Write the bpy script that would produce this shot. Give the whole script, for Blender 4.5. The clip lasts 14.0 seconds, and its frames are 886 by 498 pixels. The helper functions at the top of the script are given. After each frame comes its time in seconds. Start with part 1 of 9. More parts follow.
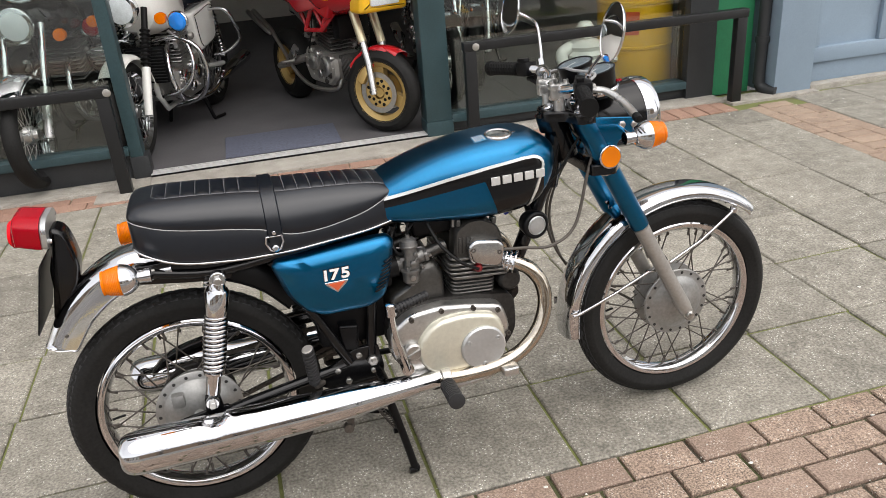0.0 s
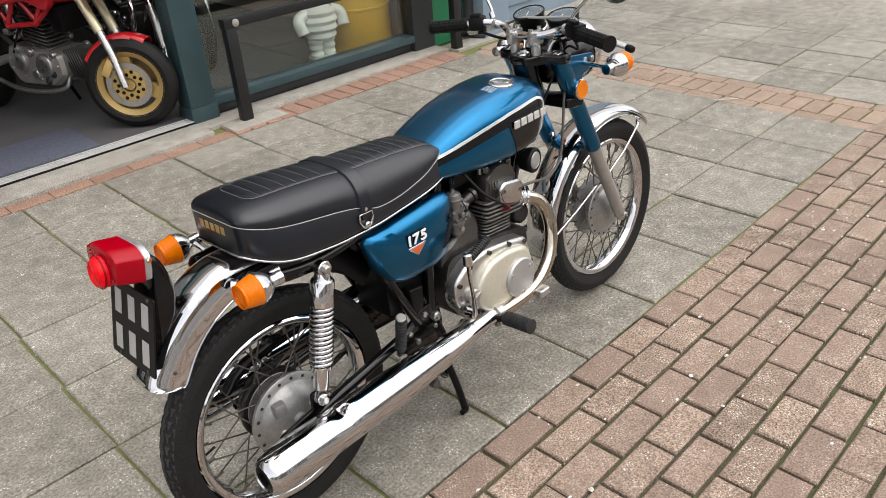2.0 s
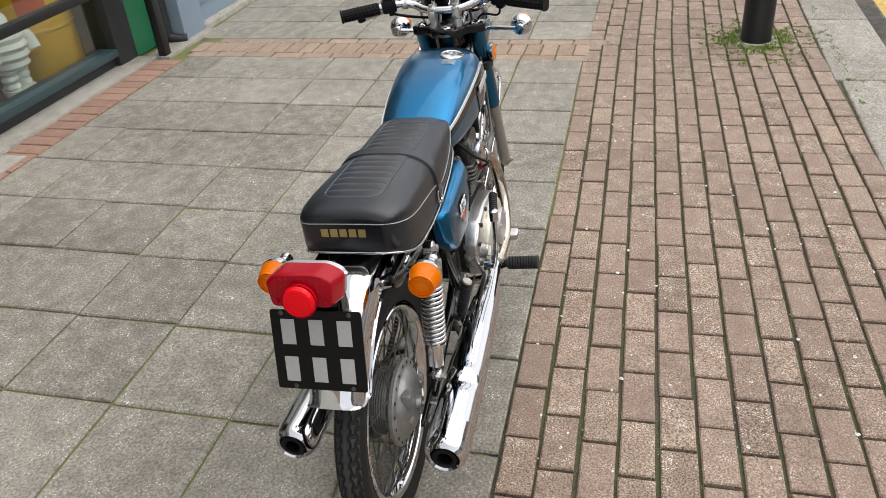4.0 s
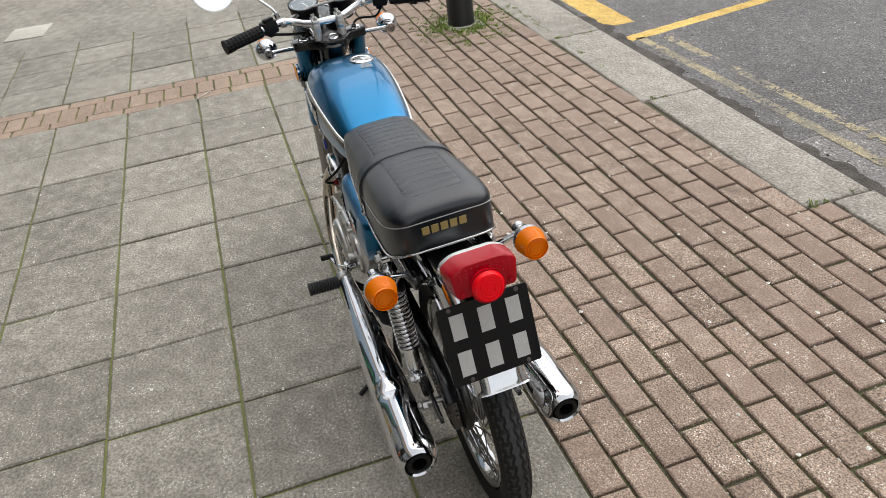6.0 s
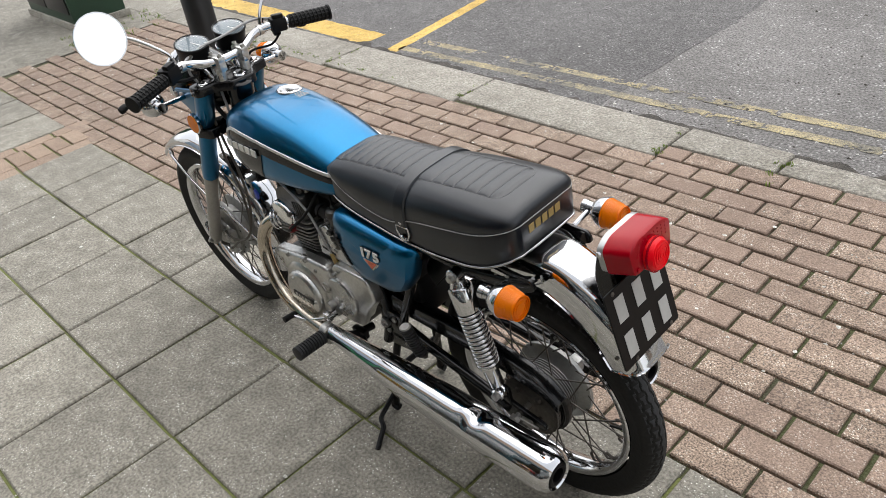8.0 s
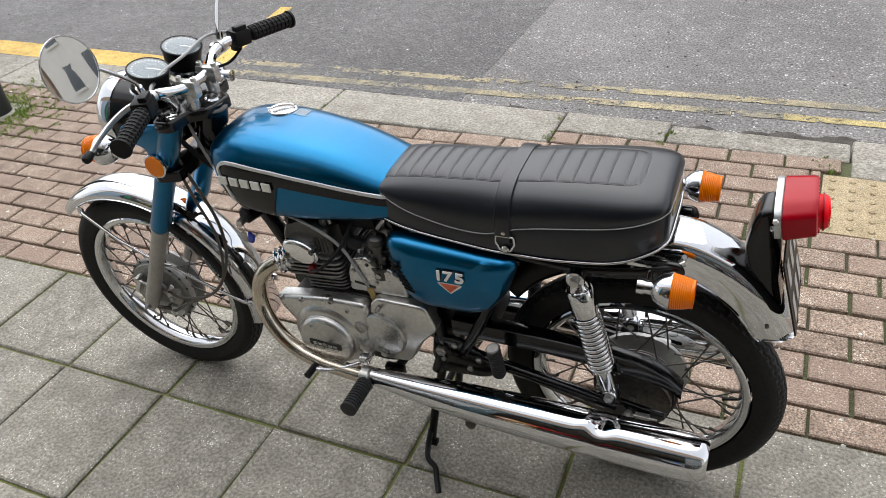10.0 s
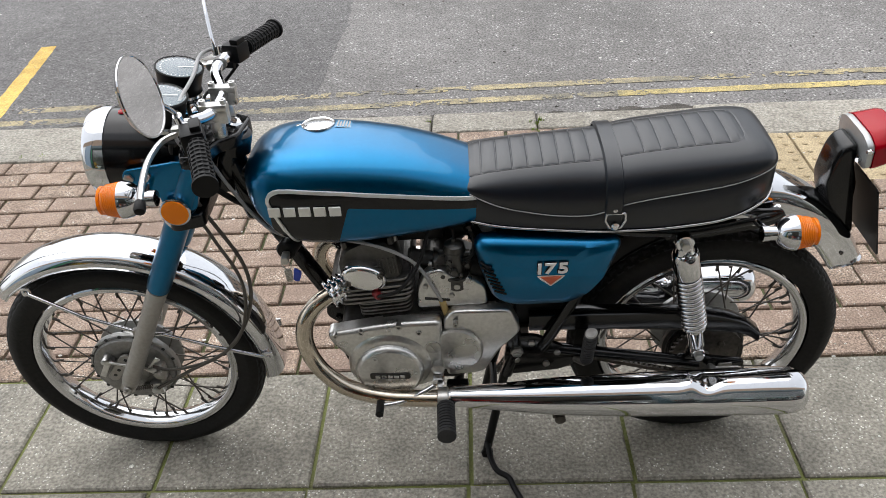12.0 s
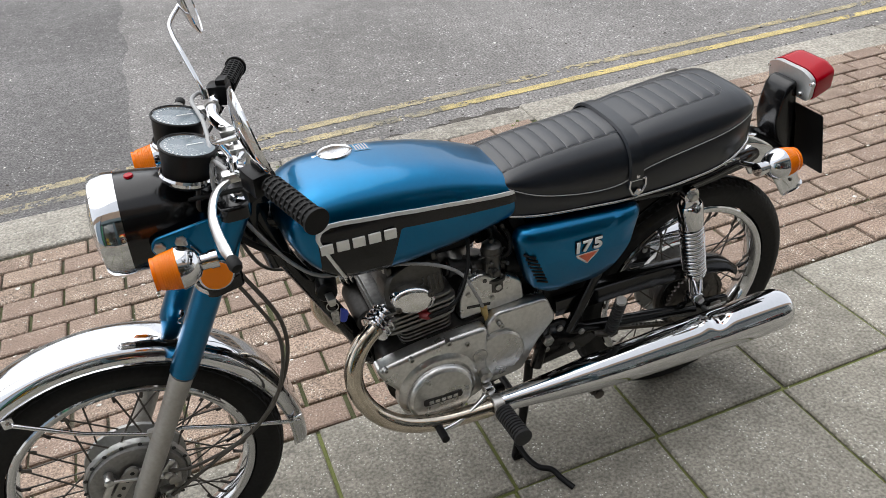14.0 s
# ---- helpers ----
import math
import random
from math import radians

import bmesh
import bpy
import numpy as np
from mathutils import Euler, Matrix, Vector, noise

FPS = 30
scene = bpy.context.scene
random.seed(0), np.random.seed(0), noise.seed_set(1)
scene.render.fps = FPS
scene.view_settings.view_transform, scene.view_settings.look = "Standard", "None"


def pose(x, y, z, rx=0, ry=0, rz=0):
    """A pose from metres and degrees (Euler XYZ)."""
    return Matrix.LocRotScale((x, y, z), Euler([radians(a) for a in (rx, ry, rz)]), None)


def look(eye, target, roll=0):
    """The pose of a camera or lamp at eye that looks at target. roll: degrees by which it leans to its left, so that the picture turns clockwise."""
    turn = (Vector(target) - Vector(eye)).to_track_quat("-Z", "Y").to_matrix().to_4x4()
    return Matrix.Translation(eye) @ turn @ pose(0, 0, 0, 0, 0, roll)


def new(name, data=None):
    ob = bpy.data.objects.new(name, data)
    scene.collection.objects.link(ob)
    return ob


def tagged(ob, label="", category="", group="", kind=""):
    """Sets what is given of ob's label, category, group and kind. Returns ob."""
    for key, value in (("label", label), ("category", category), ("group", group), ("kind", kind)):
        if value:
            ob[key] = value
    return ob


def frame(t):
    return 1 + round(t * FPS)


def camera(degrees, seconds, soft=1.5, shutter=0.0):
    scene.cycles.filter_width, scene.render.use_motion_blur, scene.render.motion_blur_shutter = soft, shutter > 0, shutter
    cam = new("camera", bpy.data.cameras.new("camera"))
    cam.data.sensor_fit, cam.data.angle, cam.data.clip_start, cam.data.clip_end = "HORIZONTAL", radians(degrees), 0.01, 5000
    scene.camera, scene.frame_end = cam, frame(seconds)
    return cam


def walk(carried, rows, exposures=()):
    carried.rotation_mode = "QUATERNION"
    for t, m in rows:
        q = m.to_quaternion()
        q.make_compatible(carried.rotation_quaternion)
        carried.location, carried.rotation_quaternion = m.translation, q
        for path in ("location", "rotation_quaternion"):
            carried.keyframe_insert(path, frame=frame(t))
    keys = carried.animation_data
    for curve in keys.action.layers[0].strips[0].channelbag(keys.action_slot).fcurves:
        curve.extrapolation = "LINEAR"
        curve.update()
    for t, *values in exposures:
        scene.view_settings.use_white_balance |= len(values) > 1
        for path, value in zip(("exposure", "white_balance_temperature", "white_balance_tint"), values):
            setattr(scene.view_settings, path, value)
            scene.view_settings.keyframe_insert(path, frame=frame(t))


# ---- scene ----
cam = camera(59.3, 14.0, 0.8)
PATH = [
    (0, (-0.286, -1.534, 1.413), (0.112, 0.234, 0.566), -4.6),
    (0.5, (-0.542, -1.505, 1.443), (0.055, 0.186, 0.557), -4.8),
    (1, (-0.728, -1.426, 1.445), (0.079, 0.163, 0.538), -4.8),
    (1.5, (-0.942, -1.295, 1.468), (0.048, 0.163, 0.523), -4.9),
    (2, (-1.203, -1.159, 1.49), (-0.033, 0.135, 0.513), -4.7),
    (2.2, (-1.286, -1.102, 1.497), (-0.052, 0.123, 0.509), -4.8),
    (4.3, (-1.848, -0.237, 1.589), (-0.199, 0.119, 0.515), -4.9),
    (4.5, (-1.868, -0.147, 1.595), (-0.204, 0.121, 0.519), -4.9),
    (5, (-1.956, 0.084, 1.597), (-0.272, 0.148, 0.519), -5.8),
    (5.5, (-1.952, 0.301, 1.581), (-0.278, 0.144, 0.497), -6.6),
    (6, (-1.878, 0.494, 1.593), (-0.242, 0.126, 0.504), -7.5),
    (6.5, (-1.79, 0.707, 1.585), (-0.213, 0.141, 0.492), -8.4),
    (7, (-1.71, 0.888, 1.591), (-0.209, 0.149, 0.495), -9.2),
    (7.5, (-1.567, 0.994, 1.571), (-0.157, 0.098, 0.472), -9.7),
    (7.7, (-1.514, 1.045, 1.581), (-0.149, 0.087, 0.478), -9.5),
    (9.8, (-0.847, 1.421, 1.572), (-0.01, 0.015, 0.422), -7.1),
    (10, (-0.777, 1.426, 1.567), (0.002, -0.009, 0.413), -6.8),
    (10.5, (-0.591, 1.472, 1.557), (0.039, -0.027, 0.392), -6.3),
    (11, (-0.426, 1.539, 1.566), (0.04, -0.013, 0.393), -5.6),
    (11.5, (-0.247, 1.548, 1.538), (0.055, -0.047, 0.369), -4.8),
    (12, (-0.081, 1.538, 1.534), (0.05, -0.085, 0.373), -4.0),
    (12.5, (0.118, 1.555, 1.529), (0.083, -0.082, 0.381), -3.5),
    (13, (0.282, 1.584, 1.515), (0.089, -0.052, 0.381), -3.8),
    (13.5, (0.387, 1.531, 1.499), (0.041, -0.086, 0.373), -4.6),
    (14, (0.477, 1.465, 1.494), (-0.034, -0.12, 0.386), -4.9),
]
walk(cam, [(t, look(e, g, r)) for t, e, g, r in PATH], [(0, 2.24, 6640, 12), (2.2, 2.20, 6600, 12), (5.2, 2.00, 6500, 10), (7.7, 2.10, 6440, 10), (10.5, 2.24, 6340, 10), (14, 2.19, 6340, 10)])

# ---- light: a bright overcast day ----
world = bpy.data.worlds.new("overcast")
scene.world = world
world.use_nodes = True
wn, wl = world.node_tree.nodes, world.node_tree.links
sky = wn.new("ShaderNodeTexSky")
sky.sky_type, sky.sun_disc = "NISHITA", False
sky.sun_elevation, sky.sun_rotation = radians(62), radians(150)
sky.air_density, sky.dust_density, sky.ozone_density = 1.0, 2.0, 1.0
pale = wn.new("ShaderNodeHueSaturation")
pale.inputs["Saturation"].default_value = 0.22
even = wn.new("ShaderNodeGamma")   # cloud evens the sky out
even.inputs["Gamma"].default_value = 0.5
wl.new(sky.outputs["Color"], even.inputs["Color"])
wl.new(even.outputs["Color"], pale.inputs["Color"])
wl.new(pale.outputs["Color"], wn["Background"].inputs["Color"])
wn["Background"].inputs["Strength"].default_value = 0.15
sun = new("sun", bpy.data.lights.new("sun", "SUN"))
sun.data.energy, sun.data.angle, sun.data.color = 0.5, radians(85), (1.0, 0.97, 0.93)
sun.matrix_world = look((1.85, -3.2, 7), (0, 0, 0))


# ---- materials ----
def nodes_of(name):
    m = bpy.data.materials.new(name)
    m.use_nodes = True
    return m, m.node_tree.nodes, m.node_tree.links, m.node_tree.nodes["Principled BSDF"]


def surface(name, base, rough=0.5, metal=0.0, var=0.12, scale=8.0, fine=120.0, bump=0.1, depth=0.002, coat=0.0, spec=0.5, piece=0.0, where="Object", tint=None, rvar=0.12):
    """A material with coarse and fine variation, relief, and a shade of its own for each piece."""
    m, n, l, b = nodes_of(name)
    tc = n.new("ShaderNodeTexCoord")
    src = tc.outputs["Object"]
    if where == "World":
        src = n.new("ShaderNodeNewGeometry").outputs["Position"]
    a, f = n.new("ShaderNodeTexNoise"), n.new("ShaderNodeTexNoise")
    for t, s, d in ((a, scale, 5), (f, fine, 3)):
        t.inputs["Scale"].default_value, t.inputs["Detail"].default_value = s, d
        l.new(src, t.inputs["Vector"])
    mixv = n.new("ShaderNodeMath"); mixv.operation = "ADD"
    l.new(a.outputs["Fac"], mixv.inputs[0]); l.new(f.outputs["Fac"], mixv.inputs[1])
    last = mixv.outputs[0]
    if piece:
        oi = n.new("ShaderNodeObjectInfo")
        pm = n.new("ShaderNodeMath"); pm.operation = "MULTIPLY_ADD"
        pm.inputs[1].default_value, pm.inputs[2].default_value = piece, -piece / 2
        l.new(oi.outputs["Random"], pm.inputs[0])
        add = n.new("ShaderNodeMath"); add.operation = "ADD"
        l.new(last, add.inputs[0]); l.new(pm.outputs[0], add.inputs[1])
        last = add.outputs[0]
    ramp = n.new("ShaderNodeMapRange")
    ramp.inputs["From Min"].default_value, ramp.inputs["From Max"].default_value = 0.55, 1.45
    l.new(last, ramp.inputs["Value"])
    mix = n.new("ShaderNodeMix"); mix.data_type = "RGBA"
    hi = tint or base
    mix.inputs["A"].default_value = (*[c * (1 - var) for c in base], 1)
    mix.inputs["B"].default_value = (*[min(1, c * (1 + var)) for c in hi], 1)
    l.new(ramp.outputs["Result"], mix.inputs["Factor"])
    l.new(mix.outputs["Result"], b.inputs["Base Color"])
    rr = n.new("ShaderNodeMapRange")
    rr.inputs["To Min"].default_value, rr.inputs["To Max"].default_value = max(0, rough * (1 - rvar)), min(1, rough * (1 + rvar))
    l.new(a.outputs["Fac"], rr.inputs["Value"])
    l.new(rr.outputs["Result"], b.inputs["Roughness"])
    b.inputs["Metallic"].default_value, b.inputs["Coat Weight"].default_value = metal, coat
    b.inputs["Coat Roughness"].default_value = 0.025
    b.inputs["Specular IOR Level"].default_value = spec
    if bump:
        bp = n.new("ShaderNodeBump")
        bp.inputs["Strength"].default_value, bp.inputs["Distance"].default_value = bump, depth
        l.new(f.outputs["Fac"], bp.inputs["Height"])
        l.new(bp.outputs["Normal"], b.inputs["Normal"])
    return m


def stony(name, low, high, grit, grit_scale=140.0, grit_cut=0.16, piece=0.5, stain=1.6, bump=0.35, rough=0.85, moss=None, speck=0.4, patch=1.0, grain=0.8, fleck=190.0, second=None, moss_cut=(0.38, 0.54)):
    """Paving and road: stained at a large scale, grained, with pale grit in it."""
    m, n, l, b = nodes_of(name)
    pos = n.new("ShaderNodeNewGeometry").outputs["Position"]

    def tex(kind, s, d=4):
        t = n.new(kind)
        t.inputs["Scale"].default_value = s
        if kind == "ShaderNodeTexNoise":
            t.inputs["Detail"].default_value = d
        l.new(pos, t.inputs["Vector"])
        return t

    big, mid, small, vor = tex("ShaderNodeTexNoise", stain, 6), tex("ShaderNodeTexNoise", 14, 5), tex("ShaderNodeTexNoise", 260, 2), tex("ShaderNodeTexVoronoi", grit_scale)
    s = n.new("ShaderNodeMath"); s.operation = "MULTIPLY_ADD"; s.inputs[1].default_value = patch
    l.new(mid.outputs["Fac"], s.inputs[0]); l.new(big.outputs["Fac"], s.inputs[2])
    s2 = n.new("ShaderNodeMath"); s2.operation = "MULTIPLY_ADD"; s2.inputs[1].default_value = grain
    l.new(small.outputs["Fac"], s2.inputs[0]); l.new(s.outputs[0], s2.inputs[2])
    oi = n.new("ShaderNodeObjectInfo")
    s3 = n.new("ShaderNodeMath"); s3.operation = "MULTIPLY_ADD"; s3.inputs[1].default_value = piece
    l.new(oi.outputs["Random"], s3.inputs[0]); l.new(s2.outputs[0], s3.inputs[2])
    ri = n.new("ShaderNodeMath"); ri.operation = "MULTIPLY_ADD"; ri.inputs[1].default_value = piece
    l.new(n.new("ShaderNodeNewGeometry").outputs["Random Per Island"], ri.inputs[0]); l.new(s3.outputs[0], ri.inputs[2])
    mr = n.new("ShaderNodeMapRange")
    mr.inputs["From Min"].default_value, mr.inputs["From Max"].default_value = 0.5 * (1 + patch + grain) - 0.235 + piece * 0.35, 0.5 * (1 + patch + grain) + 0.235 + piece * 1.6
    l.new(ri.outputs[0], mr.inputs["Value"])
    mix = n.new("ShaderNodeMix"); mix.data_type = "RGBA"
    mix.inputs["A"].default_value, mix.inputs["B"].default_value = (*low, 1), (*high, 1)
    l.new(mr.outputs["Result"], mix.inputs["Factor"])
    gr = n.new("ShaderNodeMapRange")
    gr.inputs["From Min"].default_value, gr.inputs["From Max"].default_value = grit_cut, grit_cut * 0.6
    l.new(vor.outputs["Distance"], gr.inputs["Value"])
    gn = n.new("ShaderNodeMapRange")
    gn.inputs["From Min"].default_value, gn.inputs["From Max"].default_value = 0.45, 0.62
    l.new(mid.outputs["Fac"], gn.inputs["Value"])
    gm = n.new("ShaderNodeMath"); gm.operation = "MULTIPLY"
    l.new(gr.outputs["Result"], gm.inputs[0]); l.new(gn.outputs["Result"], gm.inputs[1])
    mix2 = n.new("ShaderNodeMix"); mix2.data_type = "RGBA"
    mix2.inputs["B"].default_value = (*grit, 1)
    l.new(gm.outputs[0], mix2.inputs["Factor"])
    sp = n.new("ShaderNodeMapRange")
    sp.inputs["From Min"].default_value, sp.inputs["From Max"].default_value = 0.34, 0.66
    sp.inputs["To Min"].default_value, sp.inputs["To Max"].default_value = 1 - speck, 1 + speck
    l.new(tex("ShaderNodeTexNoise", fleck, 3).outputs["Fac"], sp.inputs["Value"])
    spm = n.new("ShaderNodeVectorMath"); spm.operation = "SCALE"
    l.new(mix.outputs["Result"], spm.inputs[0]); l.new(sp.outputs["Result"], spm.inputs["Scale"])
    l.new(spm.outputs["Vector"], mix2.inputs["A"])
    out = mix2.outputs["Result"]
    if second:   # every piece leans towards a second firing colour by its own amount
        both_r = n.new("ShaderNodeMath"); both_r.operation = "MULTIPLY_ADD"; both_r.inputs[1].default_value = 7.3
        l.new(oi.outputs["Random"], both_r.inputs[0]); l.new(ri.inputs[0].links[0].from_socket, both_r.inputs[2])
        fr = n.new("ShaderNodeMath"); fr.operation = "FRACT"
        l.new(both_r.outputs[0], fr.inputs[0])
        pw = n.new("ShaderNodeMath"); pw.operation = "MULTIPLY"; pw.inputs[1].default_value = 0.55
        l.new(fr.outputs[0], pw.inputs[0])
        m3 = n.new("ShaderNodeMix"); m3.data_type = "RGBA"
        m3.inputs["B"].default_value = (*second, 1)
        l.new(pw.outputs[0], m3.inputs["Factor"]); l.new(out, m3.inputs["A"])
        out = m3.outputs["Result"]
    if moss:
        mg = n.new("ShaderNodeMapRange")
        mg.inputs["From Min"].default_value, mg.inputs["From Max"].default_value = moss_cut
        mn = tex("ShaderNodeTexNoise", 3.5, 6)
        l.new(mn.outputs["Fac"], mg.inputs["Value"])
        mm = n.new("ShaderNodeMix"); mm.data_type = "RGBA"
        mm.inputs["B"].default_value = (*moss, 1)
        l.new(mg.outputs["Result"], mm.inputs["Factor"]); l.new(out, mm.inputs["A"])
        out = mm.outputs["Result"]
    l.new(out, b.inputs["Base Color"])
    b.inputs["Roughness"].default_value = rough
    bp = n.new("ShaderNodeBump")
    bp.inputs["Strength"].default_value, bp.inputs["Distance"].default_value = bump, 0.004
    bs = n.new("ShaderNodeMath"); bs.operation = "ADD"
    l.new(small.outputs["Fac"], bs.inputs[0]); l.new(vor.outputs["Distance"], bs.inputs[1])
    l.new(bs.outputs[0], bp.inputs["Height"]); l.new(bp.outputs["Normal"], b.inputs["Normal"])
    return m


M_SLAB = stony("paving_concrete", (0.137, 0.127, 0.105), (0.308, 0.287, 0.241), (0.66, 0.65, 0.60), grit_scale=105, grit_cut=0.26, piece=0.34, stain=1.7, speck=0.34, grain=0.36, fleck=120)
M_PALESLAB = stony("new_pale_concrete", (0.34, 0.32, 0.27), (0.48, 0.46, 0.40), (0.6, 0.58, 0.5), piece=0.2)
M_BRICK = stony("block_paver_clay", (0.146, 0.106, 0.079), (0.332, 0.249, 0.187), (0.70, 0.65, 0.57), grit_scale=135, grit_cut=0.33, piece=0.45, speck=0.66, second=(0.235, 0.164, 0.129))
M_REDBRICK = stony("red_clay_paver", (0.200, 0.112, 0.080), (0.36, 0.225, 0.165), (0.5, 0.42, 0.35), piece=0.45)
M_PALEBRICK = stony("worn_band_paver", (0.22, 0.155, 0.115), (0.36, 0.27, 0.20), (0.5, 0.45, 0.4), piece=0.4)
M_JOINT = stony("earthy_joint", (0.05, 0.045, 0.028), (0.11, 0.098, 0.062), (0.2, 0.19, 0.14), bump=0.8, moss=(0.150, 0.168, 0.050), moss_cut=(0.31, 0.46))
M_BRICKJOINT = stony("gritty_brick_joint", (0.030, 0.026, 0.018), (0.085, 0.073, 0.050), (0.2, 0.18, 0.13), bump=0.9, moss=(0.078, 0.086, 0.034))
M_ROAD = stony("worn_asphalt", (0.120, 0.114, 0.109), (0.228, 0.217, 0.209), (0.52, 0.51, 0.49), grit_scale=48, grit_cut=0.28, piece=0.0, stain=0.7, bump=0.8, speck=0.50, patch=0.45, grain=1.2, fleck=80)
M_ROADPATCH = stony("darker_asphalt", (0.083, 0.079, 0.078), (0.156, 0.150, 0.147), (0.48, 0.47, 0.45), grit_scale=56, grit_cut=0.24, piece=0.0, stain=0.7, bump=0.8, fleck=95, speck=0.48, patch=0.45, grain=1.0)
M_GRANITE = stony("granite_kerb", (0.200, 0.184, 0.154), (0.375, 0.350, 0.302), (0.56, 0.54, 0.49), grit_scale=110, grit_cut=0.30, piece=0.3, bump=0.9, speck=0.34, fleck=80)
M_CEMENT = stony("worn_cement", (0.24, 0.22, 0.19), (0.42, 0.40, 0.35), (0.5, 0.48, 0.44), piece=0.2)
M_YELLOW = stony("worn_yellow_road_paint", (0.42, 0.28, 0.07), (0.70, 0.47, 0.13), (0.30, 0.27, 0.2), grit_scale=60, grit_cut=0.3, piece=0.0, bump=0.6)
M_FADED = stony("worn_away_yellow_paint", (0.17, 0.16, 0.13), (0.42, 0.35, 0.20), (0.15, 0.145, 0.135), grit_scale=70, grit_cut=0.42, piece=0.0, stain=3.0, bump=0.8)
M_LINE = stony("worn_yellow_line_paint", (0.27, 0.23, 0.12), (0.55, 0.43, 0.17), (0.22, 0.20, 0.16), grit_scale=60, grit_cut=0.34, piece=0.0, stain=3.0, bump=0.7)
M_SPECK = stony("pale_chips", (0.42, 0.41, 0.37), (0.66, 0.65, 0.60), (0.7, 0.7, 0.66), piece=0.5)
M_TACTILE = stony("buff_tactile_concrete", (0.26, 0.20, 0.115), (0.43, 0.345, 0.215), (0.5, 0.44, 0.33), piece=0.2)

M_CHROME = surface("chrome", (0.60, 0.605, 0.62), rough=0.06, metal=1.0, var=0.04, bump=0.02, rvar=0.5)
M_CHROME_WORN = surface("browned_chrome", (0.50, 0.445, 0.37), rough=0.13, metal=1.0, var=0.25, scale=12, bump=0.05, rvar=0.4)
M_ALLOY = surface("dull_cast_aluminium", (0.55, 0.545, 0.53), rough=0.29, metal=0.95, var=0.22, scale=14, bump=0.06, rvar=0.3)
M_ALLOY_DARK = surface("sooty_cast_aluminium", (0.042, 0.040, 0.038), rough=0.46, metal=0.75, var=0.45, scale=30, bump=0.15)
# near black: also stands for shade between fins and in small holes
M_SOOTSHADE = surface("soot_and_shade_black", (0.018, 0.018, 0.018), rough=0.6, var=0.3, scale=30, bump=0.15)
M_FINS = surface("sooty_grey_fins", (0.19, 0.186, 0.178), rough=0.42, metal=0.8, var=0.45, scale=40, bump=0.15)
M_SILVER = surface("silver_lacquered_alloy", (0.46, 0.47, 0.47), rough=0.38, metal=0.7, var=0.1, scale=20, bump=0.06)
M_COVER = surface("yellowed_lacquered_alloy", (0.62, 0.60, 0.50), rough=0.36, metal=0.55, var=0.1, scale=15, bump=0.05)
M_FORK = surface("grey_fork_alloy", (0.36, 0.345, 0.32), rough=0.45, metal=0.6, var=0.16, scale=20, bump=0.05)
M_STEEL = surface("plain_steel", (0.45, 0.44, 0.42), rough=0.35, metal=1.0, var=0.2, scale=40, bump=0.1)
M_BLUE = surface("candy_blue_paint", (0.001, 0.114, 0.252), rough=0.31, metal=1.0, var=0.05, bump=0.0, coat=0.45, tint=(0.001, 0.120, 0.264), rvar=0.05)
M_BLACKPAINT = surface("gloss_black_enamel", (0.003, 0.003, 0.0035), rough=0.20, var=0.15, bump=0.02, coat=0.2, spec=0.3)
M_SATIN = surface("satin_black_paint", (0.0035, 0.0035, 0.004), rough=0.42, spec=0.2, var=0.2, bump=0.05)
M_VINYL = surface("black_vinyl", (0.0016, 0.0036, 0.0076), rough=0.33, var=0.2, scale=10, fine=420, bump=0.10, depth=0.0005, spec=0.62)
M_RUBBER = surface("black_rubber", (0.0045, 0.0045, 0.0045), rough=0.55, spec=0.22, var=0.25, scale=14, fine=200, bump=0.15)
M_PEG = surface("dusty_black_rubber", (0.020, 0.020, 0.021), rough=0.55, spec=0.3, var=0.4, scale=30, fine=200, bump=0.15)
M_TYRE = surface("tyre_rubber", (0.0112, 0.0110, 0.0106), rough=0.62, spec=0.22, var=0.55, scale=11, fine=140, bump=0.25)
M_THREAD = surface("grey_stitching", (0.13, 0.13, 0.135), rough=0.6, var=0.1, bump=0.0)
M_PLATEBAR = surface("dull_white_plate_paint", (0.40, 0.40, 0.39), rough=0.4, var=0.08, bump=0.0)
M_PIPING = surface("pale_grey_piping", (0.30, 0.30, 0.30), rough=0.5, var=0.1, bump=0.0)
M_WHITE = surface("white_paint", (0.78, 0.78, 0.76), rough=0.4, var=0.06, bump=0.02)
M_GOLD = surface("gold_print", (0.42, 0.31, 0.12), rough=0.4, metal=0.4, var=0.1, bump=0.0)
M_RED_DECAL = surface("orange_red_enamel", (0.55, 0.09, 0.03), rough=0.3, var=0.08, bump=0.0, coat=0.4)


def plastic(name, colour, rough=0.15, trans=0.45, spec=0.5):
    m, n, l, b = nodes_of(name)
    b.inputs["Base Color"].default_value = (*colour, 1)
    b.inputs["Roughness"].default_value = rough
    b.inputs["Transmission Weight"].default_value = trans
    b.inputs["IOR"].default_value = 1.46
    b.inputs["Specular IOR Level"].default_value = spec
    t = n.new("ShaderNodeTexNoise"); t.inputs["Scale"].default_value = 60
    bp = n.new("ShaderNodeBump"); bp.inputs["Strength"].default_value, bp.inputs["Distance"].default_value = 0.12, 0.001
    l.new(t.outputs["Fac"], bp.inputs["Height"]); l.new(bp.outputs["Normal"], b.inputs["Normal"])
    return m


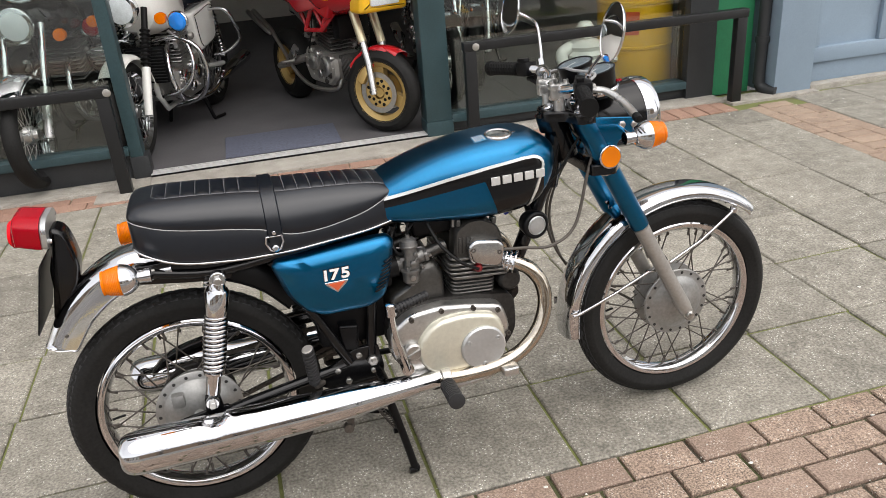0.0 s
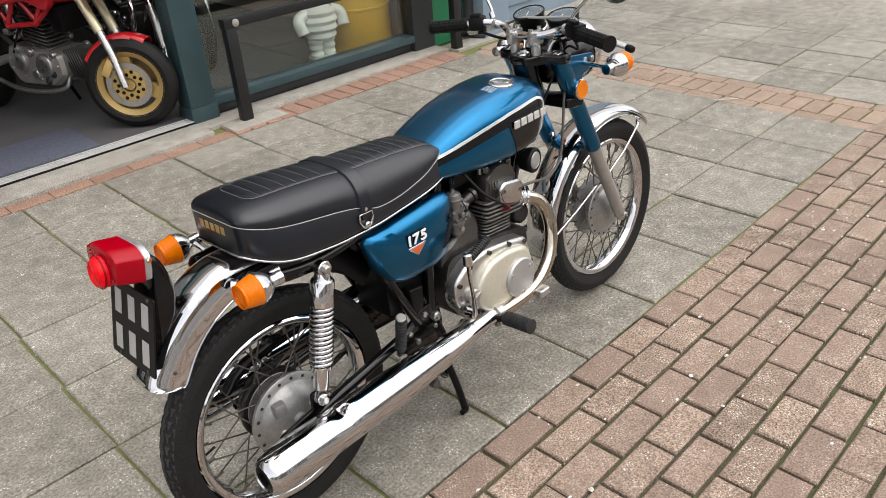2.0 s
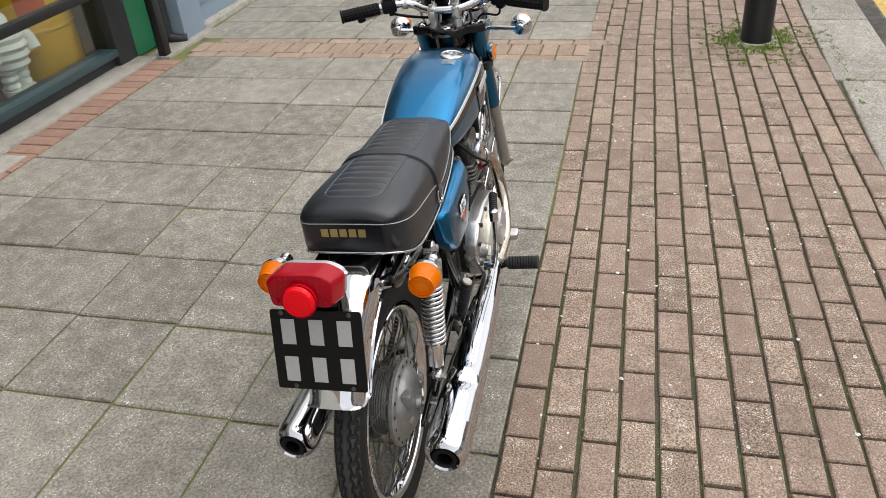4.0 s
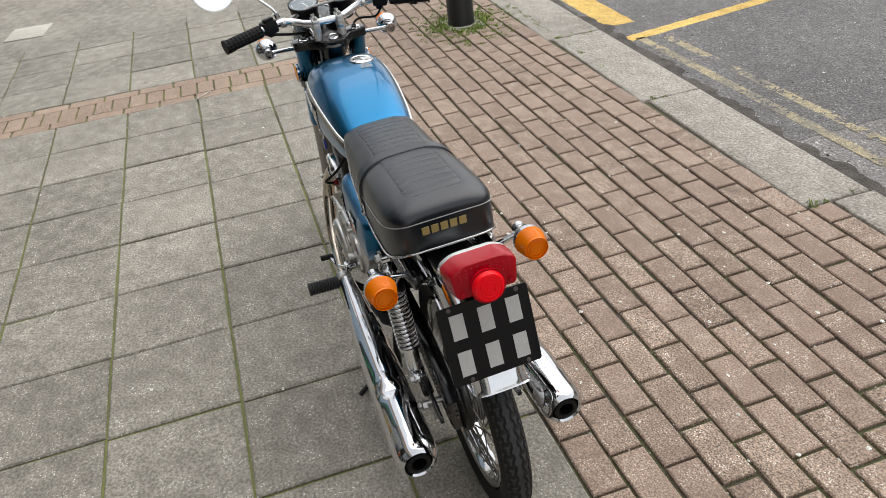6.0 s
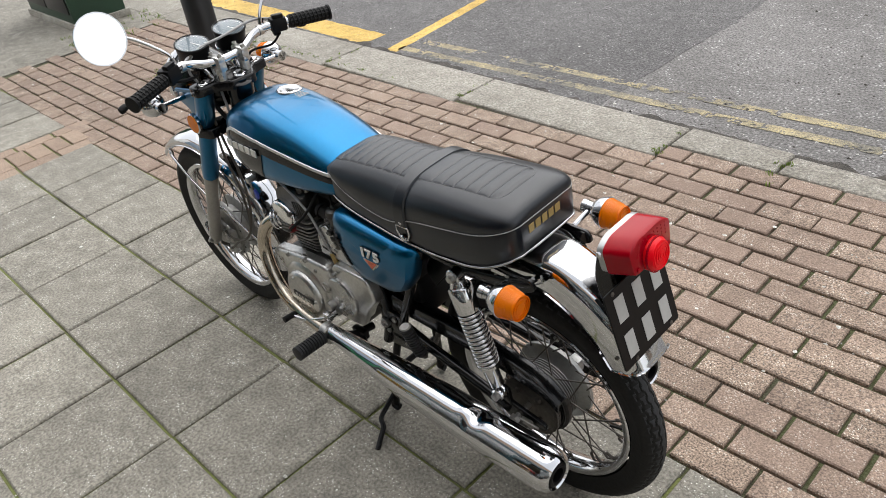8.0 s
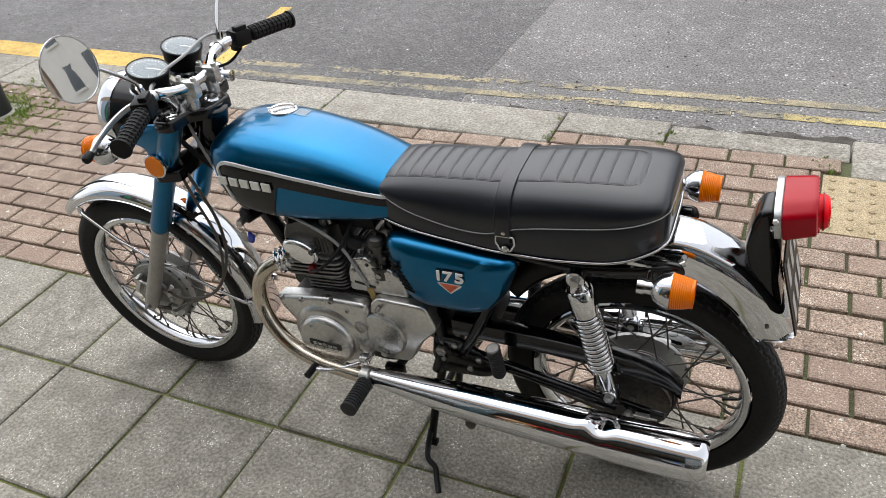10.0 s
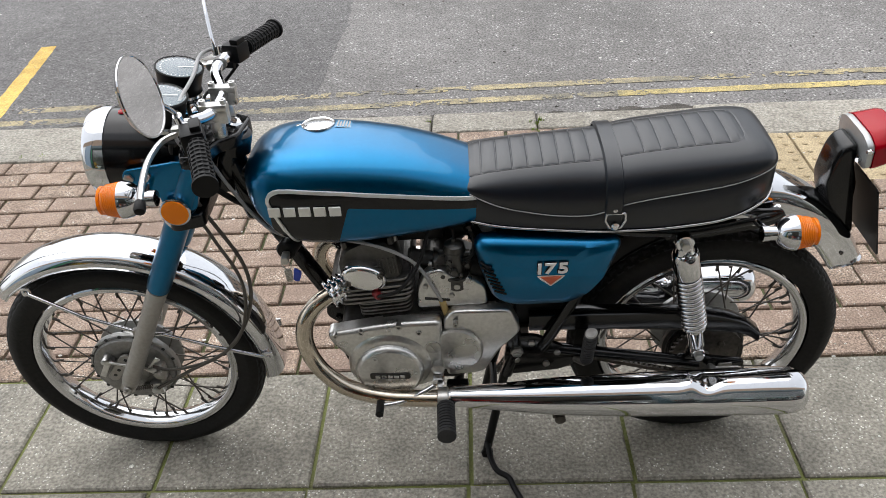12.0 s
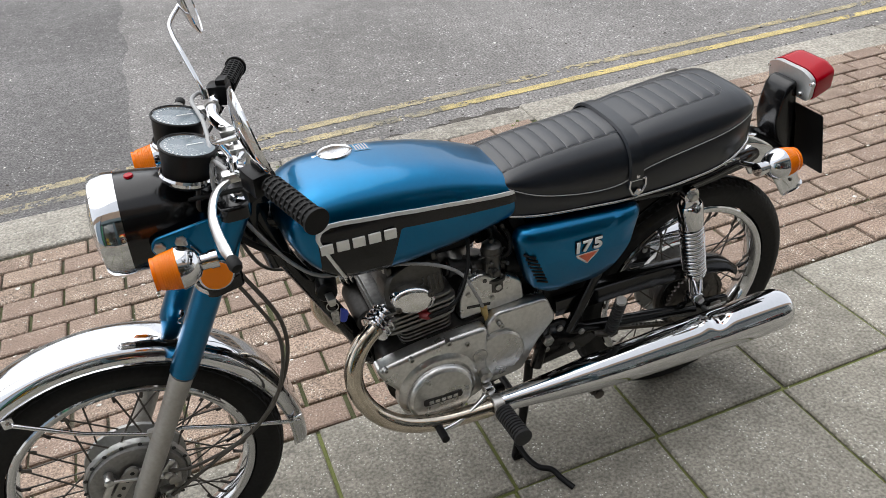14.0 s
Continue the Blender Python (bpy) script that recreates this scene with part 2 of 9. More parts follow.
M_AMBER = plastic("amber_plastic", (0.95, 0.225, 0.001), rough=0.10, trans=0.34, spec=0.2)
M_REFLECTOR = plastic("orange_reflector", (0.90, 0.23, 0.004), 0.25, 0.0, 0.3)
M_REDBRIGHT = plastic("bright_red_plastic", (0.80, 0.004, 0.012), rough=0.12, trans=0.0, spec=0.25)
M_REDLENS = plastic("red_plastic", (0.36, 0.0005, 0.009), rough=0.08, trans=0.15, spec=0.22)


def glass(name, tint=(1, 1, 1), rough=0.0, f0=0.05):
    """Thin clear pane: part see-through, part mirror."""
    m, n, l, b = nodes_of(name)
    n.remove(b)
    tr, gl, mx, fr = n.new("ShaderNodeBsdfTransparent"), n.new("ShaderNodeBsdfGlossy"), n.new("ShaderNodeMixShader"), n.new("ShaderNodeLayerWeight")
    tr.inputs["Color"].default_value = (*tint, 1)
    gl.inputs["Roughness"].default_value = rough
    fr.inputs["Blend"].default_value = 0.5
    pw = n.new("ShaderNodeMath"); pw.operation = "POWER"; pw.inputs[1].default_value = 4.0
    sc = n.new("ShaderNodeMath"); sc.operation = "MULTIPLY_ADD"; sc.inputs[1].default_value, sc.inputs[2].default_value = 0.9 - f0, f0
    l.new(fr.outputs["Facing"], pw.inputs[0]); l.new(pw.outputs[0], sc.inputs[0])
    l.new(sc.outputs[0], mx.inputs["Fac"]); l.new(tr.outputs[0], mx.inputs[1]); l.new(gl.outputs[0], mx.inputs[2])
    l.new(mx.outputs[0], n["Material Output"].inputs["Surface"])
    return m


M_GLASS = glass("window_glass", (0.86, 0.9, 0.88), 0.0, 0.085)
M_DIALGLASS = glass("dial_glass", (0.95, 0.96, 0.96), 0.04, 0.045)
M_CAP = surface("brushed_cap_alloy", (0.74, 0.74, 0.74), rough=0.16, metal=1.0, var=0.08, scale=30, bump=0.04)
M_TRIM = surface("dulled_bright_trim", (0.50, 0.50, 0.50), rough=0.22, metal=1.0, var=0.25, scale=25, bump=0.03)
M_EMBLEM = surface("silvered_emblem", (0.72, 0.72, 0.70), rough=0.32, metal=0.55, var=0.08, bump=0.0)
M_CASE = surface("grey_engine_alloy", (0.086, 0.083, 0.078), rough=0.40, metal=0.85, var=0.30, scale=20, bump=0.08)
M_CARB = surface("grey_die_casting", (0.19, 0.186, 0.178), rough=0.42, metal=0.75, var=0.35, scale=45, bump=0.12)
M_PLUG = surface("dark_red_plug_cap", (0.16, 0.01, 0.012), rough=0.35, var=0.1, bump=0.0)
M_CABLE = surface("grey_brown_cable", (0.075, 0.066, 0.055), rough=0.55, var=0.2, scale=30, bump=0.05)
M_MIRROR = surface("mirror_silver", (0.92, 0.92, 0.92), rough=0.015, metal=1.0, var=0.01, bump=0.0)


# ---- shaping helpers ----
def finish(bm, name, mats, sharp=40):
    bmesh.ops.recalc_face_normals(bm, faces=bm.faces)
    me = bpy.data.meshes.new(name)
    bm.to_mesh(me)
    bm.free()
    for m in (mats if isinstance(mats, (list, tuple)) else [mats]):
        me.materials.append(m)
    me.polygons.foreach_set("use_smooth", [True] * len(me.polygons))
    me.set_sharp_from_angle(angle=radians(sharp))
    return me


def part(name, bm, material, parent=None, label="", sharp=40):
    """One mesh object, under a thing or under a part; never deeper than a sub-part."""
    ob = new(name, finish(bm, name, material, sharp))
    if parent and parent.parent and parent.parent.parent:
        parent = parent.parent
    ob.parent = parent
    return tagged(ob, label)


def thing(name, label, category, m=None, group="", kind=""):
    ob = new(name)
    ob.empty_display_size = 0.1
    if m is not None:
        ob.matrix_world = m
    return tagged(ob, label, category, group, kind)


def loft(bm, rings, cap=True, closed=True):
    vs = [[bm.verts.new(p) for p in r] for r in rings]
    k = len(vs[0])
    for a, b in zip(vs, vs[1:]):
        for i in range(k if closed else k - 1):
            j = (i + 1) % k
            bm.faces.new((a[i], a[j], b[j], b[i]))
    if cap and closed:
        for r in (vs[0], vs[-1]):
            if len(set(tuple(round(c, 6) for c in v.co) for v in r)) > 2:
                bm.faces.new(r)
    return bm


def curve_pts(pts, per=8):
    """A smooth curve through the points."""
    p = [Vector(q) for q in pts]
    p = [2 * p[0] - p[1]] + p + [2 * p[-1] - p[-2]]
    out = []
    for i in range(1, len(p) - 2):
        for s in range(per):
            t = s / per
            out.append(0.5 * ((2 * p[i]) + (p[i + 1] - p[i - 1]) * t + (2 * p[i - 1] - 5 * p[i] + 4 * p[i + 1] - p[i + 2]) * t * t
                              + (3 * p[i] - p[i - 1] - 3 * p[i + 1] + p[i + 2]) * t ** 3))
    out.append(p[-2])
    return out


def tube(bm, pts, r, n=10, cap=True, flat=1.0):
    """A tube along the points; r may be one radius or one for each point."""
    pts = [Vector(p) for p in pts]
    n = 10 if 6 < n < 10 else n
    rs = r if isinstance(r, (list, tuple)) else [r] * len(pts)
    d0 = (pts[1] - pts[0]).normalized()
    side = d0.orthogonal().normalized()
    rings, last = [], d0
    for i, p in enumerate(pts):
        d = ((pts[min(i + 1, len(pts) - 1)] - pts[max(i - 1, 0)]).normalized())
        side = (last.rotation_difference(d) @ side).normalized()
        up = d.cross(side).normalized()
        last = d
        rings.append([p + (side * math.cos(a) + up * math.sin(a) * flat) * rs[i] for a in (2 * math.pi * k / n for k in range(n))])
    return loft(bm, rings, cap)


def rod(bm, a, b, r, n=10, r2=None):
    return tube(bm, [a, b], [r, r if r2 is None else r2], n)


def lathe(bm, prof, at=(0, 0, 0), axis=(0, 1, 0), n=32):
    """Turns (radius, height) pairs about an axis."""
    q = Vector((0, 0, 1)).rotation_difference(Vector(axis).normalized())
    rings = []
    for r, h in prof:
        r = max(r, 0.00005)
        rings.append([Vector(at) + q @ Vector((r * math.cos(2 * math.pi * k / n), r * math.sin(2 * math.pi * k / n), h)) for k in range(n)])
    return loft(bm, rings, True)


def ring(bm, prof, at=(0, 0, 0), axis=(0, 1, 0), n=64):
    """Turns a closed outline of (radius, height) about an axis."""
    q = Vector((0, 0, 1)).rotation_difference(Vector(axis).normalized())
    rings = []
    for k in range(n):
        c, s = math.cos(2 * math.pi * k / n), math.sin(2 * math.pi * k / n)
        rings.append([Vector(at) + q @ Vector((r * c, r * s, h)) for r, h in prof])
    rings.append(rings[0])
    vs = [[bm.verts.new(p) for p in r] for r in rings[:-1]]
    k = len(prof)
    for i in range(n):
        a, b = vs[i], vs[(i + 1) % n]
        for j in range(k):
            bm.faces.new((a[j], a[(j + 1) % k], b[(j + 1) % k], b[j]))
    return bm


def box(bm, size, m=None, bevel=0.0, seg=2):
    made = bmesh.ops.create_cube(bm, size=1.0, matrix=(m or Matrix()) @ Matrix.Diagonal((*size, 1)))
    if bevel:
        es = list({e for v in made["verts"] for e in v.link_edges})
        bmesh.ops.bevel(bm, geom=es, offset=bevel, segments=seg, affect="EDGES", profile=0.6)
    return bm


def slab(bm, outline, lo, hi, bevel=0.0, seg=3, plane="xz"):
    """A flat outline thickened from lo to hi, its outer rim rounded on the hi side."""
    def put(u, v, w):
        return Vector((u, w, v)) if plane == "xz" else (Vector((u, v, w)) if plane == "xy" else Vector((w, u, v)))
    n = len(outline)
    area = sum(outline[i][0] * outline[(i + 1) % n][1] - outline[(i + 1) % n][0] * outline[i][1] for i in range(n))
    pts = outline if area > 0 else outline[::-1]

    def shrink(d):
        out = []
        for i in range(n):
            a, b, c = Vector(pts[i - 1]), Vector(pts[i]), Vector(pts[(i + 1) % n])
            e1, e2 = (b - a).normalized(), (c - b).normalized()
            n1, n2 = Vector((-e1.y, e1.x)), Vector((-e2.y, e2.x))
            k = (n1 + n2)
            k = k / max(0.4, k.length_squared / 2) if k.length > 1e-6 else n1
            out.append(b + k * d)
        return out
    s = 1 if hi > lo else -1
    rings = [[put(*p, lo) for p in pts]]
    if bevel:
        for i in range(seg + 1):
            a = math.pi / 2 * i / seg
            rings.append([put(*p, hi - s * bevel * (1 - math.sin(a))) for p in shrink(bevel * (1 - math.cos(a)))])
    else:
        rings.append([put(*p, hi) for p in pts])
    return loft(bm, rings, True)


def rounded(outline, r=0.01, seg=4):
    """Rounds the corners of an outline."""
    out, n = [], len(outline)
    for i in range(n):
        a, b, c = Vector(outline[i - 1]), Vector(outline[i]), Vector(outline[(i + 1) % n])
        k = min(r, (a - b).length * 0.45, (c - b).length * 0.45)
        p, q = b + (a - b).normalized() * k, b + (c - b).normalized() * k
        for s in range(seg + 1):
            t = s / seg
            out.append(tuple(p * (1 - t) ** 2 + b * 2 * t * (1 - t) + q * t * t))
    return out


def bolt(bm, at, axis, r=0.006, h=0.005, n=6):
    return lathe(bm, [(r, 0), (r, h * 0.8), (r * 0.75, h), (0, h)], at, axis, n)

# ---- the street: ground, road, kerb, shop front ----
M_TEAL = surface("dark_teal_paint", (0.028, 0.058, 0.066), rough=0.4, var=0.25, scale=6, bump=0.06)
M_BLACKRAIL = surface("black_metal_paint", (0.006, 0.0065, 0.0075), rough=0.42, var=0.3, scale=9, bump=0.06)
M_RISER = surface("scuffed_black_board", (0.022, 0.024, 0.026), rough=0.55, var=0.4, scale=5, bump=0.1)
M_GREEN = surface("bright_green_paint", (0.018, 0.17, 0.075), rough=0.5, var=0.2, scale=5, bump=0.08)
M_GREYBLUE = surface("grey_blue_paint", (0.22, 0.29, 0.36), rough=0.55, var=0.12, scale=4, bump=0.08)
# carpet raised a little to brighten the shop, which has no lamps here
M_CARPET = surface("charcoal_carpet", (0.085, 0.082, 0.086), rough=0.95, var=0.25, scale=5, fine=300, bump=0.5)
M_MAT = surface("blue_carpet_mat", (0.085, 0.094, 0.128), rough=0.95, var=0.5, scale=60, fine=400, bump=0.6)
# walls lightened to bounce more daylight inside, instead of shop lamps
M_INSIDE = surface("bounce_lightened_shop_paint", (0.50, 0.47, 0.42), rough=0.8, var=0.3, scale=1.5, bump=0.05)
M_RENDER = surface("painted_render", (0.55, 0.53, 0.49), rough=0.8, var=0.1, scale=2, bump=0.1)
M_FARBRICK = surface("london_stock_brick", (0.30, 0.22, 0.16), rough=0.9, var=0.25, scale=3, bump=0.2)
M_FARGLASS = surface("far_window_glass", (0.05, 0.06, 0.07), rough=0.08, var=0.2, bump=0.0)
M_ALUSTRIP = surface("aluminium_threshold", (0.62, 0.62, 0.60), rough=0.4, metal=0.35, var=0.15, scale=20, bump=0.1)
M_DIRT = stony("gutter_dirt", (0.030, 0.026, 0.022), (0.085, 0.075, 0.063), (0.2, 0.19, 0.17), piece=0.0, bump=1.0)
M_LEAFGREEN = surface("moss_and_grass", (0.19, 0.27, 0.05), rough=0.8, var=0.5, scale=40, bump=0.1)
M_BARK = surface("grey_bark", (0.12, 0.10, 0.085), rough=0.9, var=0.3, scale=6, bump=0.4)


def cuboid(name, x0, x1, y0, y1, z0, z1, material, parent=None, label="", bevel=0.0):
    bm = bmesh.new()
    box(bm, (x1 - x0, y1 - y0, z1 - z0), Matrix.Translation(((x0 + x1) / 2, (y0 + y1) / 2, (z0 + z1) / 2)), bevel)
    return part(name, bm, material, parent, label)


def setting(ob, label, category):
    return tagged(ob, label, category, kind="structure")


ROAD_Z = -0.10
setting(cuboid("ground", -400, 400, -400, 400, -0.6, -0.125, M_ROAD), "flat dull ground reaching out under the street", "ground")
bm = bmesh.new()
box(bm, (90, 8.4, 0.1), Matrix.Translation((0, -1.66 - 4.2, ROAD_Z - 0.05)))
road = setting(part("road", bm, M_ROAD), "worn grey asphalt road with loose grit", "road")
bm = bmesh.new()
rim = [(45, -1.67), (45, -10.05)] + [(0.80 + 0.05 * noise.noise((y * 2.1, 5, 0)) + 0.025 * noise.noise((y * 11, 2, 0)), y) for y in (-10.05 + 8.38 * k / 160 for k in range(161))]
slab_ring = [[bm.verts.new((x, y, z)) for x, y in rim] for z in (-0.15, ROAD_Z + 0.002)]
for i in range(len(rim)):
    j = (i + 1) % len(rim)
    bm.faces.new((slab_ring[0][i], slab_ring[0][j], slab_ring[1][j], slab_ring[1][i]))
bm.faces.new(slab_ring[1])
setting(part("road_patch", bm, M_ROADPATCH), "darker asphalt patch in the road", "road")
setting(cuboid("pavement", -45, 45, -0.02, 3.06, -0.12, -0.0105, M_JOINT), "mossy earth-filled joints under the paved footway", "pavement")
setting(cuboid("pavement", -45, 45, -1.50, -0.02, -0.12, -0.0150, M_BRICKJOINT), "dark gritty bed under the block paving", "pavement")
setting(cuboid("pavement_opposite", -45, 45, -20, -10.06, -0.12, 0.0, M_SLAB), "far grey footway across the road", "pavement")

# gutter dirt along the kerb, ragged on the road side
bm = bmesh.new()
top, low = [], []
for i in range(961):
    x = -6 + 18 * i / 960
    w = 0.085 + 0.07 * noise.noise((x * 1.7, 3, 0)) + 0.05 * noise.noise((x * 9, 7, 0)) + 0.02 * noise.noise((x * 31, 1, 0))
    top.append(bm.verts.new((x, -1.66, ROAD_Z + 0.012)))
    low.append(bm.verts.new((x, -1.74 - max(0.0, w), ROAD_Z + 0.0035)))
for i in range(960):
    bm.faces.new((top[i], top[i + 1], low[i + 1], low[i]))
tagged(part("gutter_dirt", bm, M_DIRT), "dark wet grit lying along the foot of the kerb", "dirt", kind="stuff")


def pebbles(name, count, material, label, near, spread, size, seed):
    """Loose stones on the road, thickest along the gutter."""
    rp_, bm = random.Random(seed), bmesh.new()
    for k in range(count):
        x, y = rp_.uniform(-4.0, 7.0), near - spread * rp_.random() ** 2.2
        r, n, a0 = size * (0.4 + 1.0 * rp_.random() ** 3), rp_.randint(4, 6), rp_.uniform(0, 6.3)
        rim = [bm.verts.new((x + r * math.cos(a0 + 6.283 * i / n) * rp_.uniform(0.7, 1.3), y + r * math.sin(a0 + 6.283 * i / n) * rp_.uniform(0.7, 1.3), ROAD_Z + 0.0005)) for i in range(n)]
        mid = bm.verts.new((x + r * 0.2, y, ROAD_Z + r * rp_.uniform(0.5, 1.0)))
        for i in range(n):
            bm.faces.new((rim[i], rim[(i + 1) % n], mid))
    return tagged(part(name, bm, material, sharp=20), label, "gravel", kind="stuff")


pebbles("loose_grit", 1500, M_DIRT, "dark loose grit scattered on the asphalt", -1.70, 1.9, 0.0075, 5)
pebbles("loose_grit", 500, M_SPECK, "pale loose stones scattered on the asphalt", -1.72, 2.6, 0.0065, 6)


def paint_line(name, a, b, width, label, material=M_YELLOW, worn=0.16):
    """A worn painted line on the road from a to b."""
    a, b = Vector((*a, 0)), Vector((*b, 0))
    d = (b - a).normalized()
    s = Vector((-d.y, d.x, 0))
    n = max(2, int((b - a).length / (0.03 if material is M_YELLOW else 0.013)))
    bm = bmesh.new()
    rows = []
    for i in range(n + 1):
        p = a + (b - a) * i / n
        e = [0.006 * noise.noise((p.x * 14 + k * 9, p.y * 14, k)) + 0.004 * noise.noise((p.x * 50, p.y * 50, k * 5)) for k in (0, 1)]
        rows.append([bm.verts.new(p + s * (width / 2 + e[0]) + Vector((0, 0, ROAD_Z + 0.0028))), bm.verts.new(p - s * (width / 2 + e[1]) + Vector((0, 0, ROAD_Z + 0.0028)))])
    for i in range(n):
        p = a + (b - a) * i / n
        if material is M_YELLOW:
            bm.faces.new((rows[i][0], rows[i + 1][0], rows[i + 1][1], rows[i][1]))
            continue
        for k in range(9):   # worn through in flakes
            q = [rows[i + a][0].co.lerp(rows[i + a][1].co, (k + b) / 9) for a, b in ((0, 0), (1, 0), (1, 1), (0, 1))]
            m = (q[0] + q[2]) / 2
            if noise.noise((m.x * 3.1, m.y * 9, 11)) + 0.7 * noise.noise((m.x * 23, m.y * 23, 4)) + 0.5 * noise.noise((m.x * 70, m.y * 70, 9)) < worn:
                bm.faces.new([bm.verts.new(v) for v in q])
    return setting(part(name, bm, material), label, "road marking")


for y0, y1, y2, w in ((-2.20, -2.013, -1.903, 0.55), (-2.33, -2.160, -2.048, 0.20)):
    paint_line("road_line", (-12, y0), (-0.7, y1), 0.058, "worn yellow no-waiting line on the asphalt", M_LINE if w > 0.3 else M_FADED, w)
    paint_line("road_line", (-0.7, y1), (2.42, y2), 0.060, "faded yellow no-waiting line on the asphalt", M_FADED, 0.5 * w)
paint_line("road_line", (2.43, -1.80), (2.62, -2.98), 0.095, "bright yellow bay line across the road's edge")
paint_line("road_line", (2.72, -1.93), (9.0, -1.96), 0.20, "broad bright yellow bay line along the kerb")
paint_line("road_line", (2.60, -4.3), (2.75, -5.4), 0.095, "bright yellow bay line across the road's edge")


def kerb_stone(x0, x1, drop=0.0, y0=-1.675, y1=-1.385):
    bm = bmesh.new()
    box(bm, (x1 - x0 - 0.008, y1 - y0, 0.22), Matrix.Translation(((x0 + x1) / 2, (y0 + y1) / 2, -0.11 - drop)), 0.012, 3)
    return setting(part("kerb", bm, M_GRANITE), "pale granite kerb stone with a pitted top", "kerb")


KERB = lambda x: (-1.68, -1.39, 0.010) if x < -0.97 else (-1.635, -1.49, 0.004) if x < -0.28 else (-1.655, -1.478, 0.0) if x < 0.17 else (-1.645, -1.378 + 0.03 * (min(x, 3.0) - 0.2), 0.0)
kerb_x = [-12.4, -11.3, -10.2, -9.1, -8.0, -7.1, -6.2, -5.1, -4.2, -3.1, -2.4, -1.84, -0.97, -0.28, 0.18, 1.344, 2.45, 3.52, 4.6, 5.7, 6.8, 8.0, 9.2]
for a, b in zip(kerb_x, kerb_x[1:]):
    front, back, drop = KERB((a + b) / 2)
    kerb_stone(a, b, drop, front, back)


# -- shop front --
FY = 3.05
shop = setting(thing("wall_shop", "dark shop front with stall risers, frames and fascia", "shop front"), "dark shop front with stall risers, frames and fascia", "shop front")
cuboid("stall_riser", -6.0, -1.03, FY, FY + 0.10, 0.0, 0.15, M_RISER, shop, "scuffed black stall riser")
cuboid("stall_riser", 0.86, 2.46, FY, FY + 0.10, 0.0, 0.075, M_RISER, shop, "scuffed black stall riser")
cuboid("pillar", 0.70, 0.86, FY - 0.05, FY + 0.10, 0.10, 2.6, M_TEAL, shop, "dark teal painted pillar", 0.008)
cuboid("pillar_base", 0.695, 0.865, FY - 0.055, FY + 0.10, 0.0, 0.10, M_TEAL, shop, "", 0.006)
cuboid("jamb", -1.03, -0.96, FY - 0.03, FY + 0.10, 0.10, 2.6, M_TEAL, shop, "dark teal door jamb", 0.006)
cuboid("jamb_base", -1.035, -0.935, FY - 0.035, FY + 0.10, 0.0, 0.14, M_RISER, shop, "black jamb foot", 0.006)
cuboid("frame_end", 2.46, 2.66, FY - 0.04, FY + 0.12, 0.0, 2.6, M_RISER, shop, "black corner post of the window", 0.01)
cuboid("pilaster", 2.66, 2.93, FY - 0.03, FY + 0.3, 0.0, 3.1, M_GREEN, shop, "bright green painted pilaster", 0.01)
cuboid("fascia", -6.0, 2.93, FY - 0.12, FY + 0.3, 2.6, 3.1, M_TEAL, shop, "dark fascia board", 0.01)


def shop_window(name, x0, x1, z0, label):
    t = setting(thing(name, label, "window"), label, "window")
    cuboid("window_sill", x0, x1, FY - 0.045, FY + 0.09, z0, z0 + 0.05, M_TEAL, t, "dark teal sill rail", 0.008)
    cuboid("window_frame", x0, x1, FY - 0.02, FY + 0.08, 2.52, 2.6, M_TEAL, t, "", 0.005)
    cuboid("pane", x0 + 0.005, x1 - 0.005, FY + 0.02, FY + 0.028, z0 + 0.05, 2.52, M_GLASS, t, "clear plate glass").visible_shadow = False
    return t


shop_window("window_1", -6.0, -1.03, 0.152, "shop window beside the door with a dark teal frame")
shop_window("window_2", 0.86, 2.46, 0.077, "shop window with a dark teal frame and a low sill")

setting(cuboid("floor", -6.0, 2.6, FY + 0.0, 9.0, -0.05, 0.028, M_CARPET), "charcoal carpeted shop floor", "floor")
setting(cuboid("wall_back", -6.0, 2.7, 9.0, 9.2, 0.0, 3.0, M_INSIDE), "dim back wall of the shop", "wall")
setting(cuboid("wall_side_1", -6.2, -6.0, FY, 9.2, 0.0, 3.0, M_INSIDE), "dim side wall of the shop", "wall")
setting(cuboid("wall_side_2", 2.66, 2.86, FY + 0.3, 9.2, 0.0, 3.0, M_INSIDE), "dim side wall of the shop", "wall")
setting(cuboid("ceiling", -6.2, 2.86, FY + 0.3, 9.2, 2.75, 2.9, M_INSIDE), "dim shop ceiling", "ceiling")
setting(cuboid("doorstep", -0.94, 0.70, 2.772, FY + 0.02, -0.05, 0.016, M_CEMENT, None, "", 0.006), "worn pale cement step in the shop doorway", "step")
sill = setting(cuboid("threshold", -0.94, 0.70, FY - 0.06, FY + 0.045, 0.0, 0.026, M_SATIN, None, "", 0.004), "ribbed aluminium threshold strip", "threshold")
for k in range(4):
    cuboid("rib", -0.94, 0.70, FY - 0.054 + 0.024 * k, FY - 0.040 + 0.024 * k, 0.024, 0.031, M_ALUSTRIP, sill, "", 0.002)
setting(cuboid("plinth_edge", 0.70, 2.66, 2.87, FY, -0.05, 0.012, M_CEMENT, None, "", 0.005), "worn pale cement edging along the shop front", "edging")
setting(cuboid("plinth_edge", -6.0, -0.94, 2.87, FY, -0.05, 0.012, M_CEMENT, None, "", 0.005), "worn pale cement edging along the shop front", "edging")
tagged(cuboid("door_mat", -0.52, 0.18, 3.10, 3.55, 0.028, 0.036, M_MAT, None, "", 0.003), "worn blue carpet mat inside the doorway", "mat")

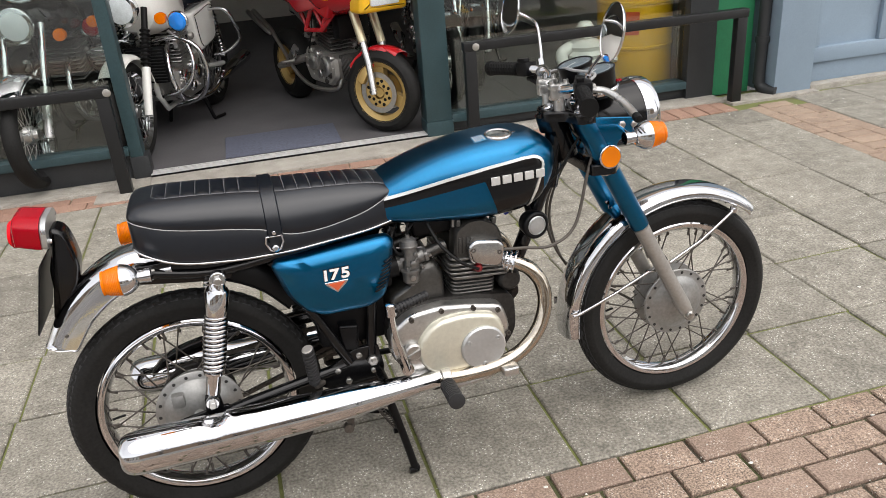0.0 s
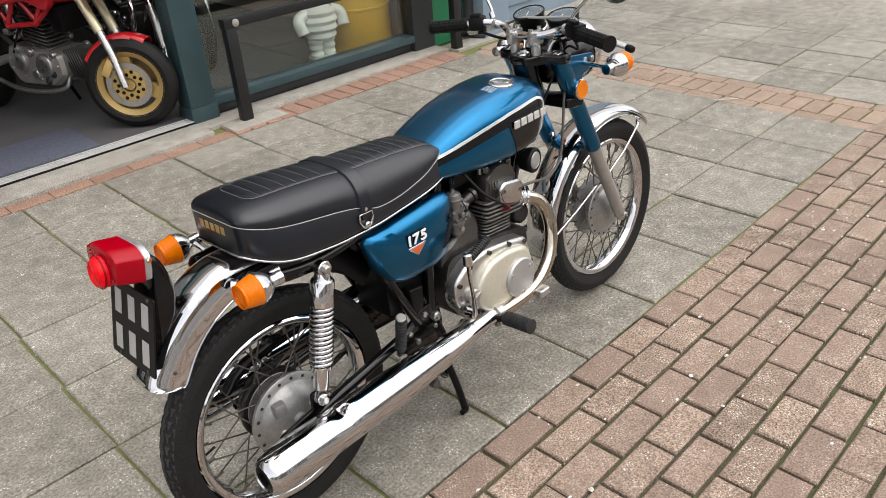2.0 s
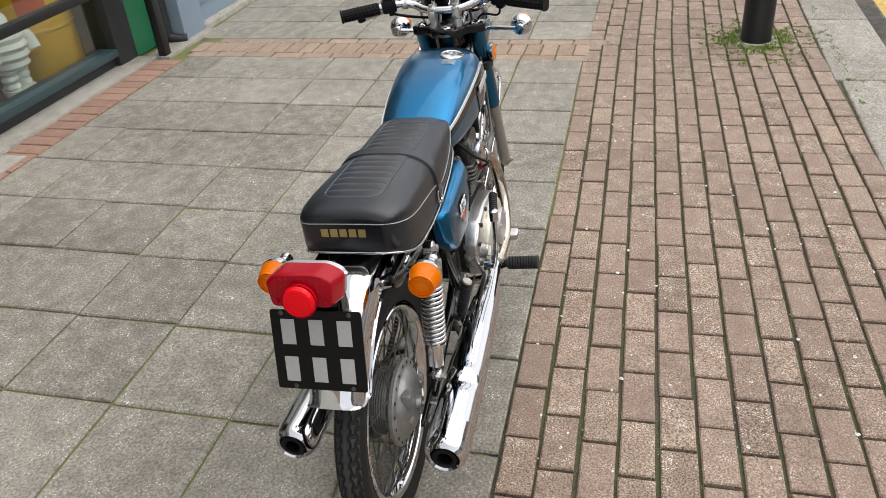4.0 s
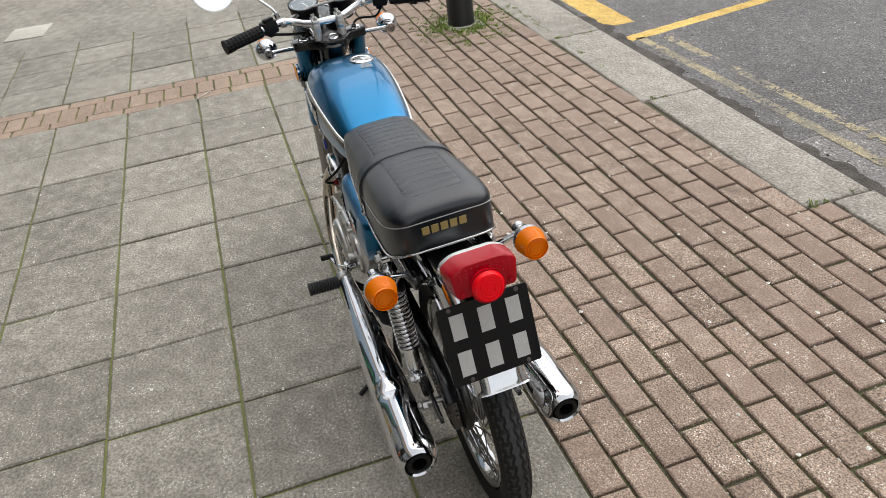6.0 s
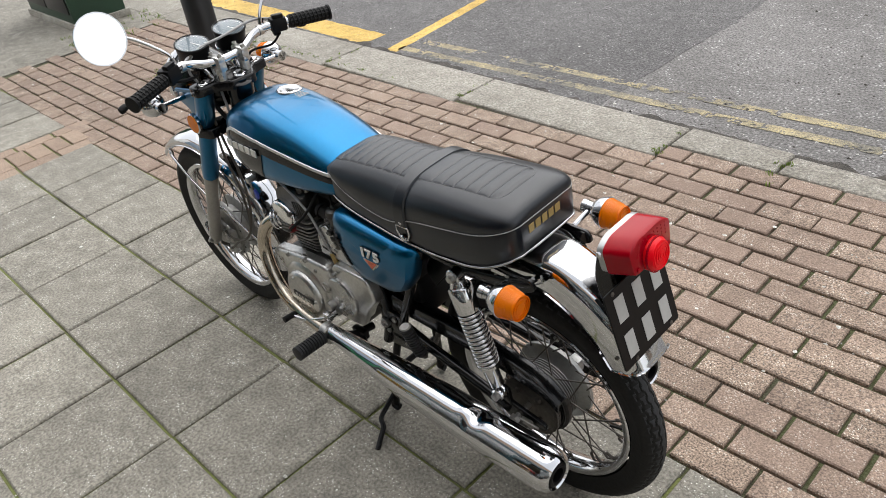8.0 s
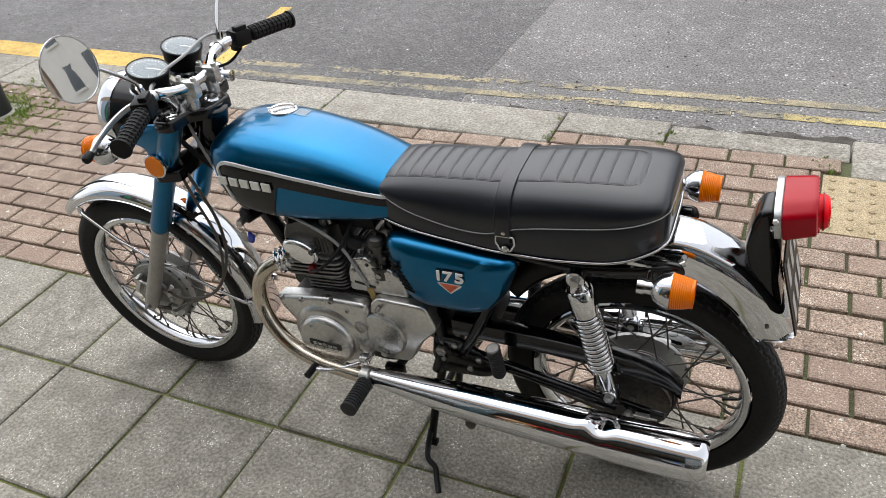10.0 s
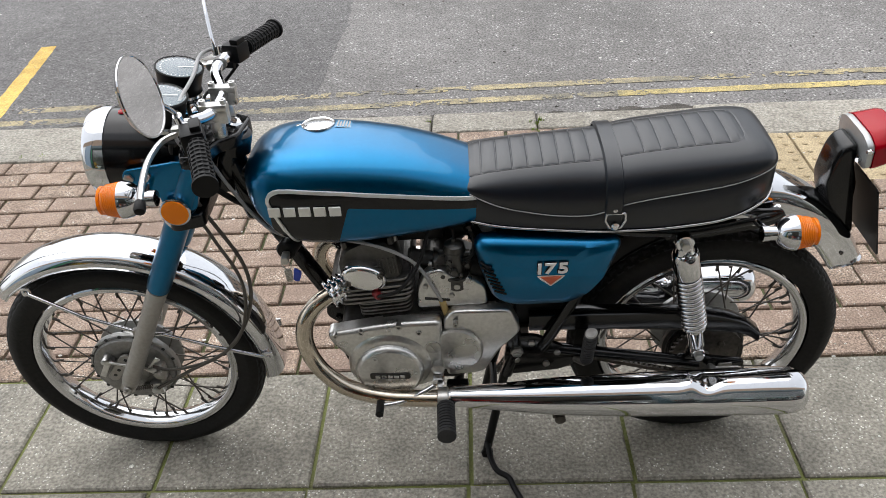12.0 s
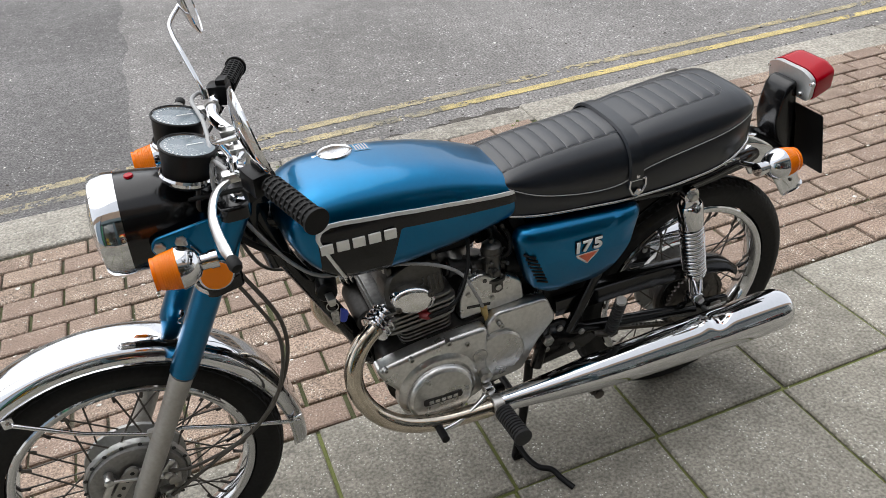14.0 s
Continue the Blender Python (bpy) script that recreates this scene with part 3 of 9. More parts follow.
setting(cuboid("plinth_edge", 2.66, 3.30, 2.775, 2.95, -0.05, 0.009, M_CEMENT, None, "", 0.005), "worn pale cement edging along the shop front", "edging")

# -- neighbouring shop front --
near = setting(thing("wall_neighbour", "grey-blue painted panelled shop front", "shop front"), "grey-blue painted panelled shop front", "shop front")
cuboid("pilaster", 3.0, 3.28, 2.84, 3.2, 0.0, 3.3, M_GREYBLUE, near, "", 0.012)
cuboid("plinth", 3.28, 5.05, 2.93, 3.2, 0.0, 0.16, M_GREYBLUE, near, "", 0.006)
cuboid("bottom_rail", 3.28, 5.05, 2.90, 3.2, 0.16, 0.26, M_GREYBLUE, near, "", 0.01)
cuboid("panel", 3.28, 5.05, 2.94, 3.2, 0.26, 3.3, M_GREYBLUE, near)
for a in (3.28, 3.82, 4.42, 4.97):
    cuboid("stile", a, a + 0.08, 2.905, 2.94, 0.26, 1.1, M_GREYBLUE, near, "", 0.008)
cuboid("top_rail", 3.28, 5.05, 2.90, 2.94, 1.1, 1.2, M_GREYBLUE, near, "", 0.008)
cuboid("doorstep", 3.28, 9.5, 2.84, 2.93, -0.05, 0.03, M_CEMENT, near, "pale cement edging", 0.008)
cuboid("pilaster", 5.05, 5.3, 2.86, 3.2, 0.0, 3.3, M_GREYBLUE, near, "", 0.012)
cuboid("panel", 5.3, 9.5, 2.98, 3.2, 0.0, 3.3, M_WHITE, near, "white painted panelling")
bm = bmesh.new()
tube(bm, [(2.965, 2.96, 0.06), (2.965, 2.96, 4.5)], 0.038, 12)
tube(bm, curve_pts([(2.965, 2.96, 0.12), (2.97, 2.95, 0.05), (2.99, 2.90, 0.025), (3.02, 2.84, 0.02)]), 0.036, 12)
for z in (0.35, 1.8, 3.2):
    lathe(bm, [(0.045, -0.02), (0.047, 0), (0.045, 0.02)], (2.965, 2.96, z), (0, 0, 1), 12)
tagged(part("drainpipe", bm, M_RISER), "peeling black cast-iron drainpipe beside the green pilaster", "drainpipe")


def railing(x0, x1, posts, label):
    t = thing("railing", label, "railing", group="shop front railings")
    cuboid("top_rail", x0, x1, 2.80, 2.86, 0.535, 0.588, M_BLACKRAIL, t, "", 0.006)
    for x in posts:
        p = cuboid("post", x - 0.034, x + 0.034, 2.802, 2.858, 0.0, 0.535, M_BLACKRAIL, t, "", 0.006)
        if x < 2:
            part("cap", lathe(bmesh.new(), [(0.021, 0), (0.021, 0.005), (0.015, 0.008), (0, 0.008)], (x + 0.03, 2.80, 0.560), (0, -1, 0), 16), M_FORK, p, "grey round end cap")
    return t


railing(-5.5, -1.02, [-1.06, -3.6], "low black square-tube railing before the shop window")
railing(0.905, 2.74, [0.945, 2.70], "low black square-tube railing before the shop window")
for x in (-1.06, 0.95):
    setting(cuboid("footing", x - 0.16, x + 0.2, 2.70, 2.875, -0.05, 0.006, M_CEMENT, None, "", 0.004), "cement patch round the foot of a railing post", "footing")

# out of view: added to darken reflections, kept low to leave the slabs light
setting(cuboid("wall_upper", -14.0, 9.5, FY + 0.02, FY + 0.4, 3.31, 4.6, M_FARBRICK), "unseen plain brick wall above the shop fronts", "wall")
setting(cuboid("wall_upper", -14.0, 2.93, FY + 0.02, FY + 0.3, 3.10, 3.31, M_FARBRICK), "unseen plain brick course above the fascia", "wall")
# out of view: added to close the row
setting(cuboid("wall_next", -14.0, -6.2, FY, FY + 0.3, 0.0, 3.1, M_RENDER), "unseen plain rendered wall beside the shop", "wall")

# -- across the road --
for hx, w, col in ((-40, 8, M_RENDER), (-32, 7.5, M_FARBRICK), (-24, 8, M_RENDER), (-16, 8, M_FARBRICK), (-8, 7.5, M_RENDER), (-0.2, 8, M_FARBRICK), (8, 8, M_RENDER), (16.5, 8.4, M_FARBRICK)):
    h = tagged(thing("terrace_house", "plain terraced house across the road", "house", group="terrace across the road"))
    top = 5.0 + (hx % 3) * 0.3
    cuboid("wall", hx - w / 2, hx + w / 2, -27, -20, 0, top, col, h)
    for zx in (-2.2, 0, 2.2):
        for z in (1.5, 3.9):
            wd = cuboid("window", hx + zx - 0.5, hx + zx + 0.5, -20.02, -19.96, z - 0.7, z + 0.7, M_FARGLASS, h)
            cuboid("sill", hx + zx - 0.6, hx + zx + 0.6, -20.0, -19.88, z - 0.8, z - 0.7, M_RENDER, wd)
    part("roof", slab(bmesh.new(), [(-27.2, top), (-19.8, top), (-23.5, top + 2.2)], hx - w / 2, hx + w / 2, plane="yz"), M_RISER, h)

# ---- the blue motorcycle; x runs to its front, y to its left, from the ground under its rear axle ----
BIKE = pose(-0.548, 0.158, 0.0, -2.5, 0, 2.0)
bike = thing("motorcycle", "blue and black vintage motorcycle standing on grey paving slabs", "motorcycle", BIKE)


def both(fn):
    """Builds something on the left and on the right."""
    for s in (1, -1):
        fn(s)


# -- fuel tank --
TANK_ROUND = 3.4   # how square the upper half of its section is
TANK = [  # x, low, high, half-width
    (0.478, 0.728, 0.772, 0.062), (0.485, 0.712, 0.786, 0.082), (0.505, 0.700, 0.797, 0.094), (0.55, 0.691, 0.816, 0.102), (0.60, 0.683, 0.834, 0.108),
    (0.65, 0.677, 0.848, 0.113), (0.71, 0.672, 0.859, 0.118), (0.77, 0.670, 0.866, 0.121), (0.83, 0.675, 0.868, 0.121),
    (0.87, 0.686, 0.865, 0.117), (0.897, 0.710, 0.857, 0.109), (0.917, 0.740, 0.846, 0.097), (0.932, 0.770, 0.834, 0.078),
    (0.940, 0.790, 0.824, 0.052), (0.943, 0.800, 0.816, 0.024)]


def tank_at(x):
    a = np.array(TANK)
    return tuple(np.interp(x, a[:, 0], a[:, k]) for k in (1, 2, 3))


def tank_smooth(x):
    """The section's low, high and half-width at x, softened along the tank."""
    d = 0.012 if 0.50 < x < 0.90 else 0.003
    s = [tank_at(x + k * d) for k in (-1, -0.5, 0, 0.5, 1)]
    return tuple(sum(q[i] for q in s) / 5 for i in range(3))


def tank_y(x, z):
    lo, hi, w = tank_smooth(x)
    zc = lo + 0.36 * (hi - lo)
    if z >= zc:
        k, p = min(1, (z - zc) / (hi - zc)), TANK_ROUND
    else:
        k, p = min(1, (zc - z) / (zc - lo)), 3.2
    return w * (1 - k ** p) ** (1 / p)


bm = bmesh.new()
rings = []
xs = [0.478 + (0.943 - 0.478) * i / 90 for i in range(91)]
for x in xs:
    lo, hi, w = tank_smooth(x)
    zc = lo + 0.36 * (hi - lo)
    r = []
    for k in range(72):
        a = 2 * math.pi * k / 72
        c, s = math.cos(a), math.sin(a)
        p = TANK_ROUND if s >= 0 else 3.2
        h = (hi - zc) if s >= 0 else (zc - lo)
        r.append((x, w * math.copysign(abs(c) ** (2 / p), c), zc + h * math.copysign(abs(s) ** (2 / p), s)))
    rings.append(r)
loft(bm, rings)
tank = part("fuel_tank", bm, M_BLUE, bike, "candy blue tank with a black and chrome-lined side flash")


def tank_patch(name, top, bottom, x0, x1, material, s, n=60, m=10, off=0.0012, label=""):
    """A thin layer on the tank's side between two curves z(x)."""
    bm = bmesh.new()
    g = []
    for i in range(n + 1):
        x = x0 + (x1 - x0) * i / n
        zt, zb = top(x), bottom(x)
        row = []
        for j in range(m + 1):
            z = zb + (zt - zb) * j / m
            row.append(bm.verts.new((x, s * (tank_y(x, z) + off), z)))
        g.append(row)
    for i in range(n):
        for j in range(m):
            bm.faces.new((g[i][j], g[i + 1][j], g[i + 1][j + 1], g[i][j + 1]))
    return part(name, bm, material, tank, label)


def line_z(x):
    return float(np.interp(x, [0.478, 0.511, 0.65, 0.752, 0.84, 0.868, 0.882, 0.889], [0.766, 0.770, 0.794, 0.809, 0.818, 0.817, 0.810, 0.798]))


def tank_sides(s):
    lowest = lambda x: tank_smooth(x)[0] + 0.002
    tank_patch("side_flash", line_z, lambda x: max(lowest(x), float(np.interp(x, [0.48, 0.74, 0.7401, 0.77, 0.80, 0.89], [0.745, 0.778, 0.778, 0.69, 0.66, 0.66])), line_z(x) - 0.5), 0.482, 0.889, M_BLACKPAINT, s, 110, 12, 0.0018, "black flash")
    bm = bmesh.new()
    pts = [(x, line_z(x)) for x in [0.482 + 0.372 * i / 40 for i in range(41)]]
    pts += [(0.864, 0.8175), (0.874, 0.815), (0.882, 0.810), (0.887, 0.802), (0.888, 0.794), (0.885, 0.784), (0.880, 0.772), (0.866, 0.738), (0.852, 0.704), (0.848, 0.694)]
    rings = []
    for i, (x, z) in enumerate(pts):
        a, b = pts[max(0, i - 1)], pts[min(len(pts) - 1, i + 1)]
        d = Vector((b[0] - a[0], b[1] - a[1])).normalized()
        nx, nz = -d.y * 0.0032, d.x * 0.0032
        o, q = (x + nx, z + nz), (x - nx, z - nz)
        rise = 0.0036 if i < 42 else 0.0060
        rings.append([(o[0], s * (tank_y(*o) + 0.0005), o[1]), (o[0], s * (tank_y(*o) + rise), o[1]), (q[0], s * (tank_y(*q) + rise), q[1]), (q[0], s * (tank_y(*q) + 0.0005), q[1])])
    loft(bm, rings)
    part("trim_line", bm, M_EMBLEM, tank, "bright trim line")


both(tank_sides)

# -- seat --
SEAT_TOP = ([-0.048, -0.046, -0.042, -0.034, -0.02, 0.01, 0.05, 0.1, 0.2, 0.26, 0.32, 0.43, 0.49, 0.52, 0.532], [0.826, 0.833, 0.839, 0.844, 0.848, 0.849, 0.848, 0.845, 0.836, 0.826, 0.824, 0.816, 0.808, 0.798, 0.775])
SEAT_LOW = ([-0.048, -0.03, 0.0, 0.03, 0.07, 0.17, 0.28, 0.45, 0.532], [0.750, 0.741, 0.725, 0.714, 0.705, 0.695, 0.693, 0.704, 0.716])
SEAT_W = ([-0.048, -0.046, -0.041, -0.032, -0.016, 0.01, 0.05, 0.15, 0.28, 0.4, 0.48, 0.52, 0.532], [0.074, 0.083, 0.093, 0.101, 0.108, 0.114, 0.117, 0.117, 0.113, 0.106, 0.098, 0.088, 0.07])
SEAM_Z = ([-0.048, -0.03, 0.01, 0.06, 0.18, 0.24, 0.262, 0.30, 0.36, 0.45, 0.50, 0.532], [0.816, 0.810, 0.796, 0.785, 0.766, 0.752, 0.738, 0.730, 0.732, 0.748, 0.768, 0.785])


def seat_section(x):
    """Low edge, seam, top and half-width at x, softened along the seat."""
    d = max(0.0, min(0.022, (x + 0.048) * 0.6, (0.532 - x) * 0.6))
    xs = [x + d * k for k in (-1, -0.67, -0.33, 0, 0.33, 0.67, 1)]
    return tuple(float(np.mean(np.interp(xs, *c))) for c in (SEAT_LOW, SEAM_Z, SEAT_TOP, SEAT_W))


def seat_ring(x):
    lo, seam, hi, w = seat_section(x)
    seam = min(seam, hi - 0.004)
    half = [(0.0, lo), (w * 0.9, lo), (w * 0.985, lo + 0.004), (w, lo + 0.012), (w * 1.0, seam - 0.003), (w * 0.985, seam), (w * 1.0, seam + 0.003)]
    steps = [w * math.cos(math.pi / 2 * k / 12) ** 0.62 for k in range(1, 9)]
    steps = [y for y in steps if y > 0.066] + [0.0640, 0.0625, 0.0615, 0.0610, 0.0605, 0.0595, 0.056, 0.046, 0.034, 0.017, 0.0]
    steps = [0.999 * w - 0.004 * k for k in range(19 - len(steps))] + steps
    steps = sorted([min(y, 0.999 * w) for y in steps], reverse=True)
    for y in steps:
        a = math.acos(min(1.0, (y / w) ** (1 / 0.62)))
        z = seam + 0.003 + (hi - seam - 0.003) * math.sin(a) ** 0.85
        if 0.0 < x < 0.515 and y < 0.066:
            # stitched panel: border with a round rear end, cross ribs inside it
            if x > 0.034:
                d = y - 0.061
            else:
                d = math.hypot(max(0, 0.034 - x), max(0, y - 0.033)) - 0.028
            rib = min([abs(x - 0.036 - 0.0310 * k) for k in range(6)] + [abs(x - 0.288 - 0.0290 * k) for k in range(8)])
            z -= 0.0012 * max(0, 1 - abs(d) / 0.0016)
            if d < 0:
                z -= 0.0012 * max(0, 1 - rib / 0.0015)
                z += 0.0020 * (1 - (1 - min(rib, 0.0145) / 0.0145) ** 2) * min(1, -d / 0.010)
        half.append((y, z))
    return [(x, y, z) for y, z in half] + [(x, -y, z) for y, z in half[-2:0:-1]]


bm = bmesh.new()
sx = [-0.048, -0.0473, -0.046, -0.044, -0.041, -0.036, -0.031, -0.026] + [-0.022 + 0.00125 * i for i in range(434)] + [0.525, 0.529, 0.532]
loft(bm, [seat_ring(x) for x in sx])
seat = part("seat", bm, M_VINYL, bike, "black ribbed vinyl dual seat with pale piping", 50)


def seat_edge(s):
    bm = bmesh.new()
    pts = []
    for i in range(60):
        x = -0.0455 + 0.5725 * i / 59
        lo, seam, hi, w = seat_section(x)
        pts.append((x, s * (w + 0.0008), min(seam, hi - 0.004)))
    tube(bm, pts, 0.0011, 6)
    part("piping", bm, M_PIPING, seat, "pale piping")


both(seat_edge)
part("piping", tube(bmesh.new(), [(-0.0455, 0.0835, 0.8155), (-0.0482, 0.074, 0.816), (-0.0492, 0.04, 0.817), (-0.0492, -0.04, 0.817), (-0.0482, -0.074, 0.816), (-0.0455, -0.0835, 0.8155)], 0.0011, 6), M_PIPING, seat, "pale piping")
bm = bmesh.new()
pts = []
for i in range(50):
    x = -0.0455 + 0.5595 * i / 49
    lo, seam, hi, w = seat_section(x)
    pts.append((x, w + 0.001, lo + 0.001))
rim_path = pts[::-1] + [(-0.0485, 0.078, 0.7505), (-0.050, 0.045, 0.751), (-0.050, -0.045, 0.751), (-0.0485, -0.078, 0.7505)] + [(x, -y, z) for x, y, z in pts]
tube(bm, rim_path, 0.0028, 8)
part("seat_trim", bm, M_TRIM, bike, "bright trim round the seat base")


def seat_z(x, y):
    lo, seam, hi, w = seat_section(x)
    return seam + 0.003 + (hi - seam - 0.003) * math.sin(math.acos(min(1.0, (abs(y) / w) ** (1 / 0.62)))) ** 0.85


def stitch(path):
    part("stitching", tube(bmesh.new(), [(x, y, seat_z(x, y) - 0.0003) for x, y in path], 0.00065, 6), M_THREAD, seat)


for k in range(6):
    stitch([(0.036 + 0.0310 * k, y * 0.0061) for y in range(-10, 11)])
for k in range(8):
    stitch([(0.288 + 0.0290 * k, y * 0.0061) for y in range(-10, 11)])
edge = [(0.51 - 0.01 * i, 0.061) for i in range(48)]
edge += [(0.034 - 0.028 * math.sin(radians(a)), 0.033 + 0.028 * math.cos(radians(a))) for a in range(10, 91, 10)]
stitch(edge + [(x, -y) for x, y in edge[::-1]])


# -- seat strap, maker's blocks --
def strap_ring(x0, x1):
    bm = bmesh.new()
    rings = []
    for x in (x0, x0 + 0.003, x1 - 0.003, x1):
        lo, seam, hi, w = seat_section((x0 + x1) / 2)
        lift = 0.0062 if x in (x0 + 0.003, x1 - 0.003) else 0.0008
        r = []
        for k in range(25):
            a = math.pi * k / 24
            c, s = math.cos(a), math.sin(a)
            r.append((x, (w + lift) * math.copysign(abs(c) ** 0.62, c), seam + 0.003 + (hi + lift - seam - 0.003) * s ** 0.85))
        r = [(x, w + lift, lo + 0.03)] + r + [(x, -(w + lift), lo + 0.03)]
        rings.append(r)
    return loft(bm, rings, closed=False)


strap = part("strap", strap_ring(0.232, 0.266), M_VINYL, seat, "black vinyl passenger strap")


def strap_buckle(s):
    lo, seam, hi, w = seat_section(0.245)
    bm = bmesh.new()
    y = s * (w + 0.004)
    tube(bm, [(0.228, y, 0.738), (0.226, y, 0.722), (0.234, y, 0.706), (0.245, y, 0.701), (0.256, y, 0.706), (0.264, y, 0.722), (0.262, y, 0.738)], 0.0026, 8)
    rod(bm, (0.228, y, 0.737), (0.262, y, 0.737), 0.0024)
    lathe(bm, [(0.008, -0.004), (0.008, 0.003), (0.005, 0.006), (0, 0.006)], (0.245, y, 0.709), (0, s, 0), 12)
    lathe(bm, [(0.006, 0), (0.006, 0.002), (0.003, 0.004), (0, 0.004)], (0.247, s * (w + 0.003), 0.745), (0, s, 0), 12)
    part("buckle", bm, M_CHROME, strap, "chrome buckle")


both(strap_buckle)


def maker_blocks(m, w, h, material, parent, depth=0.003, slant=0.0):
    """A maker's mark as five plain blocks."""
    bm = bmesh.new()
    for k in range(5):
        sh = Matrix.Identity(4)
        sh[0][2] = slant
        box(bm, (w / 5 * 0.78, depth, h), m @ Matrix.Translation(((k - 2) * w / 5, 0, 0)) @ sh, 0.0008, 1)
    return part("maker_mark", bm, material, parent, "five plain blocks")


def tank_mark(s):
    a = math.degrees(math.atan2(tank_y(0.87, 0.775) - tank_y(0.77, 0.775), 0.1)) * s
    m = pose(0.82, s * (tank_y(0.82, 0.775) + 0.0035), 0.777, 0, 0, a)
    maker_blocks(m, 0.142, 0.020, M_EMBLEM, tank, 0.004)


both(tank_mark)
maker_blocks(pose(-0.0488, 0.006, 0.796, 0, 0, 90), 0.098, 0.018, M_GOLD, seat, 0.0012)

# -- filler cap and sticker on the tank --
bm = bmesh.new()
cz = tank_smooth(0.80)[1] - 0.010
CAP = (0.803, -0.046, cz + 0.003)
lathe(bm, [(0.029, -0.012), (0.0315, -0.002), (0.0330, 0.0), (0.0335, 0.0035), (0.0328, 0.0065), (0.0305, 0.0082), (0.0285, 0.0080), (0.0275, 0.0070), (0.024, 0.0076), (0.012, 0.0086), (0, 0.0088)], CAP, (0, -0.12, 1), 48)
cap = part("filler_cap", bm, M_CAP, tank, "round bright metal filler cap")
part("cap_neck", ring(bmesh.new(), [(0.030, -0.013), (0.0365, -0.011), (0.0372, -0.006), (0.0340, -0.003)], CAP, (0, -0.12, 1), 40), M_CHROME, cap, "chrome neck ring")
part("cap_hinge", box(bmesh.new(), (0.016, 0.012, 0.006), Matrix.Translation((0.838, -0.045, cz + 0.006)), 0.002), M_CHROME, cap)


def on_tank(x, y, off):
    """A place on the tank's upper face."""
    lo, hi, w = tank_smooth(x)
    zc = lo + 0.36 * (hi - lo)
    return (x, y, zc + (hi - zc) * (1 - (abs(y) / w) ** TANK_ROUND) ** (1 / TANK_ROUND) + off)


def tank_label(x0, x1, y0, y1, off, material, label=""):
    bm = bmesh.new()
    g = [[bm.verts.new(on_tank(x0 + (x1 - x0) * i / 6, y0 + (y1 - y0) * j / 6, off)) for j in range(7)] for i in range(7)]
    for i in range(6):
        for j in range(6):
            bm.faces.new((g[i][j], g[i + 1][j], g[i + 1][j + 1], g[i][j + 1]))
    return part("sticker_line" if not label else "sticker", bm, material, sticker if not label else tank, label)


M_STICKER = surface("clear_blue_sticker", (0.07, 0.24, 0.40), rough=0.25, var=0.1, bump=0.0, coat=0.5)
sticker = tank_label(0.738, 0.768, -0.030, -0.066, 0.0008, M_STICKER, "small pale printed sticker")
for k in range(5):
    tank_label(0.7405 + 0.0055 * k, 0.7435 + 0.0055 * k, -0.033, -0.063 + 0.006 * (k == 3), 0.0014, M_PIPING)


# -- wheels --
M_TREAD = surface("dusty_tread_rubber", (0.036, 0.037, 0.039), rough=0.75, spec=0.2, var=0.45, scale=18, fine=160, bump=0.25)


def tyre_mesh(R, w, tread, n=528):
    """A tyre whose tread is cut by waving grooves and cross cuts; slot 1 is the trodden face of the blocks."""
    bm = bmesh.new()
    prof = []
    m = 76
    rc = R - w * 0.5
    for k in range(m + 1):
        a = -2.35 + 4.7 * k / m
        rr = rc + (R - rc) * math.cos(a) if abs(a) < 1.57 else rc + (rc - 0.220) * math.cos(a) * 0.9
        prof.append((a, rr, w / 2 * math.sin(max(-1.9, min(1.9, a))) if abs(a) < 1.57 else w / 2 * math.copysign(1 - (abs(a) - 1.57) * 0.36, a)))

    def depth(a, t):
        if abs(a) > 1.08:
            return 0.0
        if tread == "block":
            turn = t * 66 / (2 * math.pi)
            wave = 0.075 * math.sin(2 * math.pi * turn)
            for c in (-0.72, -0.26, 0.26, 0.72):
                if abs(a - c - wave * (1 if c in (-0.72, 0.26) else -1)) < 0.050:
                    return 0.0024
            if abs(a) > 0.72 and turn % 1 < 0.22:
                return 0.0013
            if 0.26 < abs(a) < 0.72 and (turn + 0.5) % 1 < 0.16:
                return 0.0016
            return 0.0
        for c in (-0.75, -0.37, 0.0, 0.37, 0.75):
            if abs(a - c - 0.05 * math.copysign(1, ((t * 60 / (2 * math.pi)) % 1) - 0.5)) < 0.05:
                return 0.0028
        return 0.0

    cut = [[depth(a, 2 * math.pi * i / n) for a, rr, h in prof] for i in range(n)]
    vs = [[bm.verts.new(((rr - d) * math.cos(2 * math.pi * i / n), h, (rr - d) * math.sin(2 * math.pi * i / n))) for (a, rr, h), d in zip(prof, cut[i])] for i in range(n)]
    for i in range(n):
        k = (i + 1) % n
        for j in range(m):
            f = bm.faces.new((vs[i][j], vs[k][j], vs[k][j + 1], vs[i][j + 1]))
            if abs(prof[j][0] + prof[j + 1][0]) < 1.9 and max(cut[i][j], cut[k][j], cut[k][j + 1], cut[i][j + 1]) == 0:
                f.material_index = 1
    return bm


M_BRAKE = surface("grimy_brake_plate", (0.25, 0.245, 0.235), rough=0.48, metal=0.75, var=0.35, scale=22, bump=0.12)
M_HUB = surface("dull_hub_alloy", (0.31, 0.31, 0.30), rough=0.42, metal=0.7, var=0.22, scale=18, bump=0.1)
M_SPOKE = surface("dull_spoke_steel", (0.10, 0.09, 0.08), rough=0.5, metal=0.7, var=0.4, scale=60, bump=0.1)


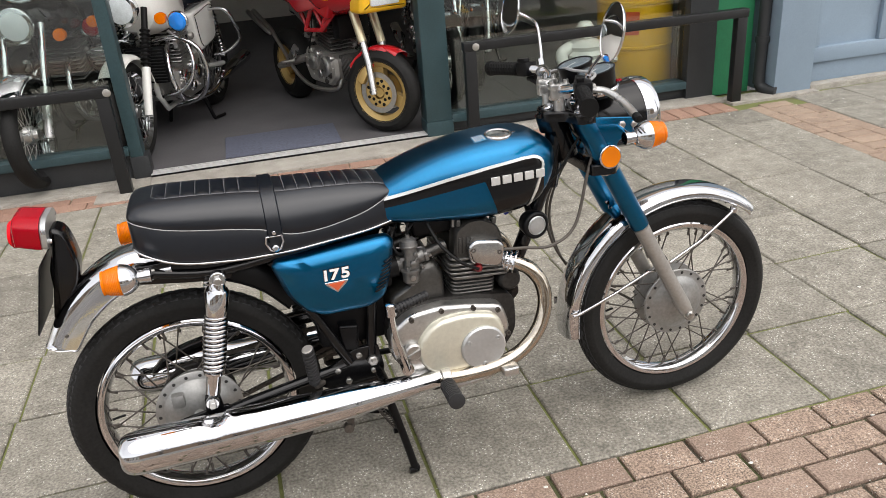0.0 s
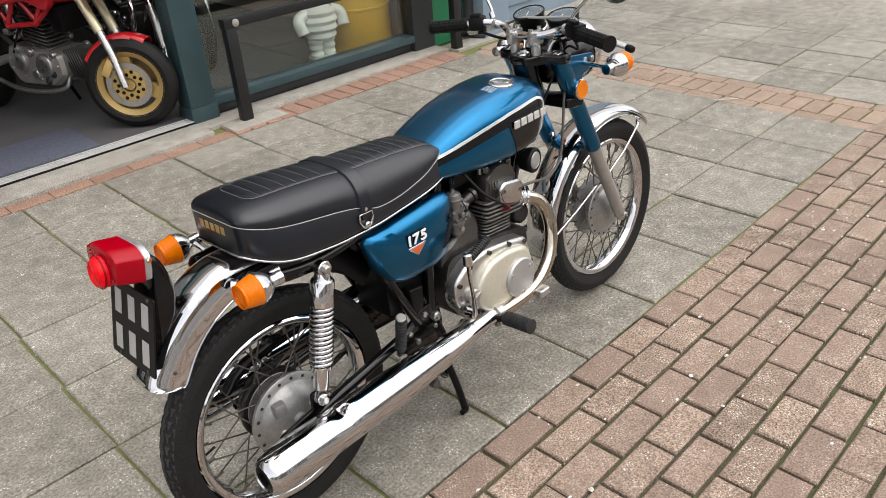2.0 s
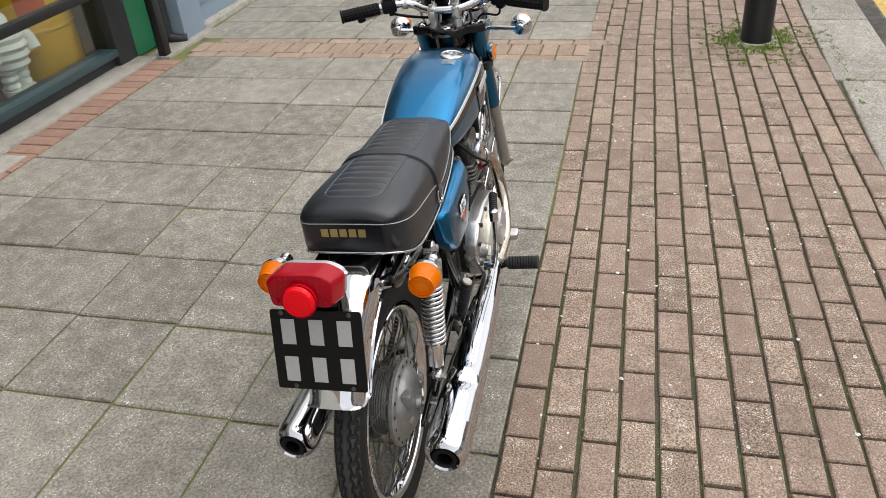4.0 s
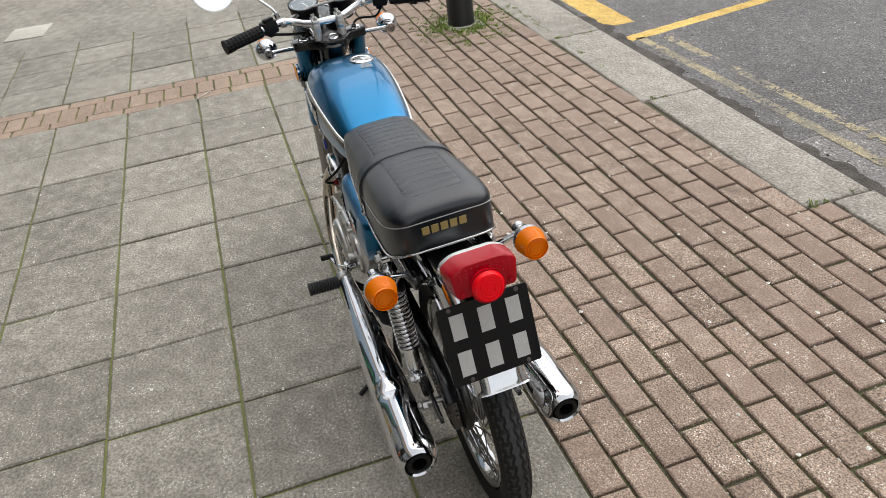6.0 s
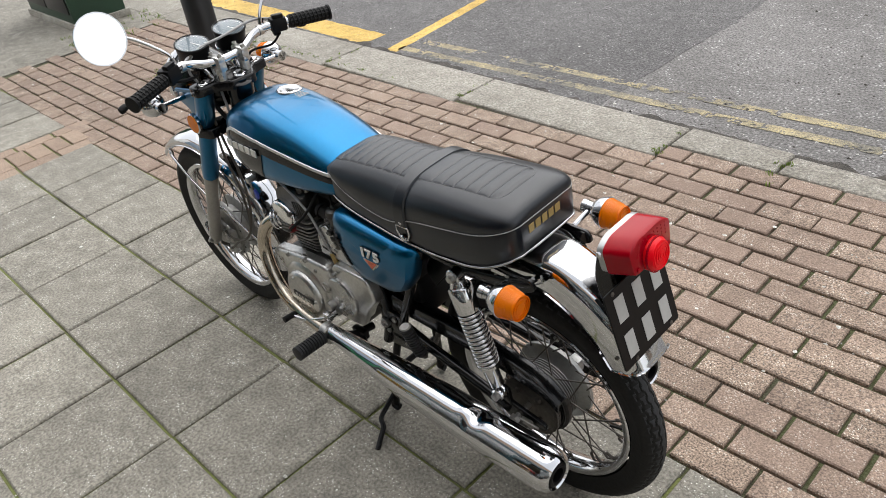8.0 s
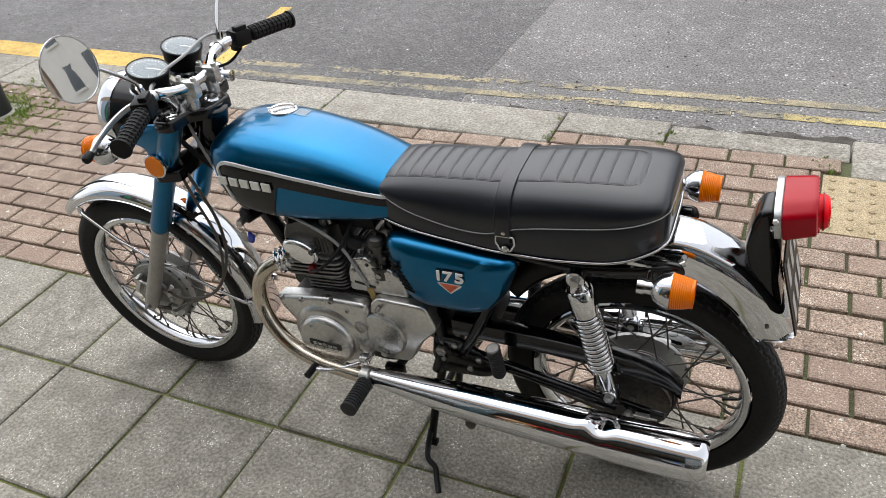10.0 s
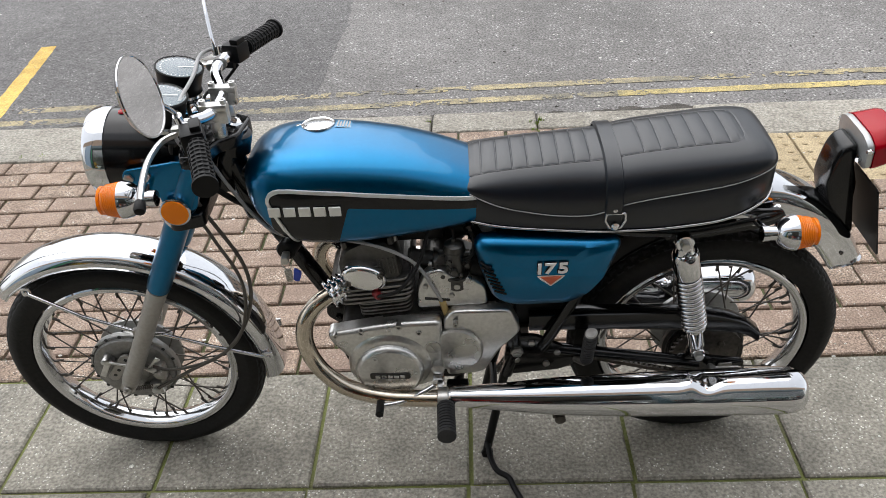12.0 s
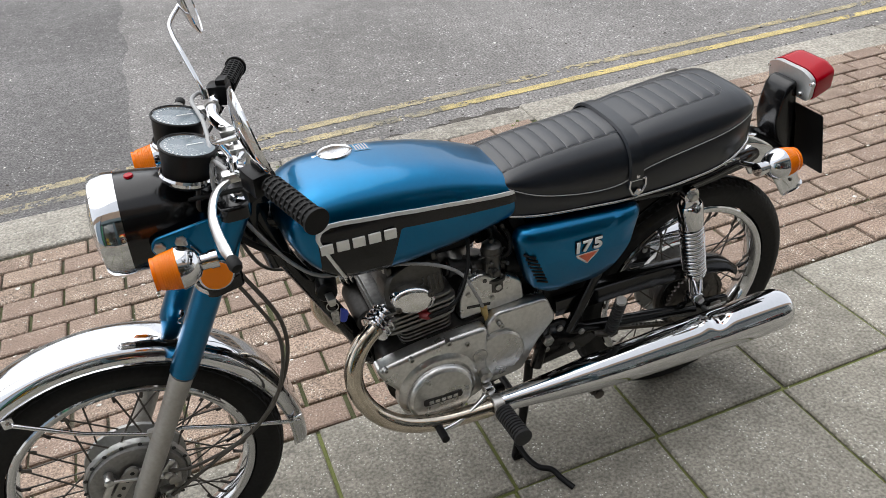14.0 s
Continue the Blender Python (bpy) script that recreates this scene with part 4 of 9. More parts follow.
def wheel(name, at, R, w, tread, hub_build, flange, label):
    hub = part(name, hub_build(), M_HUB, bike, label)
    hub.location = at
    part("tyre", tyre_mesh(R, w, tread), [M_TYRE, M_TREAD], hub, "worn black tyre with a dusty tread", 40)
    bm = bmesh.new()
    lip = [(0.2315, 0.026), (0.2345, 0.0235), (0.2335, 0.0205), (0.224, 0.0190), (0.2195, 0.0135), (0.2135, 0.008), (0.2125, 0.0)]
    well = [(0.2285, 0.0255), (0.2205, 0.0235), (0.2175, 0.0215), (0.2160, 0.0165), (0.2105, 0.0100), (0.2088, 0.0)]
    ring(bm, lip + [(r, -h) for r, h in lip[-2::-1]] + [(r, -h) for r, h in well] + well[-2::-1], (0, 0, 0), (0, 1, 0), 96)
    rim = part("rim", bm, M_CHROME, hub, "chrome rim with some rust specks")
    bm = bmesh.new()
    rr, fy = flange
    made = {}
    for s in (1, -1):
        for c in (1, -1):
            bm = bmesh.new()
            a1 = c * 0.42
            rod(bm, (rr * math.cos(0), s * fy, 0), (0.2075 * math.cos(a1), s * 0.006, 0.2075 * math.sin(a1)), 0.0019, 6)
            lathe(bm, [(0.0035, 0), (0.0032, 0.016), (0.002, 0.018), (0, 0.018)], (0.2095 * math.cos(a1), s * 0.006, 0.2095 * math.sin(a1)), (-math.cos(a1), s * 0.1, -math.sin(a1)), 6)
            made[s, c] = finish(bm, "spoke", M_SPOKE)
    for k in range(36):
        s = 1 if k % 2 else -1
        c = 1 if (k // 2) % 2 else -1
        o = new("spoke", made[s, c])
        o.parent = hub
        o.rotation_euler = (0, radians(10 * k + (7 if c > 0 else -7)), 0)
    bm = bmesh.new()
    rod(bm, (-0.208, 0.004, 0), (-0.178, 0.012, 0), 0.003, 8)
    part("valve", bm, M_RUBBER, hub)
    return hub


def front_hub():
    bm = bmesh.new()
    lathe(bm, [(0.0, -0.048), (0.03, -0.048), (0.034, -0.045), (0.050, -0.043), (0.066, -0.038), (0.076, -0.031), (0.080, -0.029), (0.096, -0.028), (0.0985, -0.025), (0.0975, -0.019), (0.086, -0.015), (0.070, -0.010), (0.068, 0.010), (0.086, 0.018), (0.101, 0.020), (0.102, 0.026), (0.100, 0.034),
               (0.096, 0.036), (0.092, 0.030), (0.0, 0.030)], (0, 0, 0), (0, 1, 0), 56)
    return bm


def spoke_holes(parent, r, y, s, turn=0.0):
    """Spoke holes round a hub's flange: discs coloured as dark as the shade in a hole."""
    for k in range(18):
        a = radians(20 * k + turn)
        part("spoke_hole", lathe(bmesh.new(), [(0.0042, 0.0), (0.0042, 0.0010), (0, 0.0012)], (r * math.cos(a), y, r * math.sin(a)), (0, s, 0), 10), M_SOOTSHADE, parent)


front = wheel("front_wheel", (1.312, 0.0, 0.297), 0.297, 0.068, "rib", front_hub, (0.092, 0.022), "front wheel with an alloy drum hub")
spoke_holes(front, 0.0885, -0.0285, -1)
bm = bmesh.new()
lathe(bm, [(0.0, 0.030), (0.094, 0.030), (0.094, 0.036), (0.090, 0.041), (0.064, 0.046), (0.055, 0.043), (0.040, 0.043), (0.036, 0.050), (0.022, 0.055), (0.0, 0.055)], (0, 0, 0), (0, 1, 0), 48)
for a in (40, 165, 250):
    a = radians(a)
    lathe(bm, [(0.013, 0), (0.013, 0.014), (0.008, 0.018), (0, 0.018)], (0.058 * math.cos(a), 0.04, 0.058 * math.sin(a)), (0, 1, 0), 14)
part("brake_plate", bm, M_BRAKE, front, "dull grey ribbed brake plate")
spoke_holes(front, 0.0985, 0.0355, 1, 6)
bm = slab(bmesh.new(), rounded([(0.060, -0.008), (0.052, -0.022), (0.038, -0.020), (-0.012, 0.046), (-0.004, 0.060), (0.012, 0.056)], 0.006), 0.050, 0.056, 0.001, 1)
arm = part("torque_arm", bm, M_FORK, front, "drilled alloy brake lever")
# black discs stand for the shade in the drilled holes
for k in range(4):
    part("lever_hole", lathe(bmesh.new(), [(0.0042, 0.0), (0.0042, 0.0008), (0, 0.001)], (0.040 - 0.0125 * k, 0.0560, -0.002 + 0.0155 * k), (0, 1, 0), 12), M_SOOTSHADE, arm)
bm = box(bmesh.new(), (0.026, 0.030, 0.044), Matrix.Translation((-0.066, 0.048, 0.004)), 0.006)
lathe(bm, [(0.009, 0), (0.009, 0.012), (0.005, 0.014), (0, 0.014)], (-0.066, 0.062, 0.010), (0, 1, 0), 6)
box(bm, (0.020, 0.018, 0.020), Matrix.Translation((-0.070, 0.050, -0.030)), 0.004)
part("cable_stop", bm, M_FORK, front, "cast cable stop")
pts = [Vector((0.004, 0.066, -0.040)) + Vector((-0.045, 0, 0.006)) * (k / 90) + Vector((0, math.cos(k * 0.7), math.sin(k * 0.7))) * 0.0045 for k in range(91)]
part("return_spring", tube(bmesh.new(), pts, 0.0011, 5), M_SPOKE, front)
bm = bmesh.new()
rod(bm, (0.045, 0.064, 0.05), (-0.075, 0.064, 0.012), 0.0035, 8)
box(bm, (0.056, 0.008, 0.013), Matrix.Translation((0.052, 0.060, 0.026)) @ pose(0, 0, 0, 0, 60, 0), 0.002)
for q in ((0.045, 0.05), (-0.058, 0.018), (-0.045, -0.05)):
    lathe(bm, [(0.009, 0.045), (0.009, 0.068), (0.005, 0.071), (0, 0.071)], (q[0], 0, q[1]), (0, 1, 0), 12)
box(bm, (0.05, 0.006, 0.012), Matrix.Translation((-0.058, 0.06, 0.03)) @ pose(0, 0, 0, 0, 50, 0), 0.002)
box(bm, (0.03, 0.03, 0.035), Matrix.Translation((-0.045, 0.045, -0.05)), 0.006)
part("brake_arm", bm, M_ALLOY, front, "alloy brake arms and link")


def rear_hub():
    bm = bmesh.new()
    lathe(bm, [(0.0, -0.078), (0.015, -0.078), (0.017, -0.067), (0.036, -0.066), (0.050, -0.063), (0.066, -0.057), (0.078, -0.048), (0.083, -0.041), (0.086, -0.0395), (0.100, -0.038), (0.1035, -0.035), (0.1025, -0.027), (0.090, -0.020),
               (0.074, -0.010), (0.072, 0.02), (0.078, 0.026), (0.088, 0.030), (0.088, 0.036), (0.06, 0.040), (0.0, 0.040)], (0, 0, 0), (0, 1, 0), 56)
    box(bm, (0.075, 0.008, 0.016), Matrix.Translation((0.03, -0.068, -0.045)) @ pose(0, 0, 0, 0, 28, 0), 0.003)
    box(bm, (0.030, 0.022, 0.034), Matrix.Translation((-0.042, -0.060, 0.050)), 0.006)
    for a, r in ((200, 0.048), (20, 0.045), (300, 0.060)):
        a = radians(a)
        lathe(bm, [(0.012, 0), (0.012, 0.012), (0.008, 0.016), (0, 0.016)], (r * math.cos(a), -0.053, r * math.sin(a)), (0, -1, 0), 14)
    return bm


rear = wheel("rear_wheel", (0.003, 0.0, 0.302), 0.302, 0.067, "block", rear_hub, (0.094, 0.026), "rear wheel with an alloy drum hub")
spoke_holes(rear, 0.0935, -0.0388, -1)
bm = lathe(bmesh.new(), [(0.0890, 0.026), (0.0910, 0.029), (0.0910, 0.038), (0.084, 0.043), (0.062, 0.047), (0.058, 0.0525), (0.0, 0.0525)], (0, 0, 0), (0, 1, 0), 48)
for k in range(4):
    ring(bm, [(0.066 + 0.0055 * k, 0.0425), (0.0685 + 0.0055 * k, 0.0425), (0.0685 + 0.0055 * k, 0.0490 - 0.001 * k), (0.066 + 0.0055 * k, 0.0490 - 0.001 * k)], (0, 0, 0), (0, 1, 0), 40)
part("drive_flange", bm, M_ALLOY_DARK, rear, "oily dark drive flange")
bm = bmesh.new()
for k in range(5):
    ring(bm, [(0.0725, -0.006 + 0.006 * k), (0.0800, -0.0055 + 0.006 * k), (0.0800, -0.0040 + 0.006 * k), (0.0725, -0.0035 + 0.006 * k)], (0, 0, 0), (0, 1, 0), 48)
part("drum_ribs", bm, M_BRAKE, rear, "grimy ribs round the drum")


def sprocket(bm, at, r, n, y0, y1):
    pts = []
    for k in range(n):
        for d, q in ((0.0, r - 0.004), (0.25, r - 0.0035), (0.42, r + 0.004), (0.58, r + 0.004), (0.75, r - 0.0035)):
            a = 2 * math.pi * (k + d) / n
            pts.append((at[0] + q * math.cos(a), at[1] + q * math.sin(a)))
    return slab(bm, pts, y0, y1)


bm = sprocket(bmesh.new(), (0, 0), 0.076, 38, 0.058, 0.064)
lathe(bm, [(0.05, 0.040), (0.05, 0.058)], (0, 0, 0), (0, 1, 0), 24)
for k in range(4):
    a = radians(45 + 90 * k)
    bolt(bm, (0.042 * math.cos(a), 0.064, 0.042 * math.sin(a)), (0, 1, 0), 0.008, 0.008)
    a = radians(90 * k)
    lathe(bm, [(0.012, 0.0641), (0.012, 0.0652), (0, 0.0654)], (0.056 * math.cos(a), 0.0, 0.056 * math.sin(a)), (0, 1, 0), 12)
part("sprocket", bm, M_SPOKE, rear, "dark oily sprocket")
bm = bmesh.new()
rod(bm, (0, -0.125, 0), (0, 0.135, 0), 0.007, 12)
for s in (1, -1):
    bolt(bm, (0, s * 0.112, 0), (0, s, 0), 0.013, 0.013)
    tube(bm, [(0.0, s * 0.108, 0), (-0.06, s * 0.108, 0.0)], 0.003, 8)
    box(bm, (0.03, 0.004, 0.024), Matrix.Translation((-0.03, s * 0.107, 0)), 0.003)
part("axle", bm, M_STEEL, rear, "steel axle and chain adjusters")

# chain: upper and lower run and round the sprocket
link = bmesh.new()
for s in (-1, 1):
    slab(link, rounded([(-0.0085, -0.0045), (0.0085, -0.0045), (0.0085, 0.0045), (-0.0085, 0.0045)], 0.0045), s * 0.0035, s * 0.0055)
rod(link, (-0.006, -0.006, 0), (-0.006, 0.006, 0), 0.0042, 8)
rod(link, (0.006, -0.006, 0), (0.006, 0.006, 0), 0.0042, 8)
link_me = finish(link, "chain_link", M_SPOKE)
chain_path = [(0.46, 0.415), (0.003, 0.302 + 0.077)] + [(0.003 - 0.077 * math.sin(radians(a)), 0.302 + 0.077 * math.cos(radians(a))) for a in range(15, 180, 15)] + [(0.003, 0.225), (0.46, 0.365)]
chain = part("chain_case", tube(bmesh.new(), [(0.40, 0.061, 0.39), (0.47, 0.061, 0.39)], 0.02, 10), M_SPOKE, bike, "oily drive chain")
walked, step, i, pos = 0.0, 0.0127, 0, Vector(chain_path[0])
total = [Vector(p) for p in chain_path]
acc = 0.0
for a, b in zip(total, total[1:]):
    L = (b - a).length
    while acc < L:
        p = a + (b - a) * (acc / L)
        d = (b - a).normalized()
        o = new("chain_link", link_me)
        o.parent = chain
        o.matrix_basis = Matrix.Translation((p.x, 0.061, p.y)) @ Matrix.Rotation(-math.atan2(d.y, d.x), 4, "Y")
        acc += step
    acc -= L

# -- mudguards --
def guard(path, half, drop, thick=0.0016, roll=0.0035, taper=1.0, square=0.75, tail=0):
    """A rolled-edge mudguard swept along a side-view path."""
    bm = bmesh.new()
    rings = []
    n, wide, deep = len(path), half, drop
    for i, p in enumerate(path):
        half = wide * (1 - (1 - taper) * (i / (n - 1)) ** 2)
        drop = deep * (1 - 1.6 * (1 - taper) * (i / (n - 1)) ** 2)
        if tail and i > n - 1 - tail:   # rounded lower corner
            drop *= 0.35 + 0.65 * math.sqrt(1 - ((i - n + 1 + tail) / tail) ** 2)
        a, b = path[max(0, i - 1)], path[min(n - 1, i + 1)]
        d = Vector((b[0] - a[0], 0, b[1] - a[1])).normalized()
        up = Vector((-d.z, 0, d.x))
        if up.dot(Vector((p[0] - p[2], 0, p[1] - p[3]))) < 0:
            up = -up
        prof = []
        for k in range(25):
            t = math.pi * k / 24
            prof.append((half * math.copysign(abs(math.cos(t)) ** square, math.cos(t)), -drop + drop * abs(math.sin(t)) ** (square + 0.05)))
        prof = [(half + roll * 0.6, -drop - roll), (half + roll, -drop - roll * 0.3)] + prof + [(-half - roll, -drop - roll * 0.3), (-half - roll * 0.6, -drop - roll)]
        inner = [(y * (1 - thick / half), u - thick) for y, u in prof][::-1]
        c = Vector((p[0], 0, p[1]))
        rings.append([c + Vector((0, y, 0)) + up * u for y, u in prof + inner])
    return loft(bm, rings)


cx, cz_ = 1.312, 0.297
fp = []
for i in range(49):
    a = radians(48 + (186 - 48) * i / 48)
    r = 0.345 if i else 0.343
    fp.append((cx + r * math.cos(a), cz_ + r * math.sin(a), cx, cz_))
front_guard = part("front_mudguard", guard(fp, 0.052, 0.030), M_CHROME, bike, "chrome front mudguard")
rp = [(p.x, p.z, 0.0, 0.30) for p in curve_pts([(0.05, 0, 0.720), (-0.02, 0, 0.731), (-0.078, 0, 0.730), (-0.125, 0, 0.714), (-0.175, 0, 0.685), (-0.224, 0, 0.642), (-0.260, 0, 0.594), (-0.279, 0, 0.562), (-0.285, 0, 0.549)], 6)]
ip = [(p.x, p.z, 0.0, 0.30) for p in curve_pts([(0.30, 0, 0.570), (0.24, 0, 0.635), (0.16, 0, 0.683), (0.06, 0, 0.715), (0.03, 0, 0.719)], 6)]
part("inner_mudguard", guard(ip, 0.055, 0.060), M_SATIN, bike, "black inner mudguard")
rear_guard = part("rear_mudguard", guard(rp, 0.057, 0.070, taper=0.97, square=0.52, tail=9), M_CHROME, bike, "chrome rear mudguard")


def stays(s):
    bm = bmesh.new()
    tube(bm, [(1.462, s * 0.050, 0.556), (1.455, s * 0.060, 0.552), (1.36, s * 0.066, 0.49), (1.235, s * 0.068, 0.43), (1.20, s * 0.068, 0.43)], 0.0042, 8)
    tube(bm, [(1.20, s * 0.068, 0.43), (1.10, s * 0.066, 0.385), (1.0, s * 0.060, 0.342), (0.985, s * 0.054, 0.336)], 0.0042, 8)
    box(bm, (0.02, 0.006, 0.022), Matrix.Translation((1.462, s * 0.055, 0.556)), 0.003)
    box(bm, (0.02, 0.006, 0.022), Matrix.Translation((0.985, s * 0.056, 0.338)), 0.003)
    bolt(bm, (1.462, s * 0.058, 0.556), (0, s, 0), 0.005, 0.004)
    bolt(bm, (0.985, s * 0.059, 0.338), (0, s, 0), 0.005, 0.004)
    part("stay", bm, M_CHROME, front_guard, "thin bright stay")
    bm = bmesh.new()
    tube(bm, [(1.142, s * 0.050, 0.600), (1.15, s * 0.064, 0.585), (1.17, s * 0.070, 0.54), (1.195, s * 0.070, 0.475)], 0.006, 8, flat=0.5)
    bolt(bm, (1.142, s * 0.058, 0.600), (0, s, 0), 0.006, 0.005)
    part("bracket", bm, M_CHROME, front_guard)
    bm = bmesh.new()
    tube(bm, curve_pts([(-0.075, s * 0.062, 0.695), (-0.055, s * 0.075, 0.69), (-0.03, s * 0.085, 0.692), (0.02, s * 0.09, 0.70)], 5), 0.014, 10, flat=0.6)
    part("bracket", bm, M_CHROME, rear_guard, "chrome mudguard bracket")


both(stays)
for s in (1, -1):
    part("bolt", bolt(bmesh.new(), (-0.232, s * 0.0555, 0.569), (-0.3, s * 0.9, 0), 0.004, 0.003), M_SPOKE, rear_guard)

# -- tail lamp, plate --
LT = pose(-0.222, 0.006, 0.806, 0, 8, 0)   # base plane; local -x points back and up
bracket = bmesh.new()
for s in (1, -1):
    slab(bracket, rounded([(-0.172, 0.721), (-0.176, 0.760), (-0.182, 0.788), (-0.192, 0.806), (-0.212, 0.812), (-0.220, 0.757), (-0.234, 0.717), (-0.238, 0.650), (-0.253, 0.598), (-0.236, 0.606), (-0.184, 0.676)], 0.012), 0.0, s * 0.036, 0.011, 4)
part("lamp_bracket", bracket, M_BLACKPAINT, bike, "gloss black lamp bracket")
bm = bmesh.new()
slab(bm, rounded([(-0.059, -0.033), (0.059, -0.033), (0.066, 0.019), (0.039, 0.033), (-0.039, 0.033), (-0.066, 0.019)], 0.012), 0.009, -0.004, 0.004, plane="yz")
bm.transform(LT)
tail = part("tail_lamp", bm, M_SILVER, bike, "red tail lamp on a grey alloy base")
bm = bmesh.new()
o = rounded([(-0.060, -0.034), (0.060, -0.034), (0.067, 0.019), (0.040, 0.034), (-0.040, 0.034), (-0.067, 0.019)], 0.010)
rings = []
for d, k in ((-0.004, 1.0), (-0.010, 1.0), (-0.046, 0.95), (-0.054, 0.92), (-0.056, 0.87)):
    rings.append([(d, y * k, z * k + (0.004 if d < -0.04 else 0)) for y, z in o])
loft(bm, rings)
bm.transform(LT)
lens = part("lens", bm, M_REDLENS, tail, "dark red plastic lens with a brighter round boss")
bm = lathe(bmesh.new(), [(0.031, 0), (0.030, 0.016), (0.026, 0.022), (0.0, 0.024)], (-0.050, 0, -0.012), (-1, 0, 0), 28)
for k in range(4):
    ring(bm, [(0.006 * k + 0.004, 0.0225), (0.006 * k + 0.0055, 0.0225), (0.006 * k + 0.0055, 0.0248 - 0.0004 * k), (0.006 * k + 0.004, 0.0248 - 0.0004 * k)], (-0.050, 0, -0.012), (-1, 0, 0), 24)
bm.transform(LT)
part("boss", bm, M_REDBRIGHT, lens, "bright red round boss")
bm = bmesh.new()
for s in (1, -1):
    lathe(bm, [(0.0045, 0), (0.0045, 0.002), (0, 0.003)], (-0.0565, s * 0.046, -0.018), (-1, 0, 0), 10)
ring(bm, [(0.0305, 0.012), (0.0325, 0.012), (0.0325, 0.015), (0.0305, 0.015)], (-0.050, 0, -0.012), (-1, 0, 0), 28)
for i in range(9):
    for j in range(4):
        y, z = -0.044 + 0.011 * i, 0.004 + 0.007 * j
        lathe(bm, [(0.0022, 0), (0.0014, 0.0008), (0, 0.0009)], (-0.056, y, z), (-1, 0, 0), 6)
bm.transform(LT)
part("lens_dots", bm, M_REDLENS, lens)
for s in (1, -1):
    for bm in (bolt(bmesh.new(), (0.008, s * 0.040, -0.018), (1, s * 0.4, 0), 0.006, 0.01), bolt(bmesh.new(), (0.004, s * 0.060, 0.010), (0.3, s, 0), 0.006, 0.008)):
        bm.transform(LT)
        part("lamp_screw", bm, M_CHROME, tail)
PT = pose(-0.259, 0.008, 0.668, 0, 15, 0)
bm = bmesh.new()
slab(bm, rounded([(-0.089, -0.078), (0.089, -0.078), (0.089, 0.082), (-0.089, 0.082)], 0.006), 0.0015, -0.0015, 0.0007, 1, plane="yz")
bm.transform(PT)
plate = part("number_plate", bm, M_SATIN, bike, "square black plate with pale bars")
for z in (0.039, -0.036):
    for y in (0.055, 0.0, -0.055):
        bm = box(bmesh.new(), (0.0008, 0.027, 0.050), Matrix.Translation((-0.0022, y, z)))
        bm.transform(PT)
        part("plate_bar", bm, M_PLATEBAR, plate, "plain pale bar")
for y, z in ((0.066, 0.0755), (-0.066, 0.0755), (0.052, -0.071), (-0.062, -0.071)):
    bm = lathe(bmesh.new(), [(0.0045, 0.001), (0.0045, 0.003), (0, 0.004)], (0, y, z), (-1, 0, 0), 10)
    bm.transform(PT)
    part("plate_bolt", bm, M_SPOKE, plate)


# -- indicators --
def indicator(at, facing, stalk, name="indicator"):
    bm = bmesh.new()
    q = Vector(at)
    f = Vector((facing, 0, 0))
    lathe(bm, [(0.0, -0.030), (0.010, -0.029), (0.022, -0.022), (0.030, -0.010), (0.0335, 0.002), (0.0335, 0.006), (0.031, 0.007)], at, f, 32)
    rod(bm, q - f * 0.024, q - f * 0.052, 0.013, 16)
    lathe(bm, [(0.0145, 0), (0.0145, 0.012)], q - f * 0.052, f, 16)
    s = Vector(stalk)
    rod(bm, q - f * 0.034, s, 0.0065, 12)
    lathe(bm, [(0.012, -0.006), (0.012, 0.006)], s, (s - q), 12)
    ob = part(name, bm, M_CHROME, bike, "round indicator with a chrome bowl and amber lens")
    bm = bmesh.new()
    prof = [(0.031, 0.004), (0.0325, 0.007)]
    for k in range(8):   # fine ribs along the lens
        prof += [(0.0322 - 0.0006 * k, 0.008 + 0.0034 * k), (0.0312 - 0.0006 * k, 0.0097 + 0.0034 * k)]
    lathe(bm, prof + [(0.0262, 0.0365), (0.0225, 0.0405), (0.010, 0.0425), (0.0, 0.0425)], at, f, 36)
    for k in range(3):
        ring(bm, [(0.024 - 0.006 * k, 0.0385), (0.0255 - 0.006 * k, 0.0385), (0.0255 - 0.006 * k, 0.0435), (0.024 - 0.006 * k, 0.0435)], at, f, 28)
    part("lens", bm, M_AMBER, ob, "amber plastic lens")
    return ob


indicator((-0.064, 0.162, 0.710), -1, (-0.022, 0.090, 0.690))
indicator((-0.068, -0.158, 0.716), -1, (-0.022, -0.090, 0.690))
indicator((1.106, 0.185, 0.863), 1, (1.095, 0.092, 0.850))
indicator((1.104, -0.203, 0.851), 1, (1.095, -0.092, 0.850))


# -- fork, head lamp, clocks --
def fx(z):
    return 1.312 - 0.52 * (z - 0.29)


